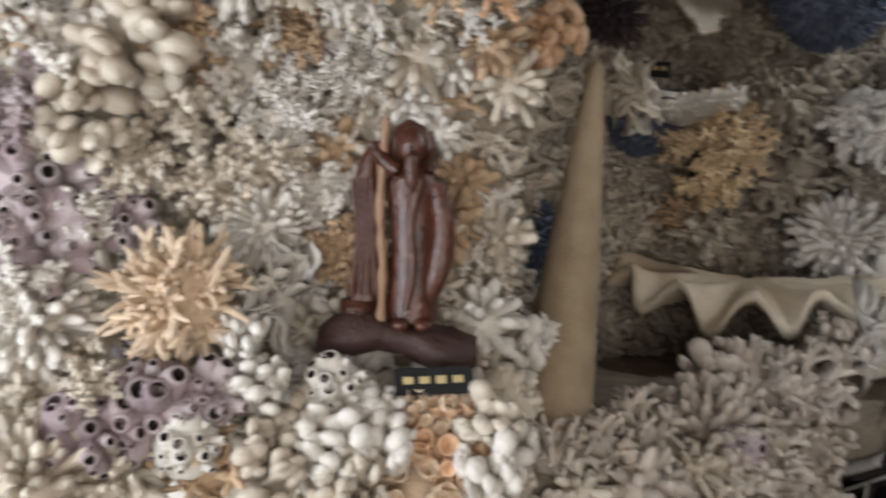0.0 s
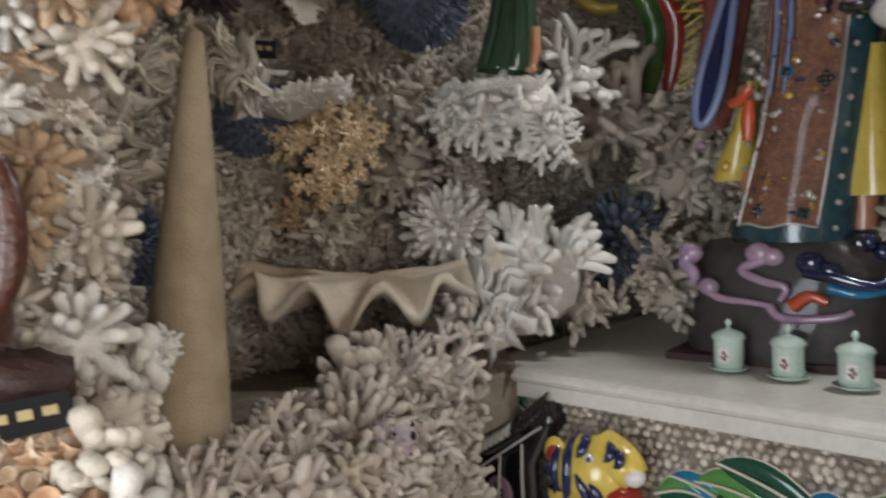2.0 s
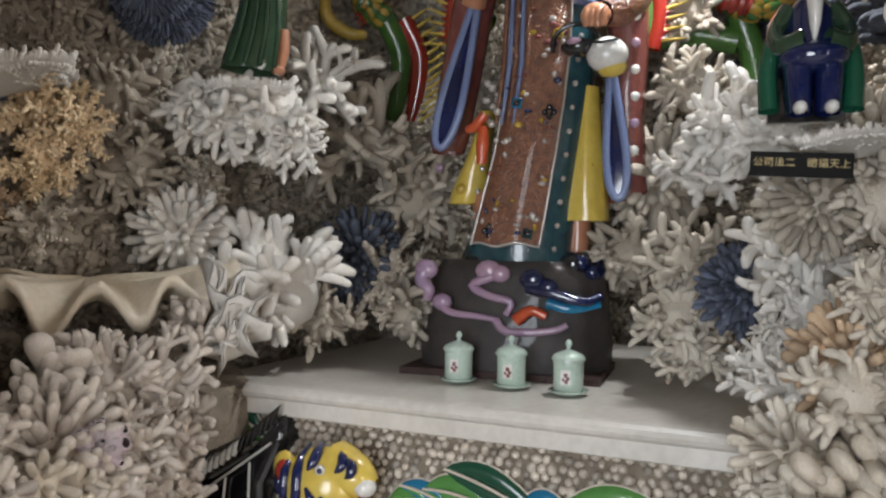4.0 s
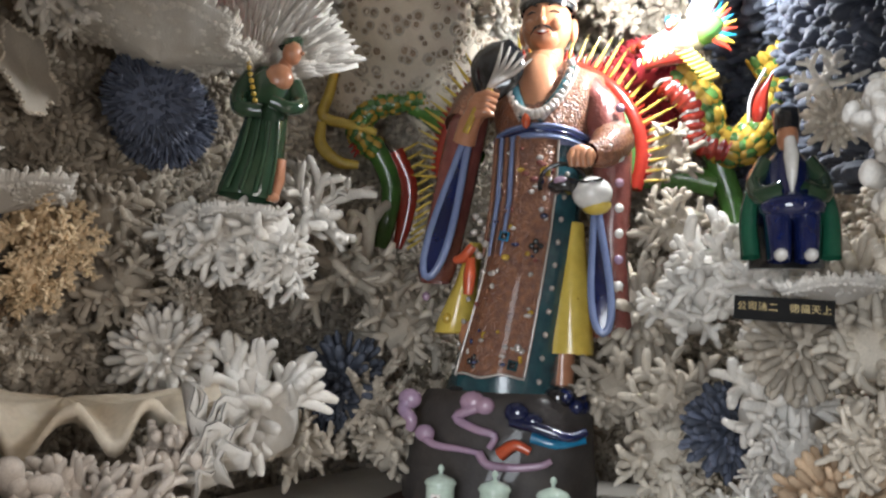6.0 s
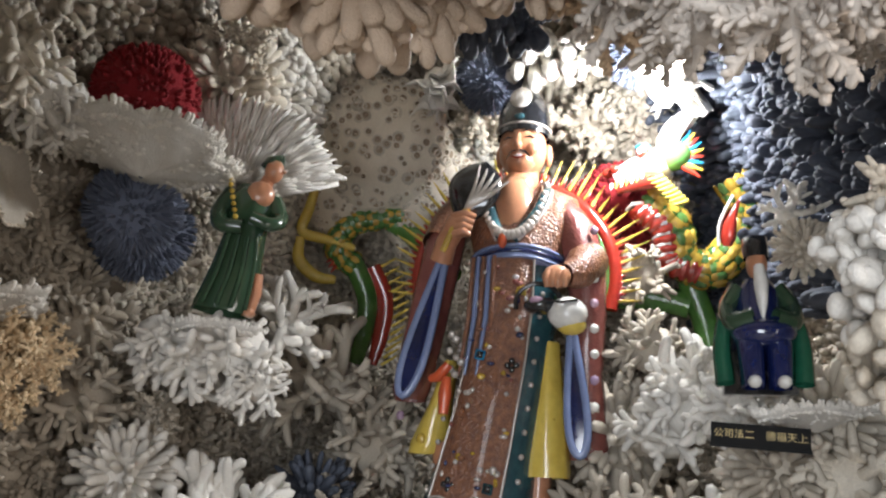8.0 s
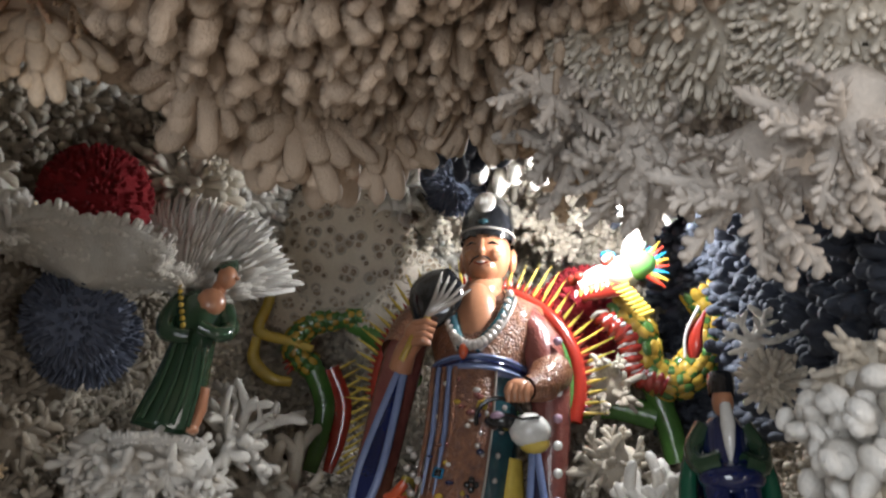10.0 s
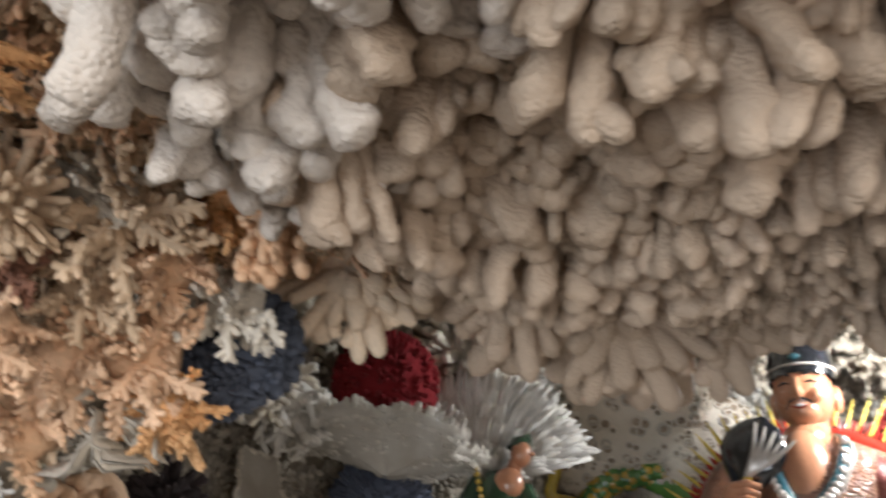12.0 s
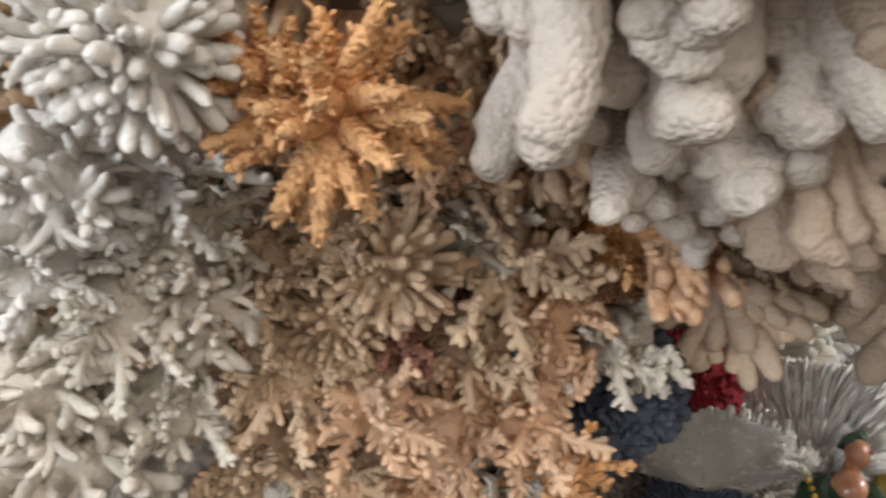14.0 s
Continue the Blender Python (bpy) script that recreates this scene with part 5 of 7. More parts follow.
plate((1.11, 0.51, 1.475), (-0.1, 0.05, 1.0), 0.075, WHITE, "white table coral that carries the seated figurine", 4)
plate((0.52, 1.64, 1.83), (0.5, -0.75, 0.2), 0.075, PALE, "pale scalloped shell plate on the wall", 5)
feather_fan()


def velvet_ball(place, r, label):
    g = stub_coral(77, n=620, r=0.045, low=-0.95, seg=5, length=0.012, core=0.985)
    ob = thing("red_coral_ball", g, RED_C, facing(place, (-0.5, -0.8, 0.2), 0.3, r), label, "coral")
    return ob


velvet_ball((0.70, 1.57, 2.055), 0.105, "dark red velvety coral ball behind the table coral")
velvet_ball((1.77, 1.12, 2.05), 0.14, "dark red velvety coral behind the dragon head")


# ---- plaques ----
def bars(parent, width, height, n, mat, x0=None):
    """Strokes of lettering too small to read."""
    rng = random.Random(n)
    for i in range(n):
        x = -width / 2 + width * (i + 0.5) / n
        g = Form()
        h = height * (0.7 + 0.3 * rng.random())
        g.box((x, -0.0035, 0), (width / n * 0.62, 0.001, h * 0.62))
        part("letter", g, mat, parent, smooth=False)


def plaque(place, yaw, tilt, roll, w, h, n, label):
    ob = empty("name_plaque", pose(*place, tilt, roll, yaw), label, "sign")
    g = Form().box((0, 0, 0), (w, 0.006, h)).box((0, 0.002, -h / 2 - 0.001), (w * 1.02, 0.009, 0.004))
    part("board", g, BLACK, ob, smooth=False)
    bars(ob, w * 0.86, h * 0.62, n, GOLD)


plaque((0.036, 0.905, 1.257), -12, -12, -7, 0.088, 0.027, 4, "small black plaque with gilt lettering under the wooden figure")
plaque((0.372, 1.385, 1.655), -20, 0, 4, 0.062, 0.022, 4, "small black plaque with gilt lettering below the blue coral")


def han_plaque():
    """The plaque under the seated figurine: eight characters that can be read."""
    ob = empty("name_plaque", pose(1.037, 0.553, 1.439, 0, 3, -66), "black plaque with gold Chinese characters below the seated figurine", "sign")
    w, h = 0.112, 0.026
    part("board", Form().box((0, 0, 0), (w, 0.006, h)).box((0, 0.002, -h / 2 - 0.001), (w * 1.02, 0.009, 0.004)), BLACK, ob, smooth=False)
    for i, ch in enumerate("公司法二 德福天上"):
        if ch == " ":
            continue
        cu = bpy.data.curves.new("character", "FONT")
        cu.body, cu.size, cu.extrude, cu.align_x, cu.align_y = ch, 0.0115, 0.0004, "CENTER", "CENTER"
        cu.materials.append(GOLD)
        t = new("character", cu)
        t.parent = ob
        t.matrix_local = pose(-w / 2 + 0.0088 + i * 0.0118, -0.0036, 0, 90, 0, 0)


han_plaque()


# ---- figures ----
def stand(x, y, front):
    """A pose at (x, y) on height 0 whose -y axis looks along front."""
    f = Vector((front[0], front[1], 0)).normalized()
    m = Matrix((Vector((-f.y, f.x, 0)), -f, Vector((0, 0, 1)))).transposed().to_4x4()
    m.translation = (x, y, 0)
    return m


def ovals(g, rows, mat=0, seg=22, fold=0.0, folds=9, lo=0.0, hi=2 * math.pi):
    """A loft of ovals (cx, cy, z, rx, ry)."""
    full = hi - lo > 6.2
    ang = np.linspace(lo, hi, seg, endpoint=not full)
    g.rings([[(cx + rx * math.cos(a) * (1 + fold * math.sin(folds * a + 3 * i * 0.3)), cy + ry * math.sin(a) * (1 + fold * math.sin(folds * a + 3 * i * 0.3)), z) for a in ang] for i, (cx, cy, z, rx, ry) in enumerate(rows)], mat, closed=full)


def teardrop(g, top, bottom, width, y, rim, fill, lean=0.0):
    """A hanging sleeve opening: a dark flat drop with a raised rim."""
    (x0, z0), (x1, z1) = top, bottom
    pts = []
    n = 28
    for i in range(n):
        a = 2 * math.pi * i / n
        k = 0.5 - 0.5 * math.cos(a)
        w = width * math.sin(a) * (0.18 + 0.82 * k ** 1.3)
        pts.append((x0 + (x1 - x0) * k + w, y - 0.02 * k, z0 + (z1 - z0) * k))
    pts = np.array(pts)
    g.tube(np.vstack([pts, pts[:2]]), 0.0085, 7, rim)
    c = pts.mean(0)
    g.rings([pts + (0, -0.001, 0), c + (pts - c) * 0.5 + (0, -0.004, 0), c + (pts - c) * 0.02 + (0, -0.004, 0)], fill)


def main_figure():
    MATS = [ROBE, TEAL, ROBE_RED, SKIN, BLACKG, WHITEG, LINER, NAVY, YELLOW, BEAD, STONE_D, PINK, TASSEL, GOLDEN, REDG, SKY_B]
    RO, TE, RR, SK, BK, WH, LI, NA, YE, BE, ST, PI, TA, GO, RD, SB = range(16)
    g = Form()
    rng = np.random.default_rng(12)
    # rock base with clouds
    ovals(g, [(-0.045, 0, 1.085, 0.205, 0.125), (-0.045, 0, 1.14, 0.205, 0.125), (-0.04, 0, 1.16, 0.195, 0.12), (-0.035, 0, 1.27, 0.185, 0.115), (-0.03, 0, 1.305, 0.165, 0.10), (-0.03, 0, 1.31, 0.01, 0.01)], ST, 30, 0.025, 7)
    for pts, r, m in (([(-0.20, -0.10, 1.29), (-0.215, -0.11, 1.265), (-0.195, -0.115, 1.245), (-0.20, -0.11, 1.225)], 0.020, PI), ([(-0.17, -0.12, 1.215), (-0.14, -0.13, 1.20), (-0.09, -0.13, 1.195), (-0.05, -0.13, 1.19)], 0.011, PI),
                      ([(-0.06, -0.12, 1.275), (-0.10, -0.125, 1.255), (-0.06, -0.13, 1.235), (-0.02, -0.13, 1.225), (-0.03, -0.13, 1.20)], 0.013, PI), ([(-0.05, -0.13, 1.19), (-0.03, -0.135, 1.17), (0.02, -0.135, 1.168), (0.07, -0.13, 1.175), (0.09, -0.125, 1.185)], 0.012, PI),
                      ([(0.01, -0.12, 1.255), (0.06, -0.125, 1.245), (0.12, -0.12, 1.23), (0.15, -0.10, 1.24)], 0.016, NA), ([(0.05, -0.12, 1.225), (0.10, -0.12, 1.215), (0.15, -0.10, 1.225)], 0.013, SB), ([(-0.01, -0.125, 1.19), (0.02, -0.13, 1.21), (0.05, -0.13, 1.20)], 0.016, TA)):
        g.tube(spline(pts, 4), 0.75 * r * np.linspace(1.1, 0.7, 4 * (len(pts) - 1) + 1), 8, m)
    for c, r, m in (((-0.205, -0.105, 1.285), 0.026, PI), ((-0.165, -0.12, 1.22), 0.022, PI), ((-0.07, -0.115, 1.285), 0.028, PI), ((-0.045, -0.12, 1.28), 0.022, PI), ((0.02, -0.12, 1.27), 0.026, NA), ((0.05, -0.12, 1.255), 0.022, NA)):
        g.ball(c, (r, r * 0.6, r * 0.8), m)
    # boots and legs
    for x in (0.09, -0.11):
        ovals(g, [(x, -0.02, 1.285, 0.035, 0.05), (x, -0.03, 1.31, 0.034, 0.055), (x, -0.01, 1.325, 0.026, 0.035)], BK, 12)
        ovals(g, [(x, -0.005, 1.315, 0.022, 0.024), (x, 0, 1.37, 0.024, 0.026), (x, 0, 1.45, 0.028, 0.03)], SK, 12)
    for i in range(9):
        a = i * 0.7
        g.ball((0.10 + 0.035 * math.cos(a), -0.035 + 0.03 * math.sin(a), 1.285 + 0.02 * (i % 2)), (0.017, 0.014, 0.015), NA, nu=7, nv=4)
    # yellow under-skirts
    ovals(g, [(-0.155, 0.0, 1.425, 0.035, 0.03), (-0.145, 0, 1.45, 0.04, 0.035), (-0.125, 0, 1.53, 0.025, 0.03), (-0.105, 0, 1.62, 0.015, 0.03)], YE, 14, 0.06, 4)
    ovals(g, [(0.105, -0.01, 1.388, 0.048, 0.045), (0.105, -0.01, 1.40, 0.047, 0.045), (0.105, -0.01, 1.52, 0.036, 0.04), (0.11, -0.01, 1.66, 0.02, 0.03)], YE, 16, 0.06, 5)
    for x, z in ((-0.155, 1.455), (0.10, 1.455), (0.115, 1.50), (0.10, 1.41)):
        g.ball((x, -0.043 if x > 0 else -0.034, z), (0.011, 0.006, 0.012), GO, nu=8, nv=4)
    # dark skirt, then the brocade panel in front, bordered by a cord
    skirt = [(-0.035, -0.01, 1.300, 0.118, 0.085), (-0.032, -0.01, 1.33, 0.115, 0.085), (-0.015, -0.01, 1.42, 0.104, 0.082), (0.005, -0.01, 1.52, 0.096, 0.082), (0.02, -0.005, 1.62, 0.094, 0.083), (0.03, 0, 1.72, 0.094, 0.086), (0.035, 0, 1.83, 0.092, 0.088)]
    ovals(g, skirt, TE, 30, 0.02, 8)
    lo, hi = math.pi * 1.5 - 0.80, math.pi * 1.5 + 0.60
    panel = [(cx - 0.004, cy - 0.006, z, rx + 0.004, ry + 0.006) for cx, cy, z, rx, ry in skirt[1:]]
    panel[0] = (panel[0][0], panel[0][1], 1.338, panel[0][3] * 0.95, panel[0][4])
    ovals(g, panel, RO, 20, 0.012, 12, lo, hi)
    for a in (lo, hi):
        g.tube([(cx + rx * math.cos(a), cy + ry * math.sin(a) - 0.003, z) for cx, cy, z, rx, ry in panel], 0.0028, 6, BE)
    cx, cy, z, rx, ry = panel[0]
    g.tube([(cx + rx * math.cos(a), cy + ry * math.sin(a) - 0.003, z + 0.004 * math.sin(8 * a)) for a in np.linspace(lo, hi, 14)], 0.0028, 6, BE)
    # ornaments on the panel and on its border
    for i in range(70):
        z = 1.36 + 0.45 * rng.random()
        k = (z - 1.338) / 0.49
        cx, rx = -0.034 + 0.07 * k, 0.10 - 0.006 * k
        a = 1.5 * math.pi + (rng.random() - 0.55) * 1.3
        g.ball((cx + rx * math.cos(a), -0.012 + 0.098 * math.sin(a), z), (0.004 + 0.006 * rng.random(), 0.004, 0.003 + 0.004 * rng.random()), (BE, RO, GO, BE, RR, NA, BE)[i % 7], nu=7, nv=4)
    for z, x, m in ((1.62, -0.02, SB), (1.36, 0.005, TE), (1.755, 0.062, YE)):
        g.box((x, -0.100, z), (0.020, 0.008, 0.020), m, Matrix.Rotation(0.2, 3, "Y").to_4x4())
        g.box((x, -0.1035, z), (0.013, 0.006, 0.013), BK if m != YE else GO, Matrix.Rotation(0.2, 3, "Y").to_4x4())
    for z, x in ((1.60, 0.045), (1.365, -0.075)):
        for dx, dz in ((0.009, 0), (-0.009, 0), (0, 0.009), (0, -0.009)):
            g.ball((x + dx, -0.098, z + dz), (0.007, 0.005, 0.007), BK, nu=7, nv=4)
    for i in range(20):
        a = (lo - 0.22) if i % 2 else (hi + 0.25)
        k = i / 20
        cx, rx = -0.034 + 0.07 * k, 0.116 - 0.022 * k
        g.ball((cx + rx * math.cos(a), -0.012 + 0.09 * math.sin(a), 1.33 + 0.47 * k), (0.006, 0.004, 0.006), BE, nu=6, nv=4)
    # fluted folds of the robe above the belt, the belt and the trunk
    for i in range(5):
        x = -0.045 + 0.012 * i
        g.tube([(x, -0.088 - 0.003 * i, 1.83), (x - 0.004, -0.094, 1.70), (x - 0.02, -0.092, 1.58)], [0.005, 0.006, 0.003], 6, LI if i % 2 else RO)
    ovals(g, [(0.035, 0, 1.815, 0.096, 0.093), (0.036, -0.002, 1.835, 0.102, 0.098), (0.04, 0, 1.855, 0.098, 0.092)], LI, 26)
    for dz in (-0.012, 0.0, 0.012):
        g.tube([(0.036 + 0.103 * math.cos(a), 0.099 * math.sin(a), 1.836 + dz - 0.006 * math.cos(2 * a)) for a in np.linspace(math.pi * 1.08, math.pi * 1.92, 16)], 0.0045, 6, (LI, NA, LI)[int(dz / 0.012) + 1])
    ovals(g, [(0.038, 0, 1.84, 0.098, 0.09), (0.04, 0.0, 1.90, 0.115, 0.092), (0.043, 0.005, 1.95, 0.128, 0.085), (0.045, 0.012, 1.985, 0.12, 0.07), (0.045, 0.015, 2.01, 0.075, 0.05), (0.045, 0.015, 2.03, 0.035, 0.035)], RO, 28, 0.015, 9)
    # bare chest, collar, neck
    g.ball((0.032, -0.050, 1.935), (0.052, 0.044, 0.092), SK, nu=16, nv=10)
    g.ball((0.035, -0.02, 2.01), (0.045, 0.045, 0.04), SK, nu=12, nv=7)
    for sgn, m in ((1, TE), (-1, TE)):
        pts = spline([(0.04 + sgn * 0.05, 0.0, 2.02), (0.045 + sgn * 0.058, -0.055, 1.985), (0.04 + sgn * 0.045, -0.09, 1.92), (0.03 + sgn * 0.012, -0.103, 1.865)], 4)
        g.tube(pts, 0.013, 8, m, flat=0.6)
        g.tube(pts + (sgn * 0.012, -0.004, -0.004), 0.004, 6, BE)
    # bead string
    for i, a in enumerate(np.linspace(0.12, 0.95, 21)):
        x = 0.036 + 0.068 * math.cos(a * 2 * math.pi * 0.5 + math.pi)
        z = 2.035 - 0.165 * math.sin(a * math.pi) ** 0.8
        y = -0.05 - 0.065 * math.sin(a * math.pi)
        g.ball((x, y, z), 0.0115 if 5 < i < 16 else 0.0095, BE, nu=9, nv=6)
    g.ball((0.022, -0.118, 1.858), (0.010, 0.010, 0.018), TA)
    # head
    g.tube([(0.043, 0.0, 2.0), (0.043, -0.01, 2.06)], [0.034, 0.036], 12, SK)
    g.ball((0.043, -0.022, 2.102), (0.055, 0.060, 0.068), SK, nu=16, nv=11)
    g.ball((0.043, -0.045, 2.062), (0.034, 0.034, 0.026), SK, nu=12, nv=7)
    for sgn in (1, -1):
        g.ball((0.043 + sgn * 0.056, 0.0, 2.095), (0.010, 0.018, 0.028), SK, nu=8, nv=6)
        g.ball((0.043 + sgn * 0.026, -0.066, 2.085), (0.017, 0.014, 0.015), SK, nu=8, nv=6)
        g.tube([(0.043 + sgn * 0.012, -0.079, 2.124), (0.043 + sgn * 0.026, -0.076, 2.131), (0.043 + sgn * 0.043, -0.062, 2.124)], [0.002, 0.0042, 0.0015], 6, BK)
        g.tube([(0.043 + sgn * 0.013, -0.079, 2.108), (0.043 + sgn * 0.024, -0.077, 2.111), (0.043 + sgn * 0.036, -0.069, 2.108)], [0.001, 0.003, 0.001], 6, BK)
        g.tube([(0.043 + sgn * 0.004, -0.086, 2.076), (0.043 + sgn * 0.016, -0.083, 2.072), (0.043 + sgn * 0.027, -0.073, 2.060)], [0.002, 0.0026, 0.0008], 6, BK)
    g.tube([(0.043, -0.078, 2.118), (0.043, -0.089, 2.095), (0.043, -0.09, 2.086), (0.043, -0.08, 2.080)], [0.005, 0.008, 0.012, 0.006], 8, SK)
    g.tube([(0.027, -0.078, 2.065), (0.043, -0.084, 2.059), (0.059, -0.078, 2.065)], [0.001, 0.0035, 0.001], 8, RD)
    g.tube([(0.034, -0.083, 2.064), (0.043, -0.086, 2.062), (0.052, -0.083, 2.064)], [0.001, 0.003, 0.001], 6, WH)
    # cap with a silver badge
    ovals(g, [(0.043, -0.016, 2.130, 0.060, 0.062), (0.043, -0.016, 2.142, 0.0615, 0.064), (0.043, -0.012, 2.185, 0.060, 0.060), (0.043, -0.008, 2.225, 0.050, 0.050), (0.043, -0.006, 2.252, 0.030, 0.032), (0.043, -0.006, 2.258, 0.004, 0.004)], BK, 22)
    g.tube([(0.043 + 0.062 * math.cos(a), -0.016 + 0.065 * math.sin(a), 2.146) for a in np.linspace(0, 2 * math.pi, 25)], 0.003, 6, BE)
    g.ball((0.043, -0.062, 2.215), (0.026, 0.012, 0.030), BE, nu=14, nv=8, rot=Matrix.Rotation(-0.3, 3, "X").to_4x4())
    for i in range(5):
        g.box((0.036 + 0.0035 * i, -0.0745, 2.215), (0.0016, 0.002, 0.022 - 0.008 * (i % 2)), WH)
    g.ball((0.043, -0.078, 2.162), (0.013, 0.006, 0.007), TE)
    # arm with the leaf fan, and its sleeve
    g.tube(spline([(-0.065, 0.0, 1.975), (-0.115, -0.01, 1.93), (-0.135, -0.05, 1.87)], 4), [0.045, 0.05, 0.053, 0.052, 0.05, 0.048, 0.045, 0.042, 0.04], 14, RO)
    ovals(g, [(-0.195, 0.0, 1.535, 0.034, 0.035), (-0.19, -0.01, 1.56, 0.042, 0.04), (-0.165, -0.02, 1.68, 0.045, 0.045), (-0.14, -0.03, 1.80, 0.045, 0.05), (-0.125, -0.03, 1.88, 0.045, 0.05), (-0.11, -0.01, 1.95, 0.03, 0.04)], RR, 18, 0.03, 6)
    teardrop(g, (-0.105, 1.875), (-0.182, 1.535), 0.036, -0.075, LI, NA)
    g.tube([(-0.12, -0.075, 1.83), (-0.105, -0.095, 1.865), (-0.085, -0.11, 1.885)], [0.026, 0.024, 0.022], 10, SK)
    g.ball((-0.075, -0.115, 1.895), (0.032, 0.024, 0.028), SK, nu=12, nv=7)
    for i in range(4):
        g.tube([(-0.085, -0.125, 1.912 - 0.013 * i), (-0.055, -0.142, 1.912 - 0.013 * i), (-0.035 - 0.004 * i, -0.13, 1.908 - 0.013 * i)], [0.0085, 0.0085, 0.006], 8, SK)
    g.tube([(-0.105, -0.125, 1.835), (-0.075, -0.13, 1.90), (-0.055, -0.12, 1.93)], [0.007, 0.008, 0.007], 8, GO)
    fan = []
    for k in np.linspace(0, 1, 10):
        w = 0.060 * math.sin(math.pi * (0.12 + 0.75 * k)) * (1 if k < 0.98 else 0.3)
        c = np.array([-0.070 + 0.05 * k, -0.110 - 0.015 * math.sin(k * 3), 1.915 + 0.125 * k])
        ring = []
        for s in np.linspace(-1, 1, 9):
            ring.append(c + np.array([s * w * 0.9, 0.012 * s * s + 0.002 * math.sin(12 * s), -s * w * 0.35]))
        fan.append(np.vstack([np.array(ring), np.array(ring)[::-1] + (0, 0.006, 0)]))
    g.rings(fan, BK)
    # silvery streaks laid on the fan in place of its white gloss
    for i in range(5):
        g.tube([(-0.062, -0.124, 1.925), (-0.038 + 0.009 * i, -0.138, 1.965 - 0.003 * i), (-0.030 + 0.016 * i, -0.128, 2.025 - 0.010 * i)], [0.003, 0.006, 0.002], 6, BE, flat=0.6)
    # other arm, sleeve, hand with the pot
    ovals(g, [(0.185, 0.0, 1.425, 0.034, 0.03), (0.19, 0.0, 1.45, 0.04, 0.036), (0.185, 0.0, 1.60, 0.032, 0.04), (0.188, -0.005, 1.72, 0.038, 0.05), (0.182, -0.01, 1.83, 0.045, 0.055), (0.16, 0.0, 1.92, 0.045, 0.055), (0.12, 0.01, 1.975, 0.045, 0.05), (0.09, 0.01, 2.0, 0.02, 0.03)], RR, 18, 0.03, 6)
    teardrop(g, (0.158, 1.70), (0.178, 1.43), 0.030, -0.055, LI, NA)
    g.tube(spline([(0.19, -0.02, 1.84), (0.175, -0.07, 1.80), (0.15, -0.10, 1.785)], 3), [0.045, 0.044, 0.04, 0.036, 0.032, 0.028, 0.024], 12, RO)
    g.ball((0.135, -0.115, 1.778), (0.030, 0.026, 0.024), SK, nu=12, nv=7)
    for i in range(4):
        g.tube([(0.122 + 0.011 * i, -0.13, 1.785), (0.118 + 0.011 * i, -0.142, 1.768), (0.12 + 0.011 * i, -0.136, 1.752)], [0.008, 0.008, 0.006], 8, SK)
    g.tube([(0.10 + 0.045 * math.cos(a), -0.13, 1.72 + 0.04 * math.sin(a)) for a in np.linspace(-0.3, math.pi + 0.3, 12)], 0.005, 7, BK)
    g.ball((0.105, -0.125, 1.715), (0.036, 0.03, 0.018), BK, nu=14, nv=7)
    g.ball((0.10, -0.145, 1.722), (0.016, 0.012, 0.009), PI)
    g.ball((0.158, -0.12, 1.70), (0.040, 0.036, 0.034), WH, nu=16, nv=9)
    g.ball((0.165, -0.115, 1.678), (0.03, 0.028, 0.02), YE, nu=12, nv=7)
    g.tube([(0.13, -0.14, 1.722), (0.15, -0.158, 1.715), (0.18, -0.145, 1.722)], 0.003, 6, BK)
    # jewelled tassel
    for i in range(8):
        g.ball((-0.085 + 0.012 * (i % 3), -0.085 - 0.01 * (i % 2), 1.665 - 0.012 * i), (0.009, 0.008, 0.008), BE, nu=8, nv=5)
    g.tube([(-0.085, -0.10, 1.60), (-0.105, -0.10, 1.575), (-0.125, -0.09, 1.572)], [0.010, 0.012, 0.008], 9, TA)
    g.tube([(-0.088, -0.10, 1.575), (-0.090, -0.10, 1.54), (-0.092, -0.098, 1.50)], [0.009, 0.014, 0.010], 9, TA)
    # flowers on the sleeves
    for i in range(16):
        s = 1 if i % 2 else -1
        z = 1.50 + 0.42 * (i / 16)
        x = (-0.155 - 0.045 * (1 - i / 16)) if s < 0 else 0.205
        g.ball((x, -0.045 - (0.01 if s > 0 else 0.0), z), (0.010, 0.007, 0.010), WH if i % 3 else PI, nu=7, nv=4)
    at = stand(1.40, 1.22, (-0.9, -0.43))
    thing("temple_figure", g, MATS, at, "glazed temple figure in a brown brocade robe with bead necklace", "statue")


main_figure()


def plinth():
    g = Form()
    g.box((-0.05, 0.0, 1.077), (0.41, 0.25, 0.014))
    for i in range(9):
        g.box((-0.05 - 0.19 + 0.0475 * i, -0.119, 1.0765), (0.004, 0.015, 0.013))
    thing("plinth", g, DARKWOOD, stand(1.40, 1.22, (-0.9, -0.43)), "low dark wooden plinth under the temple figure", "plinth", smooth=False)


plinth()


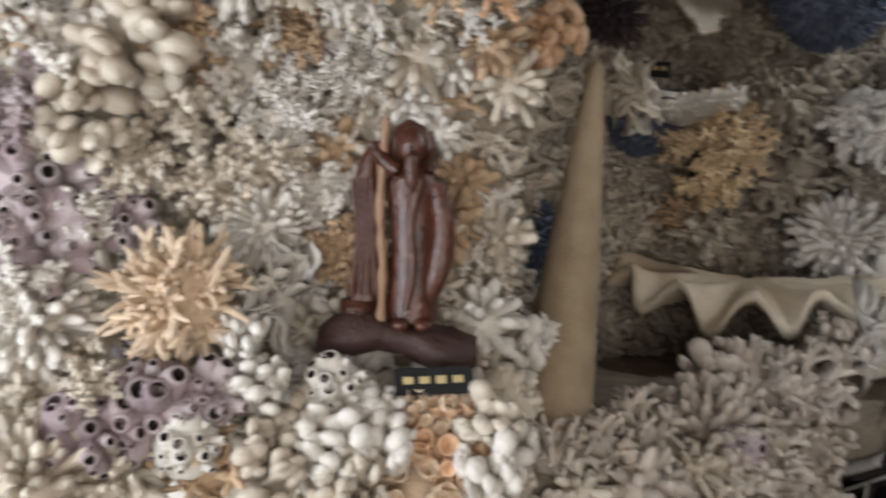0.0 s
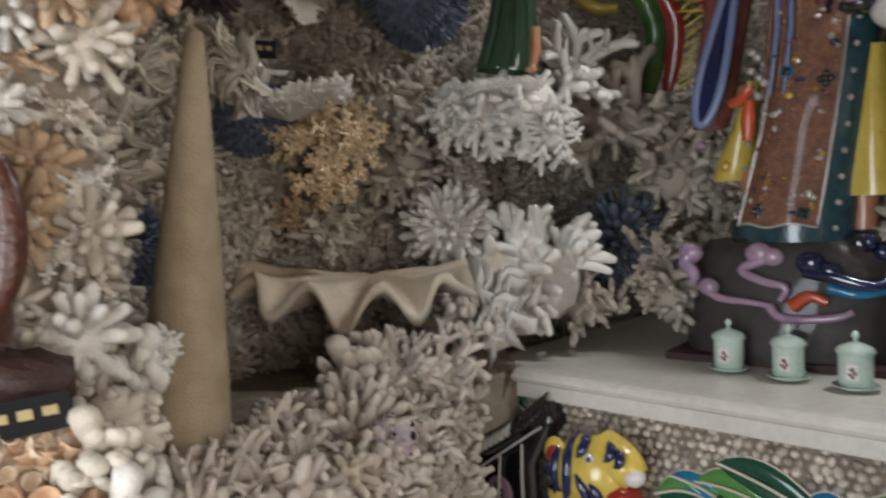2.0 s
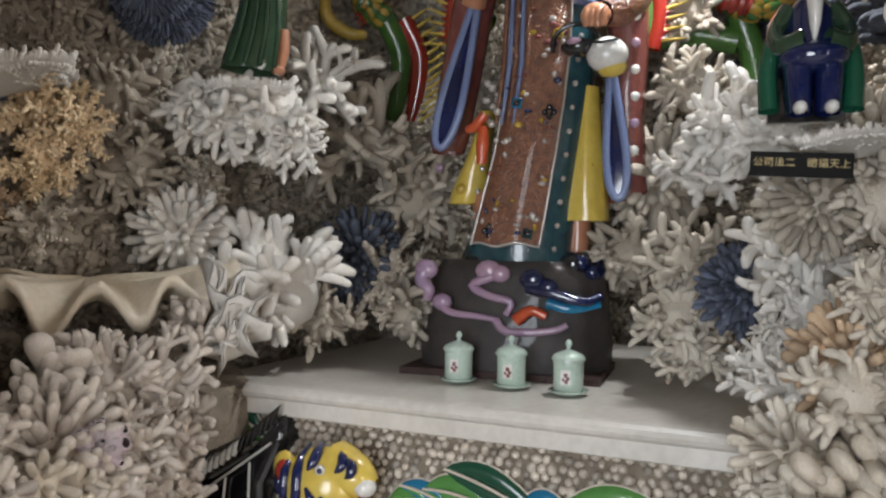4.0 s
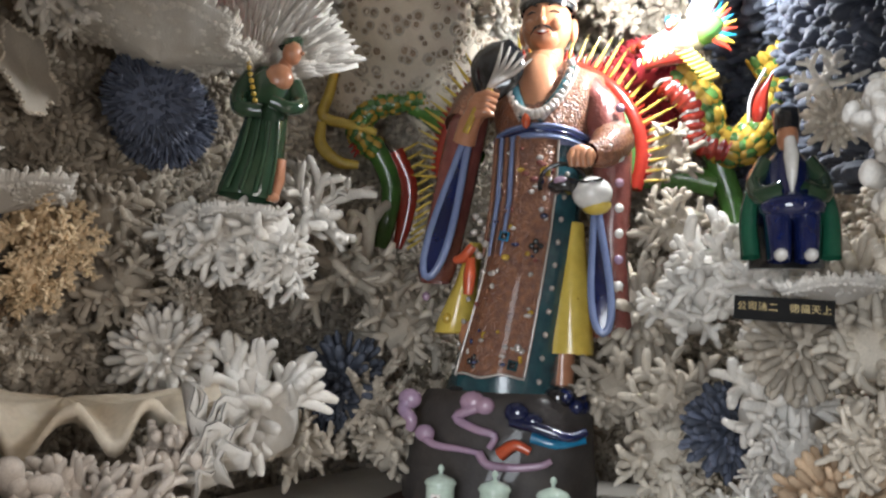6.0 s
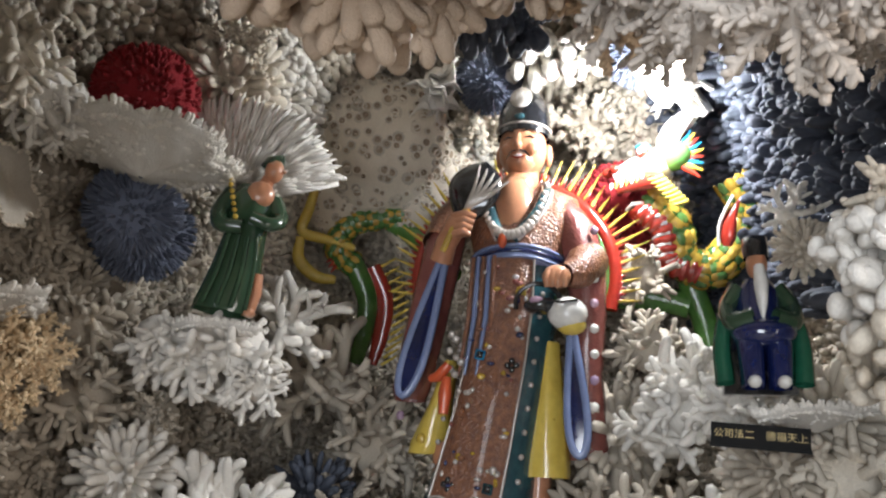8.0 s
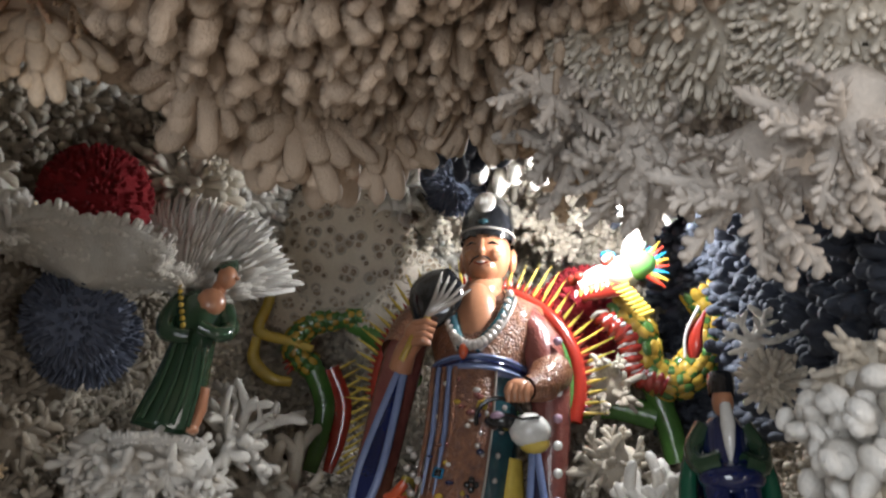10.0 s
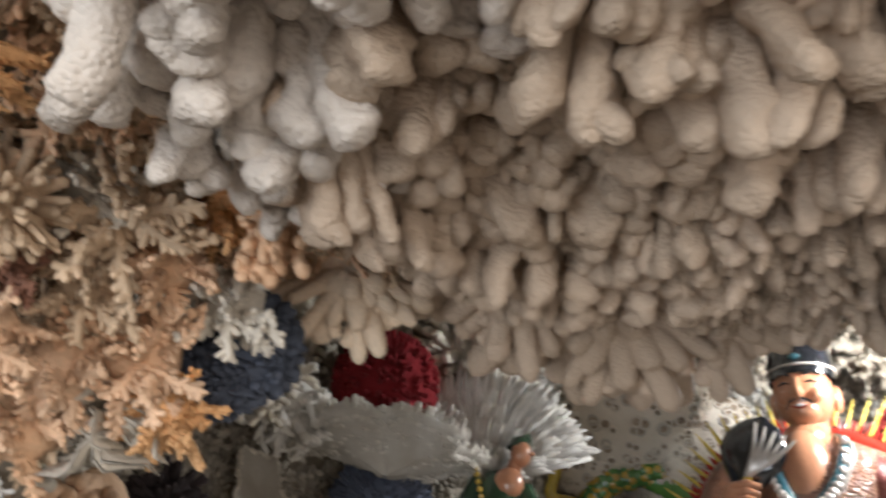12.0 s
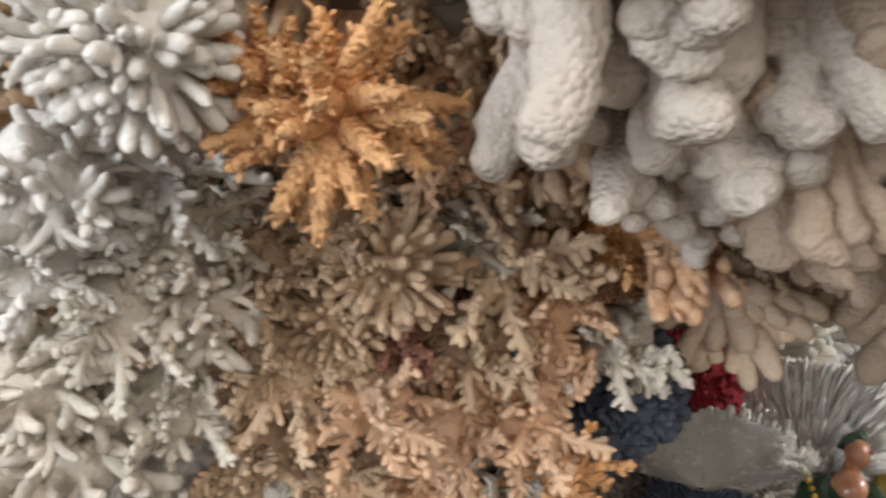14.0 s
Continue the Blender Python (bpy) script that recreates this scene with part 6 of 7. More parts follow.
# ---- tea cups on the shelf ----
def tea_cup(x, y):
    cup = empty("tea_cup", pose(x, y, SHELF_Z, 0, 0, -65), "lidded celadon porcelain offering cup with saucer", "cup", "offering cups on the shelf")
    part("saucer", Form().lathe([(0.002, 0.002), (0.024, 0.002), (0.034, 0.007), (0.0365, 0.010), (0.035, 0.011), (0.024, 0.006), (0.002, 0.005)], seg=24), CELADON, cup)
    part("bowl", Form().lathe([(0.002, 0.007), (0.024, 0.007), (0.027, 0.012), (0.0275, 0.06), (0.028, 0.064), (0.026, 0.064), (0.0255, 0.06), (0.002, 0.012)], seg=24), CELADON, cup)
    part("lid", Form().lathe([(0.0305, 0.064), (0.031, 0.067), (0.026, 0.074), (0.012, 0.080), (0.004, 0.082), (0.0035, 0.087), (0.0065, 0.091), (0.005, 0.097), (0.001, 0.100)], seg=24), CELADON, cup)
    g = Form()
    g.box((0, -0.0276, 0.036), (0.018, 0.002, 0.026))
    part("painted_panel", g, WHITEG, cup, "pale painted panel", smooth=False)
    g = Form()
    for dx, dz, r in ((0, 0.004, 0.004), (0.004, -0.002, 0.0035), (-0.004, -0.004, 0.003), (0.001, -0.008, 0.0035)):
        g.ball((dx, -0.0287, 0.036 + dz), (r, 0.0008, r), nu=8, nv=4)
    part("painted_flower", g, ROBE_RED, cup)
    return cup


tea_cup(1.189, 1.24)
tea_cup(1.217, 1.132)
tea_cup(1.243, 1.022)


# ---- carved wooden figure on a root base ----
def wooden_figure():
    at = stand(-0.005, 0.985, (-0.02, -1)) @ Matrix.Translation((0, 0, 0.045))
    g = Form()
    # gowned figure
    ovals(g, [(0.012, 0, 1.262, 0.030, 0.026), (0.012, 0, 1.275, 0.031, 0.026), (0.013, 0, 1.34, 0.028, 0.025), (0.012, 0, 1.39, 0.030, 0.025), (0.010, 0, 1.425, 0.033, 0.024), (0.008, 0, 1.445, 0.020, 0.018), (0.007, -0.004, 1.452, 0.012, 0.012)], 0, 18, 0.035, 5)
    g.ball((0.010, -0.012, 1.468), (0.018, 0.020, 0.024), 0, nu=12, nv=8)
    g.ball((0.010, -0.030, 1.464), (0.004, 0.006, 0.005), 0, nu=7, nv=5)
    ovals(g, [(0.008, 0.0, 1.472, 0.021, 0.020), (0.006, 0.002, 1.490, 0.020, 0.020), (0.005, 0.003, 1.499, 0.004, 0.004)], 0, 14)
    g.tube(spline([(0.038, -0.004, 1.425), (0.048, -0.01, 1.38), (0.044, -0.014, 1.33), (0.032, -0.012, 1.29)], 4), [0.012, 0.013, 0.014, 0.014, 0.014, 0.014, 0.015, 0.015, 0.015, 0.014, 0.013, 0.011, 0.008], 10, 0)
    for sgn in (1, -1):
        g.tube(spline([(0.010 + sgn * 0.016, -0.004, 1.485), (0.010 + sgn * 0.021, -0.004, 1.462), (0.010 + sgn * 0.018, -0.012, 1.438)], 3), 0.008, 8, 0)
    g.tube([(0.010, -0.030, 1.456), (0.011, -0.033, 1.44), (0.011, -0.030, 1.415)], [0.008, 0.009, 0.002], 8, 0)
    g.tube(spline([(0.020, -0.022, 1.43), (0.010, -0.028, 1.38), (0.014, -0.028, 1.33), (0.006, -0.026, 1.28)], 4), np.linspace(0.007, 0.005, 13), 7, 0)
    for x in (0.0, 0.026):
        g.ball((x, -0.026, 1.262), (0.011, 0.016, 0.008), 0, nu=8, nv=5)
    # companion piece with draped sleeve on a drum
    ovals(g, [(-0.052, 0, 1.258, 0.024, 0.022), (-0.052, 0, 1.285, 0.023, 0.021), (-0.052, 0, 1.287, 0.016, 0.016)], 0, 16)
    ovals(g, [(-0.046, 0, 1.286, 0.020, 0.018), (-0.045, 0, 1.31, 0.019, 0.017), (-0.042, 0, 1.37, 0.014, 0.015), (-0.046, 0, 1.42, 0.016, 0.015), (-0.040, 0, 1.45, 0.013, 0.013), (-0.034, 0, 1.47, 0.008, 0.009)], 0, 14, 0.12, 5)
    for i in range(4):
        g.tube(spline([(-0.058 + 0.007 * i, -0.015, 1.43), (-0.052 + 0.006 * i, -0.018, 1.36), (-0.058 + 0.009 * i, -0.020, 1.295)], 4), 0.0028, 6, 0)
    g.tube(spline([(-0.035, -0.010, 1.468), (-0.02, -0.02, 1.45), (-0.005, -0.025, 1.44)], 3), 0.009, 9, 0)
    # staff between them
    g.tube(spline([(-0.024, -0.018, 1.256), (-0.022, -0.02, 1.33), (-0.026, -0.018, 1.40), (-0.020, -0.016, 1.50)], 5), 0.0055 * (1 + 0.25 * np.sin(np.arange(16) * 2.1)), 8, 1)
    thing("wooden_figure", g, [WOOD, STAFF], at, "polished red-brown carved wooden figure with a staff", "statue")
    g = Form()
    rng = np.random.default_rng(4)
    rings = []
    for k in np.linspace(0, 1, 14):
        r = (0.026 + 0.006 * math.sin(9 * k)) * (math.sin(math.pi * (0.06 + 0.88 * k)) ** 0.35)
        c = np.array([-0.10 + 0.19 * k, 0.0, 1.236 + 0.012 * math.sin(5 * k)])
        rings.append([c + np.array([0, 1.5 * r * math.cos(a), r * math.sin(a)]) * (1 + 0.38 * (rng.random() - 0.5)) for a in np.arange(16) * 2 * np.pi / 16])
    g.rings(rings)
    thing("root_base", g, DARKWOOD, at, "dark gnarled root base under the wooden figure", "base")


wooden_figure()


# ---- green glazed figurine ----
def green_figurine():
    at = stand(0.872, 1.450, (-0.62, -0.78)) @ pose(0.0, 0, 1.645, 0, 6, 0) @ Matrix.Scale(1.06, 4) @ Matrix.Translation((0, 0, -1.645))
    g = Form()
    z0 = 1.645
    ovals(g, [(-0.018, 0, z0, 0.050, 0.038), (-0.016, 0, z0 + 0.01, 0.051, 0.038), (-0.008, 0, z0 + 0.08, 0.043, 0.034), (-0.006, 0, z0 + 0.14, 0.036, 0.03), (-0.010, 0, z0 + 0.175, 0.040, 0.03), (-0.010, 0, z0 + 0.215, 0.043, 0.03), (-0.006, 0, z0 + 0.235, 0.035, 0.026), (0.0, 0, z0 + 0.245, 0.018, 0.016)], 0, 24, 0.06, 7)
    g.ball((0.004, -0.018, z0 + 0.222), (0.026, 0.018, 0.026), 1, nu=12, nv=7)
    g.tube([(0.004, 0, z0 + 0.235), (0.012, -0.005, z0 + 0.262)], [0.014, 0.012], 10, 1)
    g.ball((0.018, -0.010, z0 + 0.275), (0.018, 0.020, 0.023), 1, nu=12, nv=8)
    g.ball((0.036, -0.018, z0 + 0.275), (0.005, 0.005, 0.004), 1, nu=7, nv=4)
    ovals(g, [(0.012, -0.004, z0 + 0.284, 0.022, 0.022), (0.016, -0.004, z0 + 0.300, 0.018, 0.018), (0.026, -0.004, z0 + 0.312, 0.003, 0.003)], 0, 12)
    g.tube(spline([(-0.045, 0, z0 + 0.22), (-0.058, -0.012, z0 + 0.18), (-0.048, -0.03, z0 + 0.15), (-0.01, -0.038, z0 + 0.150)], 4), np.linspace(0.018, 0.014, 13), 10, 0)
    g.tube(spline([(0.030, 0, z0 + 0.22), (0.048, -0.012, z0 + 0.185), (0.035, -0.034, z0 + 0.165), (0.0, -0.04, z0 + 0.170)], 4), np.linspace(0.017, 0.012, 13), 10, 0)
    g.tube([(0.030, -0.012, z0 + 0.0), (0.034, -0.012, z0 + 0.04), (0.030, -0.008, z0 + 0.075)], [0.010, 0.013, 0.013], 9, 1)
    g.ball((0.034, -0.022, z0 + 0.004), (0.011, 0.02, 0.008), 1, nu=8, nv=5)
    for i in range(9):
        g.ball((-0.052 + 0.004 * i, -0.036 + 0.001 * i, z0 + 0.235 - 0.011 * i), 0.005, 2, nu=7, nv=4)
    for i in range(4):
        g.tube(spline([(-0.03 + 0.016 * i, -0.034, z0 + 0.135), (-0.034 + 0.02 * i, -0.038, z0 + 0.07), (-0.045 + 0.024 * i, -0.042, z0 + 0.005)], 4), 0.0045, 6, 0)
    thing("green_figurine", g, [GREEN_G, SKIN, GOLDEN], at, "glossy green glazed figurine standing on table coral", "statue")


green_figurine()


def seated_figurine():
    at = stand(1.066, 0.555, (-0.88, -0.47)) @ Matrix.Translation((0, 0, 1.493)) @ Matrix.Diagonal((0.70, 0.9, 0.88, 1)) @ Matrix.Translation((0, 0, -1.493))
    g = Form()
    z0 = 1.495
    g.box((0.0, 0.035, z0 + 0.055), (0.125, 0.04, 0.11), 3)
    for s in (-1, 1):
        ovals(g, [(s * 0.022, -0.03, z0 + 0.002, 0.020, 0.024), (s * 0.024, -0.03, z0 + 0.06, 0.024, 0.026), (s * 0.024, -0.01, z0 + 0.078, 0.026, 0.03)], 4, 14, 0.08, 5)
        g.ball((s * 0.024, -0.052, z0 + 0.008), (0.012, 0.018, 0.009), 2, nu=8, nv=5)
        g.tube(spline([(s * 0.035, 0.005, z0 + 0.15), (s * 0.056, -0.005, z0 + 0.12), (s * 0.05, -0.03, z0 + 0.095), (s * 0.018, -0.045, z0 + 0.10)], 4), np.linspace(0.017, 0.014, 13), 10, 0)
        g.tube(spline([(s * 0.052, 0.0, z0 + 0.13), (s * 0.068, -0.005, z0 + 0.07), (s * 0.066, -0.01, z0 + 0.01)], 4), np.linspace(0.014, 0.018, 9), 9, 1)
    ovals(g, [(0, -0.005, z0 + 0.06, 0.05, 0.045), (0, -0.008, z0 + 0.08, 0.05, 0.042), (0, 0, z0 + 0.11, 0.040, 0.03), (0, 0.004, z0 + 0.145, 0.040, 0.028), (0, 0.004, z0 + 0.165, 0.022, 0.02)], 4, 20, 0.04, 7)
    g.ball((0, -0.03, z0 + 0.078), (0.056, 0.034, 0.022), 4, nu=16, nv=8)
    g.ball((0, -0.008, z0 + 0.186), (0.019, 0.021, 0.024), 5, nu=12, nv=8)
    g.tube([(0, -0.026, z0 + 0.178), (0, -0.034, z0 + 0.15), (0, -0.036, z0 + 0.12), (0, -0.034, z0 + 0.10)], [0.010, 0.013, 0.009, 0.003], 9, 2)
    ovals(g, [(0, -0.004, z0 + 0.196, 0.022, 0.023), (0, -0.002, z0 + 0.212, 0.024, 0.024), (0, 0, z0 + 0.228, 0.023, 0.022), (0, 0, z0 + 0.230, 0.004, 0.004)], 3, 16)
    thing("seated_figurine", g, [GREEN_G, DEEP_G, WHITEG, BLACKG, NAVY, SKIN], at, "glazed seated figurine in navy and green with white beard", "statue")


seated_figurine()


# ---- dragons ----
def frill(g, pts, out, length, width, mat, n=14, start=0.0):
    """Spines along a line."""
    line = spline(pts, 8)
    for i in range(n):
        p = line[int((len(line) - 1) * (start + (1 - start) * i / max(1, n - 1)))]
        o = unit(out if not callable(out) else out(p))
        g.tube([p, p + o * length * 0.5, p + o * length * 0.9, p + o * length], [width, width * 0.85, width * 0.4, width * 0.05], 6, mat, flat=0.6)


def scales(g, pts, rad, n, mats, seed, side):
    """Overlapping round scales along the upper side of a body."""
    line = spline(pts, 10)
    d = np.gradient(line, axis=0)
    rng = np.random.default_rng(seed)
    for i in range(n):
        j = int((len(line) - 1) * i / n)
        w = unit(d[j])
        u = unit(np.cross(w, side))
        v = np.cross(w, u)
        for k, a in enumerate(np.linspace(-1.5, 1.5, 7)):
            o = unit(u * math.sin(a) + v * math.cos(a) * (1 if v @ np.asarray(side) > 0 else -1))
            q = np.stack([w, np.cross(o, w), o + w * 0.3], 1)
            g.ball(line[j] + o * rad * 0.97 + w * (0.35 * rad if i % 2 else 0), (rad * 0.42, rad * 0.30, rad * 0.10), mats[(i // 2 + abs(k - 3)) % len(mats)], nu=8, nv=4, rot=q)


BACK = np.array([-0.80, -0.55, -0.2])


def dragon_tail():
    g = Form()
    body = [(1.50, 1.60, 2.06), (1.443, 1.665, 2.046), (1.390, 1.725, 2.020), (1.380, 1.760, 1.955), (1.425, 1.735, 1.915), (1.468, 1.720, 1.830), (1.478, 1.735, 1.74), (1.474, 1.755, 1.66)]
    line = spline(body, 5)
    g.tube(line, 0.034 * (1 - 0.4 * np.linspace(0, 1, len(line)) ** 3), 12, 0)
    scales(g, body[:5], 0.034, 18, [0, 4], 1, BACK)
    red = [np.array(p) + (0.03, -0.035, 0.0) for p in body[4:]]
    line = spline(red, 5)
    g.tube(line, 0.026 * (1 - 0.5 * np.linspace(0, 1, len(line)) ** 3), 9, 1, flat=0.5)
    frill(g, [p + (0.015, -0.02, 0.0) for p in red], (0.3, -0.45, 0.35), 0.05, 0.006, 2, 13)
    fan_c = np.array([1.40, 1.735, 1.955])
    for a in np.linspace(2.3, 4.0, 10):
        o = np.array([math.cos(a) * 0.55, -math.cos(a) * 0.45, math.sin(a)])
        g.tube([fan_c, fan_c + o * 0.05, fan_c + o * 0.09], [0.012, 0.010, 0.003], 6, 1, flat=0.5)
    for pts, r in (([(1.275, 1.74, 2.115), (1.282, 1.772, 2.043), (1.285, 1.795, 1.985), (1.338, 1.758, 1.970), (1.399, 1.712, 1.955)], 0.014), ([(1.285, 1.80, 1.97), (1.295, 1.81, 1.913), (1.339, 1.79, 1.874), (1.384, 1.76, 1.87)], 0.016)):
        line = spline(pts, 5)
        g.tube(line, r * (0.6 + 0.5 * np.sin(np.linspace(0.3, 2.9, len(line)))), 10, 2)
    for p, o in (((1.37, 1.70, 2.06), (-0.3, -0.2, 0.9)), ((1.42, 1.67, 2.03), (-0.4, -0.1, 0.8)), ((1.45, 1.63, 2.08), (-0.2, -0.2, 0.9))):
        g.tube([p, np.array(p) + unit(o) * 0.03, np.array(p) + unit(o) * 0.055], [0.009, 0.006, 0.001], 7, 3)
    thing("dragon_tail", g, [LEAF_G, REDG, YELLOW, WHITEG, GOLDEN], None, "glazed green dragon tail with red and yellow fins", "dragon")


def dragon():
    g = Form()
    st = stand(1.40, 1.22, (-0.9, -0.43))

    def loc(x, y, z):
        return np.array(st @ Vector((x, y, z)))

    # arch of the body behind the figure's shoulders, with its crest of spines
    arch = [(-0.215 * math.cos(a) + 0.005, 0.13, 1.84 + 0.21 * math.sin(a)) for a in np.linspace(-0.25, math.pi + 0.35, 15)]
    pts = [loc(*p) for p in arch]
    g.tube(spline(pts, 3), 0.026, 12, 0)
    g.tube(spline([loc(-0.235 * math.cos(a) + 0.005, 0.115, 1.84 + 0.23 * math.sin(a)) for a in np.linspace(-0.25, math.pi + 0.35, 15)], 3), 0.017, 10, 1)
    for m, grow, ln, n, w in ((1, 1.13, 0.026, 64, 0.0065), (2, 1.17, 0.058, 40, 0.0055)):
        for a in np.linspace(-0.15, math.pi + 0.25, n):
            o = np.array([-math.cos(a), 0, math.sin(a)])
            p = np.array([0.005, 0.11, 1.84]) + o * (0.212 * grow)
            q = p + (o + (0.15 * math.sin(7 * a), -0.1, 0.25)) * ln * (0.8 + 0.4 * math.sin(5 * a) ** 2)
            g.tube([loc(*p), loc(*((p + q) / 2)), loc(*q)], [w, w * 0.8, w * 0.1], 6, m, flat=0.6)
    left = [loc(-0.16, 0.16, 1.86), np.array((1.50, 1.60, 2.0)), np.array((1.46, 1.66, 2.045))]
    g.tube(spline(left, 5), 0.03, 10, 0)
    frill(g, [p + (0, 0, 0.03) for p in left], (0, 0, 1), 0.03, 0.006, 1, 10)
    # neck and coils at the other side
    body = [(1.66, 1.00, 2.02), (1.70, 0.955, 1.97), (1.735, 0.955, 1.90), (1.775, 0.905, 1.875), (1.79, 0.85, 1.925), (1.77, 0.81, 2.01), (1.74, 0.82, 2.06)]
    line = spline(body, 6)
    g.tube(line, 0.044, 14, 0)
    scales(g, body, 0.044, 34, [0, 4, 4], 2, BACK)
    belly = [np.array(p) + (-0.028, 0.012, -0.012) for p in body[:4]]
    line = spline(belly, 12)
    g.tube(line, 0.030 * (1 + 0.12 * np.sign(np.sin(np.arange(len(line)) * 2.1))), 10, 1)
    for i in range(9):
        p = np.array(spline(belly, 10)[3 * i + 1])
        g.tube([p + (-0.02, 0.02, -0.006), p + (-0.032, 0.0, 0.0), p + (-0.02, -0.02, 0.004)], 0.005, 6, 3)
    low = [(1.77, 0.95, 1.90), (1.79, 0.955, 1.85), (1.815, 0.94, 1.775), (1.83, 0.93, 1.70)]
    g.tube(spline(low, 5), 0.03, 10, 0)
    g.tube(spline([(1.70, 1.14, 1.82), (1.756, 1.05, 1.823), (1.80, 0.965, 1.80)], 5), 0.032, 10, 0)
    frill(g, body[1:4], (-0.4, 0.5, -0.5), 0.03, 0.006, 2, 12)
    # red wing flame
    g.tube(spline([(1.70, 0.83, 1.90), (1.69, 0.82, 1.95), (1.685, 0.79, 2.0)], 4), [0.010, 0.018, 0.02, 0.02, 0.018, 0.014, 0.010, 0.006, 0.002], 8, 1, flat=0.5)
    g.tube(spline([(1.69, 0.845, 1.90), (1.678, 0.835, 1.95), (1.672, 0.80, 2.005)], 4), 0.004, 6, 3)
    # head, glazed white to paint in the lamp's glare on it
    head = np.array([1.60, 0.945, 2.085])
    jaw = np.array([1.565, 1.03, 2.06])
    g.ball(head, (0.045, 0.05, 0.036), 3, nu=14, nv=9)
    g.ball(head + (0.0, -0.04, 0.01), (0.036, 0.045, 0.034), 5, nu=12, nv=8)
    g.tube(spline([head, (head + jaw) / 2 + (-0.005, 0.0, 0.004), jaw], 4), np.linspace(0.032, 0.018, 9), 10, 3)
    g.tube(spline([head + (0, 0, -0.035), (head + jaw) / 2 + (0.0, 0, -0.032), jaw + (0, -0.005, -0.030)], 4), np.linspace(0.022, 0.010, 9), 9, 1)
    for s in (-0.012, 0.012):
        g.ball(jaw + (-0.006 + s * 0.4, 0.005 + s, 0.014), (0.015, 0.014, 0.013), 1, nu=9, nv=6)
    g.ball(head + (-0.035, 0.012, 0.020), (0.018, 0.018, 0.017), 1, nu=10, nv=6)
    g.ball(head + (-0.030, 0.016, 0.034), (0.020, 0.018, 0.010), 6, nu=10, nv=6)
    g.ball(head + (-0.049, 0.014, 0.018), (0.007, 0.007, 0.007), 3, nu=8, nv=5)
    for i in range(9):
        p = head + (jaw - head) * (i / 8) + (-0.014, 0, -0.020)
        g.tube([p, p + (-0.003, 0, -0.010), p + (-0.003, 0.002, -0.016)], [0.005, 0.004, 0.001], 6, 2 if i % 2 else 3)
    for i in range(10):
        a = -0.6 + 0.2 * i
        o = np.array([0.15, -0.75 * math.cos(a), math.sin(a)])
        g.tube([head + (0, -0.045, 0), head + (0, -0.045, 0) + o * 0.05, head + (0, -0.045, 0) + o * 0.085], [0.010, 0.008, 0.002], 6, (1, 4, 6)[i % 3])
    for i in range(8):
        p = head + (-0.01, -0.02 - 0.008 * i, -0.035 - 0.010 * i)
        g.tube([p, p + (-0.02, 0.012, -0.012), p + (-0.034, 0.02, -0.016)], [0.006, 0.005, 0.001], 6, 2)
    # pale horns and mane above the head, whitened for the same glare
    for i in range(5):
        o = unit((0.1 * i - 0.2, -0.8 + 0.2 * i, 0.8))
        g.tube(spline([head + (0, -0.02, 0.025), head + (0, -0.02, 0.025) + o * 0.05, head + (0.01, -0.03, 0.03) + o * 0.10], 3), [0.016, 0.018, 0.018, 0.015, 0.012, 0.008, 0.002], 8, 3)
    thing("dragon", g, [LEAF_G, REDG, YELLOW, WHITEG, GOLDEN, BRIGHT_G, SKY_B], None, "glazed green dragon with red belly and golden scales", "dragon")


dragon_tail()
dragon()


# ---- tiger relief with leaves on the pebbled panel ----
def panel_pose(s, z, out=0.0):
    m = Matrix((Vector(EDGE_D), Vector(-EDGE_N), Vector((0, 0, 1)))).transposed().to_4x4()
    m.translation = on_edge(s, PANEL + out, z)
    return m


def stripes(g, rows, n, mat, seed, lift=0.0025, w=0.0085):
    """Dark bands bent over a body given as ovals along x (x, z, half height, depth)."""
    xs = [r[0] for r in rows]
    for i in range(n):
        x = xs[0] + (xs[-1] - xs[0]) * (i + 0.5) / n
        zc, h, dep = (np.interp(x, xs, [r[k] for r in rows]) for k in (1, 2, 3))
        pts = [(x + 0.010 * math.sin(a * 1.5 + i), -(dep + lift) * math.sin(a), zc + (h + lift) * math.cos(a)) for a in np.linspace(0.25, 2.4, 9)]
        g.tube(pts, w * np.array([0.3, 0.8, 1, 1.1, 1, 0.9, 0.7, 0.5, 0.2]), 6, mat)


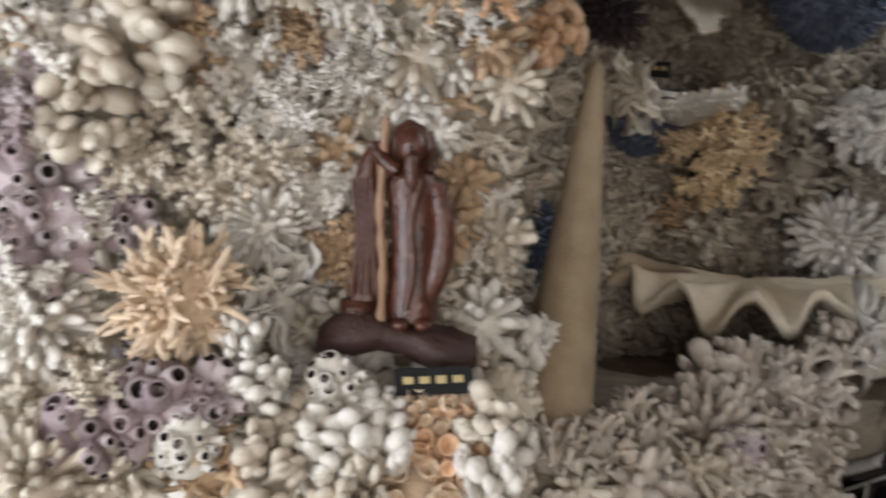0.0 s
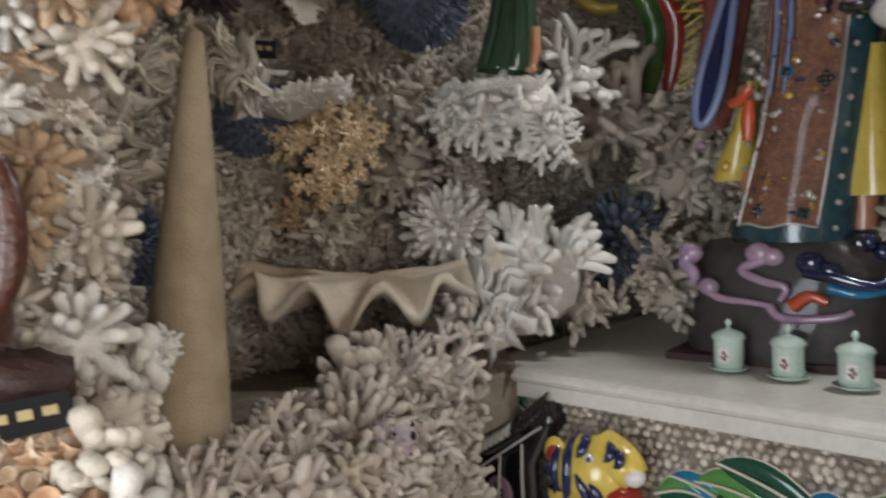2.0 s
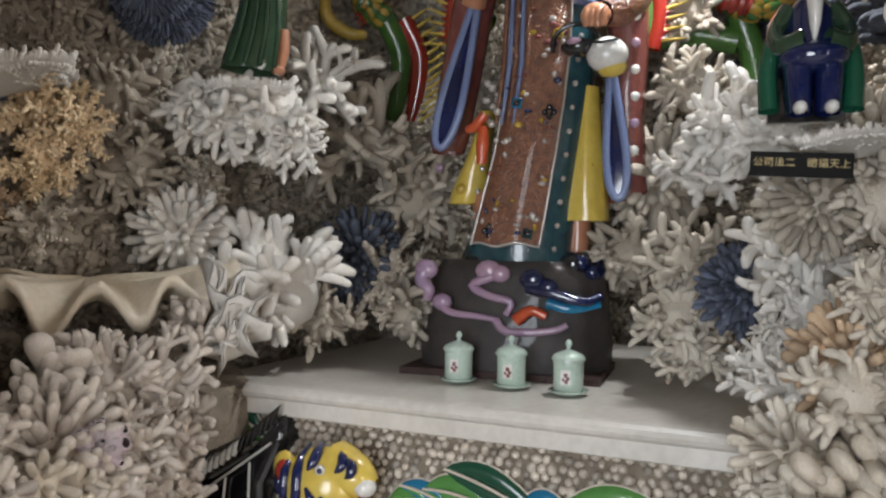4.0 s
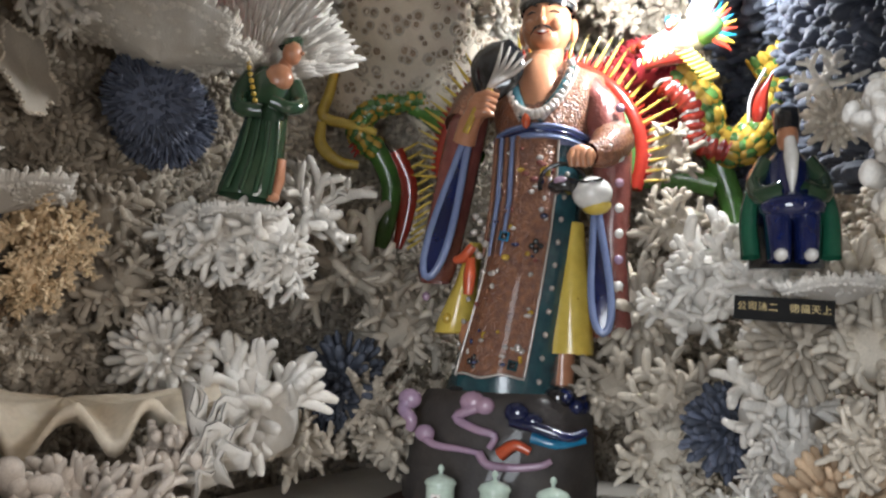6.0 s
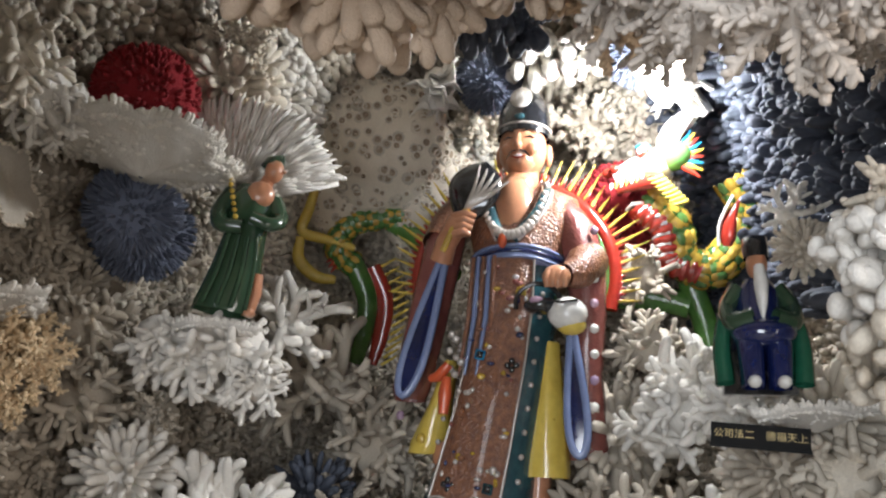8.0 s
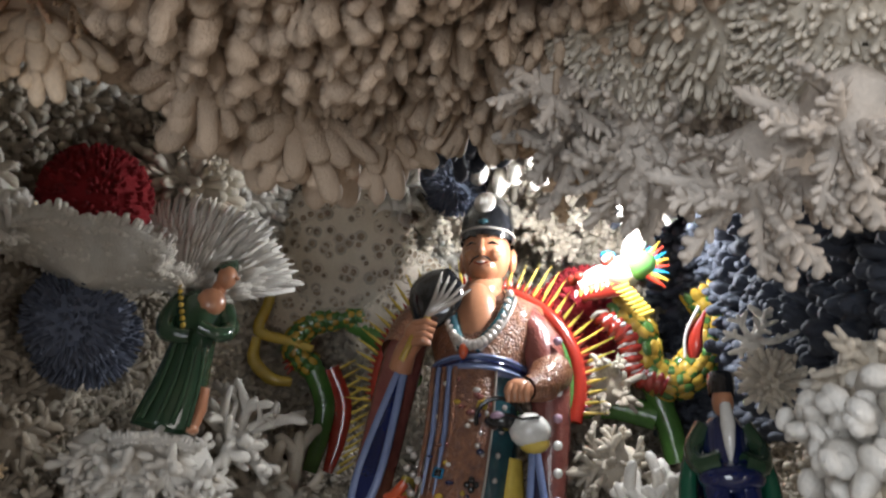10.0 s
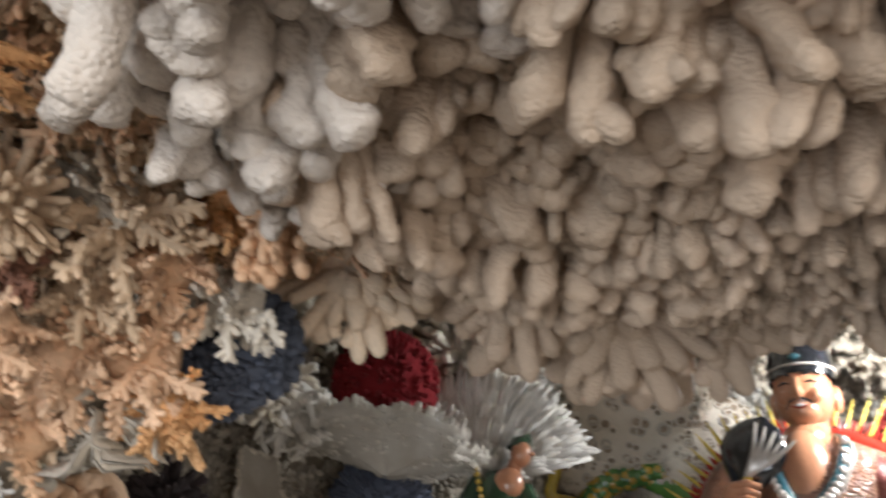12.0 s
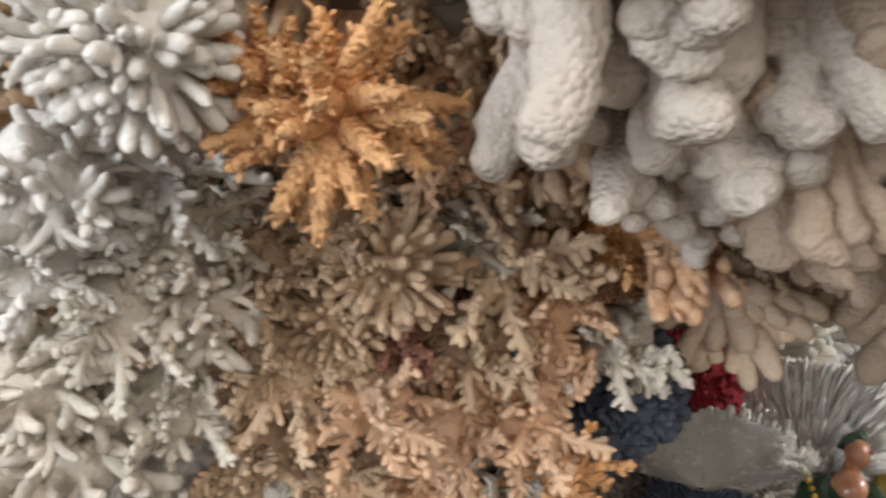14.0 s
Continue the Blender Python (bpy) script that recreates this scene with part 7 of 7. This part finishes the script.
def tiger():
    g = Form()
    body = [(0.18, 0.755, 0.055, 0.045), (0.25, 0.815, 0.070, 0.06), (0.34, 0.84, 0.075, 0.062), (0.44, 0.845, 0.075, 0.06), (0.50, 0.835, 0.07, 0.055), (0.56, 0.805, 0.055, 0.045), (0.60, 0.77, 0.02, 0.02)]
    g.rings([[(x, -dep * math.sin(a) * 1.0, zc + h * math.cos(a)) for a in np.linspace(0, math.pi, 14)] for x, zc, h, dep in body], 0, closed=False)
    stripes(g, body[:6], 11, 1, 1)
    g.tube(spline([(0.50, -0.03, 0.87), (0.55, -0.035, 0.855), (0.585, -0.03, 0.825), (0.60, -0.03, 0.78)], 4), 0.018, 9, 0)
    # neck and white chest
    g.tube(spline([(0.135, -0.05, 0.90), (0.15, -0.05, 0.83), (0.20, -0.045, 0.76)], 4), [0.048, 0.052, 0.056, 0.06, 0.062, 0.063, 0.064, 0.064, 0.062], 12, 0)
    g.tube(spline([(0.15, -0.085, 0.84), (0.16, -0.09, 0.79), (0.17, -0.085, 0.72)], 4), 0.032, 10, 2)
    # head in profile with open mouth
    def skin(x, z):
        ball = -0.06 - 0.049 * math.sqrt(max(0, 1 - ((x - 0.165) / 0.066) ** 2 - ((z - 0.925) / 0.056) ** 2))
        muzzle = -0.063 - 0.033 * math.sqrt(max(0, 1 - ((z - 0.945) / 0.036) ** 2)) if x > 0.175 else 0
        neck = -0.05 - 0.055 * math.sqrt(max(0, 1 - ((x - 0.15) / 0.06) ** 2)) if z < 0.90 else 0
        return min(ball, muzzle, neck) - 0.002

    g.ball((0.165, -0.06, 0.925), (0.062, 0.048, 0.052), 0, nu=14, nv=9)
    g.tube(spline([(0.18, -0.06, 0.955), (0.215, -0.065, 0.945), (0.235, -0.065, 0.93)], 3), [0.034, 0.034, 0.032, 0.030, 0.027, 0.024, 0.02], 10, 0)
    g.ball((0.236, -0.075, 0.936), (0.016, 0.016, 0.013), 2, nu=9, nv=6)
    g.ball((0.214, -0.068, 0.903), (0.030, 0.028, 0.022), 3, nu=10, nv=6)
    g.tube(spline([(0.16, -0.06, 0.875), (0.20, -0.068, 0.868), (0.232, -0.068, 0.882)], 3), [0.026, 0.026, 0.024, 0.022, 0.019, 0.016, 0.012], 9, 0)
    g.tube(spline([(0.135, -0.08, 0.862), (0.18, -0.088, 0.845), (0.225, -0.085, 0.862)], 3), 0.008, 8, 2)
    for x, z in ((0.222, 0.917), (0.205, 0.919), (0.222, 0.893), (0.205, 0.888)):
        g.tube([(x, -0.082, z), (x, -0.086, z + (-0.014 if z > 0.9 else 0.012))], [0.005, 0.001], 6, 2)
    g.ball((0.182, -0.098, 0.957), (0.008, 0.006, 0.007), 2, nu=8, nv=5)
    g.ball((0.184, -0.102, 0.957), (0.004, 0.003, 0.004), 1, nu=8, nv=5)
    g.ball((0.118, -0.088, 0.945), (0.013, 0.008, 0.016), 3, nu=9, nv=6)
    g.ball((0.115, -0.08, 0.948), (0.019, 0.010, 0.023), 0, nu=9, nv=6)
    for x, z0, z1, lean in ((0.122, 0.965, 0.895, 0.004), (0.142, 0.978, 0.885, 0.010), (0.163, 0.982, 0.955, 0.006), (0.166, 0.935, 0.872, 0.014), (0.186, 0.925, 0.885, 0.010), (0.200, 0.978, 0.955, 0.010), (0.216, 0.972, 0.950, 0.010), (0.106, 0.945, 0.905, 0.0)):
        zs = np.linspace(z0, z1, 9)
        g.tube([(x + lean * math.sin(3 * i / 8), skin(x + lean * math.sin(3 * i / 8), z) + 0.003, z) for i, z in enumerate(zs)], 0.0072 * np.array([0.3, 0.7, 1, 1, 1, 1, 0.9, 0.6, 0.2]), 7, 1)
    for z in (0.87, 0.845, 0.82, 0.795, 0.77):
        c = 0.135 + (0.90 - z) * 0.45
        g.tube([(c - 0.058 * math.cos(a), -0.05 - 0.058 * math.sin(a), z + 0.016 * math.cos(a)) for a in np.linspace(0.1, 1.5, 8)], 0.005 * np.array([0.5, 0.9, 1, 1, 1, 0.9, 0.6, 0.2]), 7, 1)
    thing("tiger_relief", g, [YELLOW, NAVY, WHITEG, REDG], panel_pose(0.045, 0.914) @ Matrix.Scale(1.30, 4) @ Matrix.Translation((0, 0, -0.925)), "glazed yellow tiger relief with dark stripes and open jaws", "relief")


def banner():
    g = Form()
    v = [(0.005, 0.885), (0.10, 0.945), (0.145, 0.99), (0.15, 0.955), (0.12, 0.90), (0.12, 0.80), (0.03, 0.72)]
    outer = np.array([(x, -0.03, z) for x, z in v])
    c = outer.mean(0)
    g.rings([outer + (0, 0.03, 0), outer, c + (outer - c) * 0.9 + (0, -0.006, 0), c + (outer - c) * 0.03 + (0, -0.010, 0)], 0)
    for i in range(13):
        k = i / 12
        p = np.array([0.008 + 0.125 * k, -0.038, 0.895 + 0.085 * k ** 1.2])
        g.tube([p, p + (0.006, -0.002, 0.014), p + (0.014, 0, 0.026)], [0.005, 0.0045, 0.001], 6, 1 if i < 7 else 0)
    for i in range(9):
        p = np.array([0.135 - 0.011 * i, -0.042, 0.825 - 0.012 * i])
        g.tube([p, p + (-0.01, -0.003, -0.008), p + (-0.024, 0, -0.012)], [0.005, 0.004, 0.001], 6, 1)
    for a, b in (((0.01, 0.868), (0.135, 0.955)), ((0.03, 0.74), (0.12, 0.835)), ((0.06, 0.90), (0.055, 0.83)), ((0.10, 0.925), (0.10, 0.82))):
        g.tube([(a[0], -0.041, a[1]), ((a[0] + b[0]) / 2, -0.043, (a[1] + b[1]) / 2), (b[0], -0.041, b[1])], 0.0022, 5, 1)
    ob = thing("banner_relief", g, [BLACKG, WHITEG], panel_pose(-0.06, 0.89) @ Matrix.Scale(1.4, 4) @ Matrix.Translation((0, 0, -0.90)), "black glazed banner relief with white fringe behind the tiger", "relief")
    g = Form().lathe([(0.024, 0.0), (0.024, 0.004), (0.022, 0.006), (0.001, 0.006)], seg=20)
    disc = part("disc", g, PINK, ob, "pale pink round disc")
    disc.matrix_local = Matrix.Translation((0.055, -0.036, 0.845)) @ Matrix.Rotation(radians(90), 4, "X")
    g = Form()
    for x, z, w, h in ((-0.004, 0.006, 0.003, 0.014), (0.004, 0.004, 0.012, 0.002), (0.004, -0.004, 0.010, 0.002), (0.007, -0.002, 0.002, 0.016), (-0.006, -0.007, 0.010, 0.002)):
        g.box((x, z, 0.0066), (w, h, 0.001))
    part("mark", g, BLACKG, disc, smooth=False)


def leaf_relief(x, z, length, height, flip, mats, label, dz=0.0):
    """A two-toned wavy leaf."""
    g = Form()
    n = 12
    for half, m in ((1, 0), (-1, 1)):
        rows = []
        for i in range(n + 1):
            k = i / n
            mid = dz * k + 0.012 * math.sin(3 * k)
            h = height * math.sin(math.pi * k ** 0.8) * 0.5
            xx = flip * length * k
            rows.append([(xx, 0.0, mid), (xx, -0.010, mid), (xx, -0.014, mid + half * h * 0.5), (xx, -0.006, mid + half * h), (xx, 0.0, mid + half * h)])
        g.rings(rows, m, closed=False)
    g.tube([(flip * length * k, -0.012, dz * k + 0.012 * math.sin(3 * k)) for k in np.linspace(0, 1, 10)], 0.003, 6, 2)
    for half in (1, -1):
        g.tube([(flip * length * k, -0.005, dz * k + 0.012 * math.sin(3 * k) + half * height * 0.5 * math.sin(math.pi * k ** 0.8)) for k in np.linspace(0, 1, 12)], 0.0022, 5, 2)
    thing("leaf_relief", g, [*mats, PALE], panel_pose(x, z, 0.004), label, "relief", "leaf reliefs on the panel")


tiger()
banner()
leaf_relief(0.345, 0.873, 0.10, 0.06, 1, (BRIGHT_G, DEEP_G), "green glazed leaf relief with pale outline", 0.01)
leaf_relief(0.375, 0.913, 0.13, 0.045, 1, (SKY_B, SKY_B), "turquoise glazed leaf relief with pale outline", -0.05)
leaf_relief(0.42, 0.913, 0.15, 0.065, 1, (BRIGHT_G, BRIGHT_G), "bright green glazed leaf relief with pale outline", -0.03)
leaf_relief(0.46, 0.953, 0.21, 0.075, 1, (DEEP_G, DEEP_G), "deep green glazed leaf relief with pale outline", -0.085)
leaf_relief(0.59, 0.903, 0.10, 0.055, 1, (SKY_B, DEEP_G), "turquoise glazed leaf relief beside the green leaves", 0.0)
leaf_relief(0.66, 0.913, 0.20, 0.075, 1, (BRIGHT_G, DEEP_G), "two-toned green glazed leaf relief at the end", 0.005)
leaf_relief(0.0, 1.0, 0.09, 0.07, 1, (DEEP_G, BRIGHT_G), "deep green glazed leaf relief behind the banner", -0.05)


# ---- shells set in the panel ----
def panel_shells():
    rng = np.random.default_rng(21)
    g = [Form().ball((0, 0, 0), (1, 0.8, 0.85), nu=8, nv=5, wob=0.12, rng=rng).arrays() for _ in range(4)]
    pieces = []
    for i in range(68):
        for j in range(32):
            x = -0.11 + 0.018 * (i + 0.5 * (j % 2)) + (rng.random() - 0.5) * 0.006
            z = 1.005 - 0.0155 * j + (rng.random() - 0.5) * 0.005
            if rng.random() < 0.06:
                continue
            r = 0.0075 + 0.0035 * rng.random()
            p = on_edge(x, PANEL + 0.002, z)
            m = Matrix.Translation(p) @ Matrix.Rotation(rng.random() * 6.28, 4, Vector(EDGE_N)) @ Matrix.Diagonal((r, r, r * (0.8 + 0.5 * rng.random()), 1))
            pieces.append((g[int(rng.integers(4))], m))
    v, f, m = joined(pieces)
    tagged(new("panel_shells", mesh_from("panel_shells", v, f, m, [PEBBLE])), "small rounded sea shells set in the panel below the shelf", "shells", "", "stuff")


panel_shells()

BULB = bpy.data.materials.new("lamp_bulb")
BULB.use_nodes = True
BULB.node_tree.nodes["Principled BSDF"].inputs["Emission Color"].default_value = (1, 0.98, 0.95, 1)
BULB.node_tree.nodes["Principled BSDF"].inputs["Emission Strength"].default_value = 25.0

# ---- the lamp in the niche's roof, hidden behind the lintel ----
lamp = empty("niche_lamp", pose(NICHE_LAMP[0], NICHE_LAMP[1], NICHE_LAMP[2] + 0.02), "small round white lamp in the niche roof", "lamp")
part("housing", Form().lathe([(0.002, 0.05), (0.03, 0.045), (0.062, 0.012), (0.062, 0.0), (0.056, 0.0), (0.055, 0.012), (0.002, 0.03)], seg=20), WHITEG, lamp)
part("bulb", Form().lathe([(0.002, 0.03), (0.018, 0.02), (0.034, -0.01), (0.038, -0.035), (0.028, -0.06), (0.002, -0.07)], seg=18), BULB, lamp, "glowing white bulb")
part("cord", Form().tube([(0, 0, 0.05), (0.01, 0.0, 0.12), (0.0, 0.01, 0.22)], 0.003, 6), BLACK, lamp)
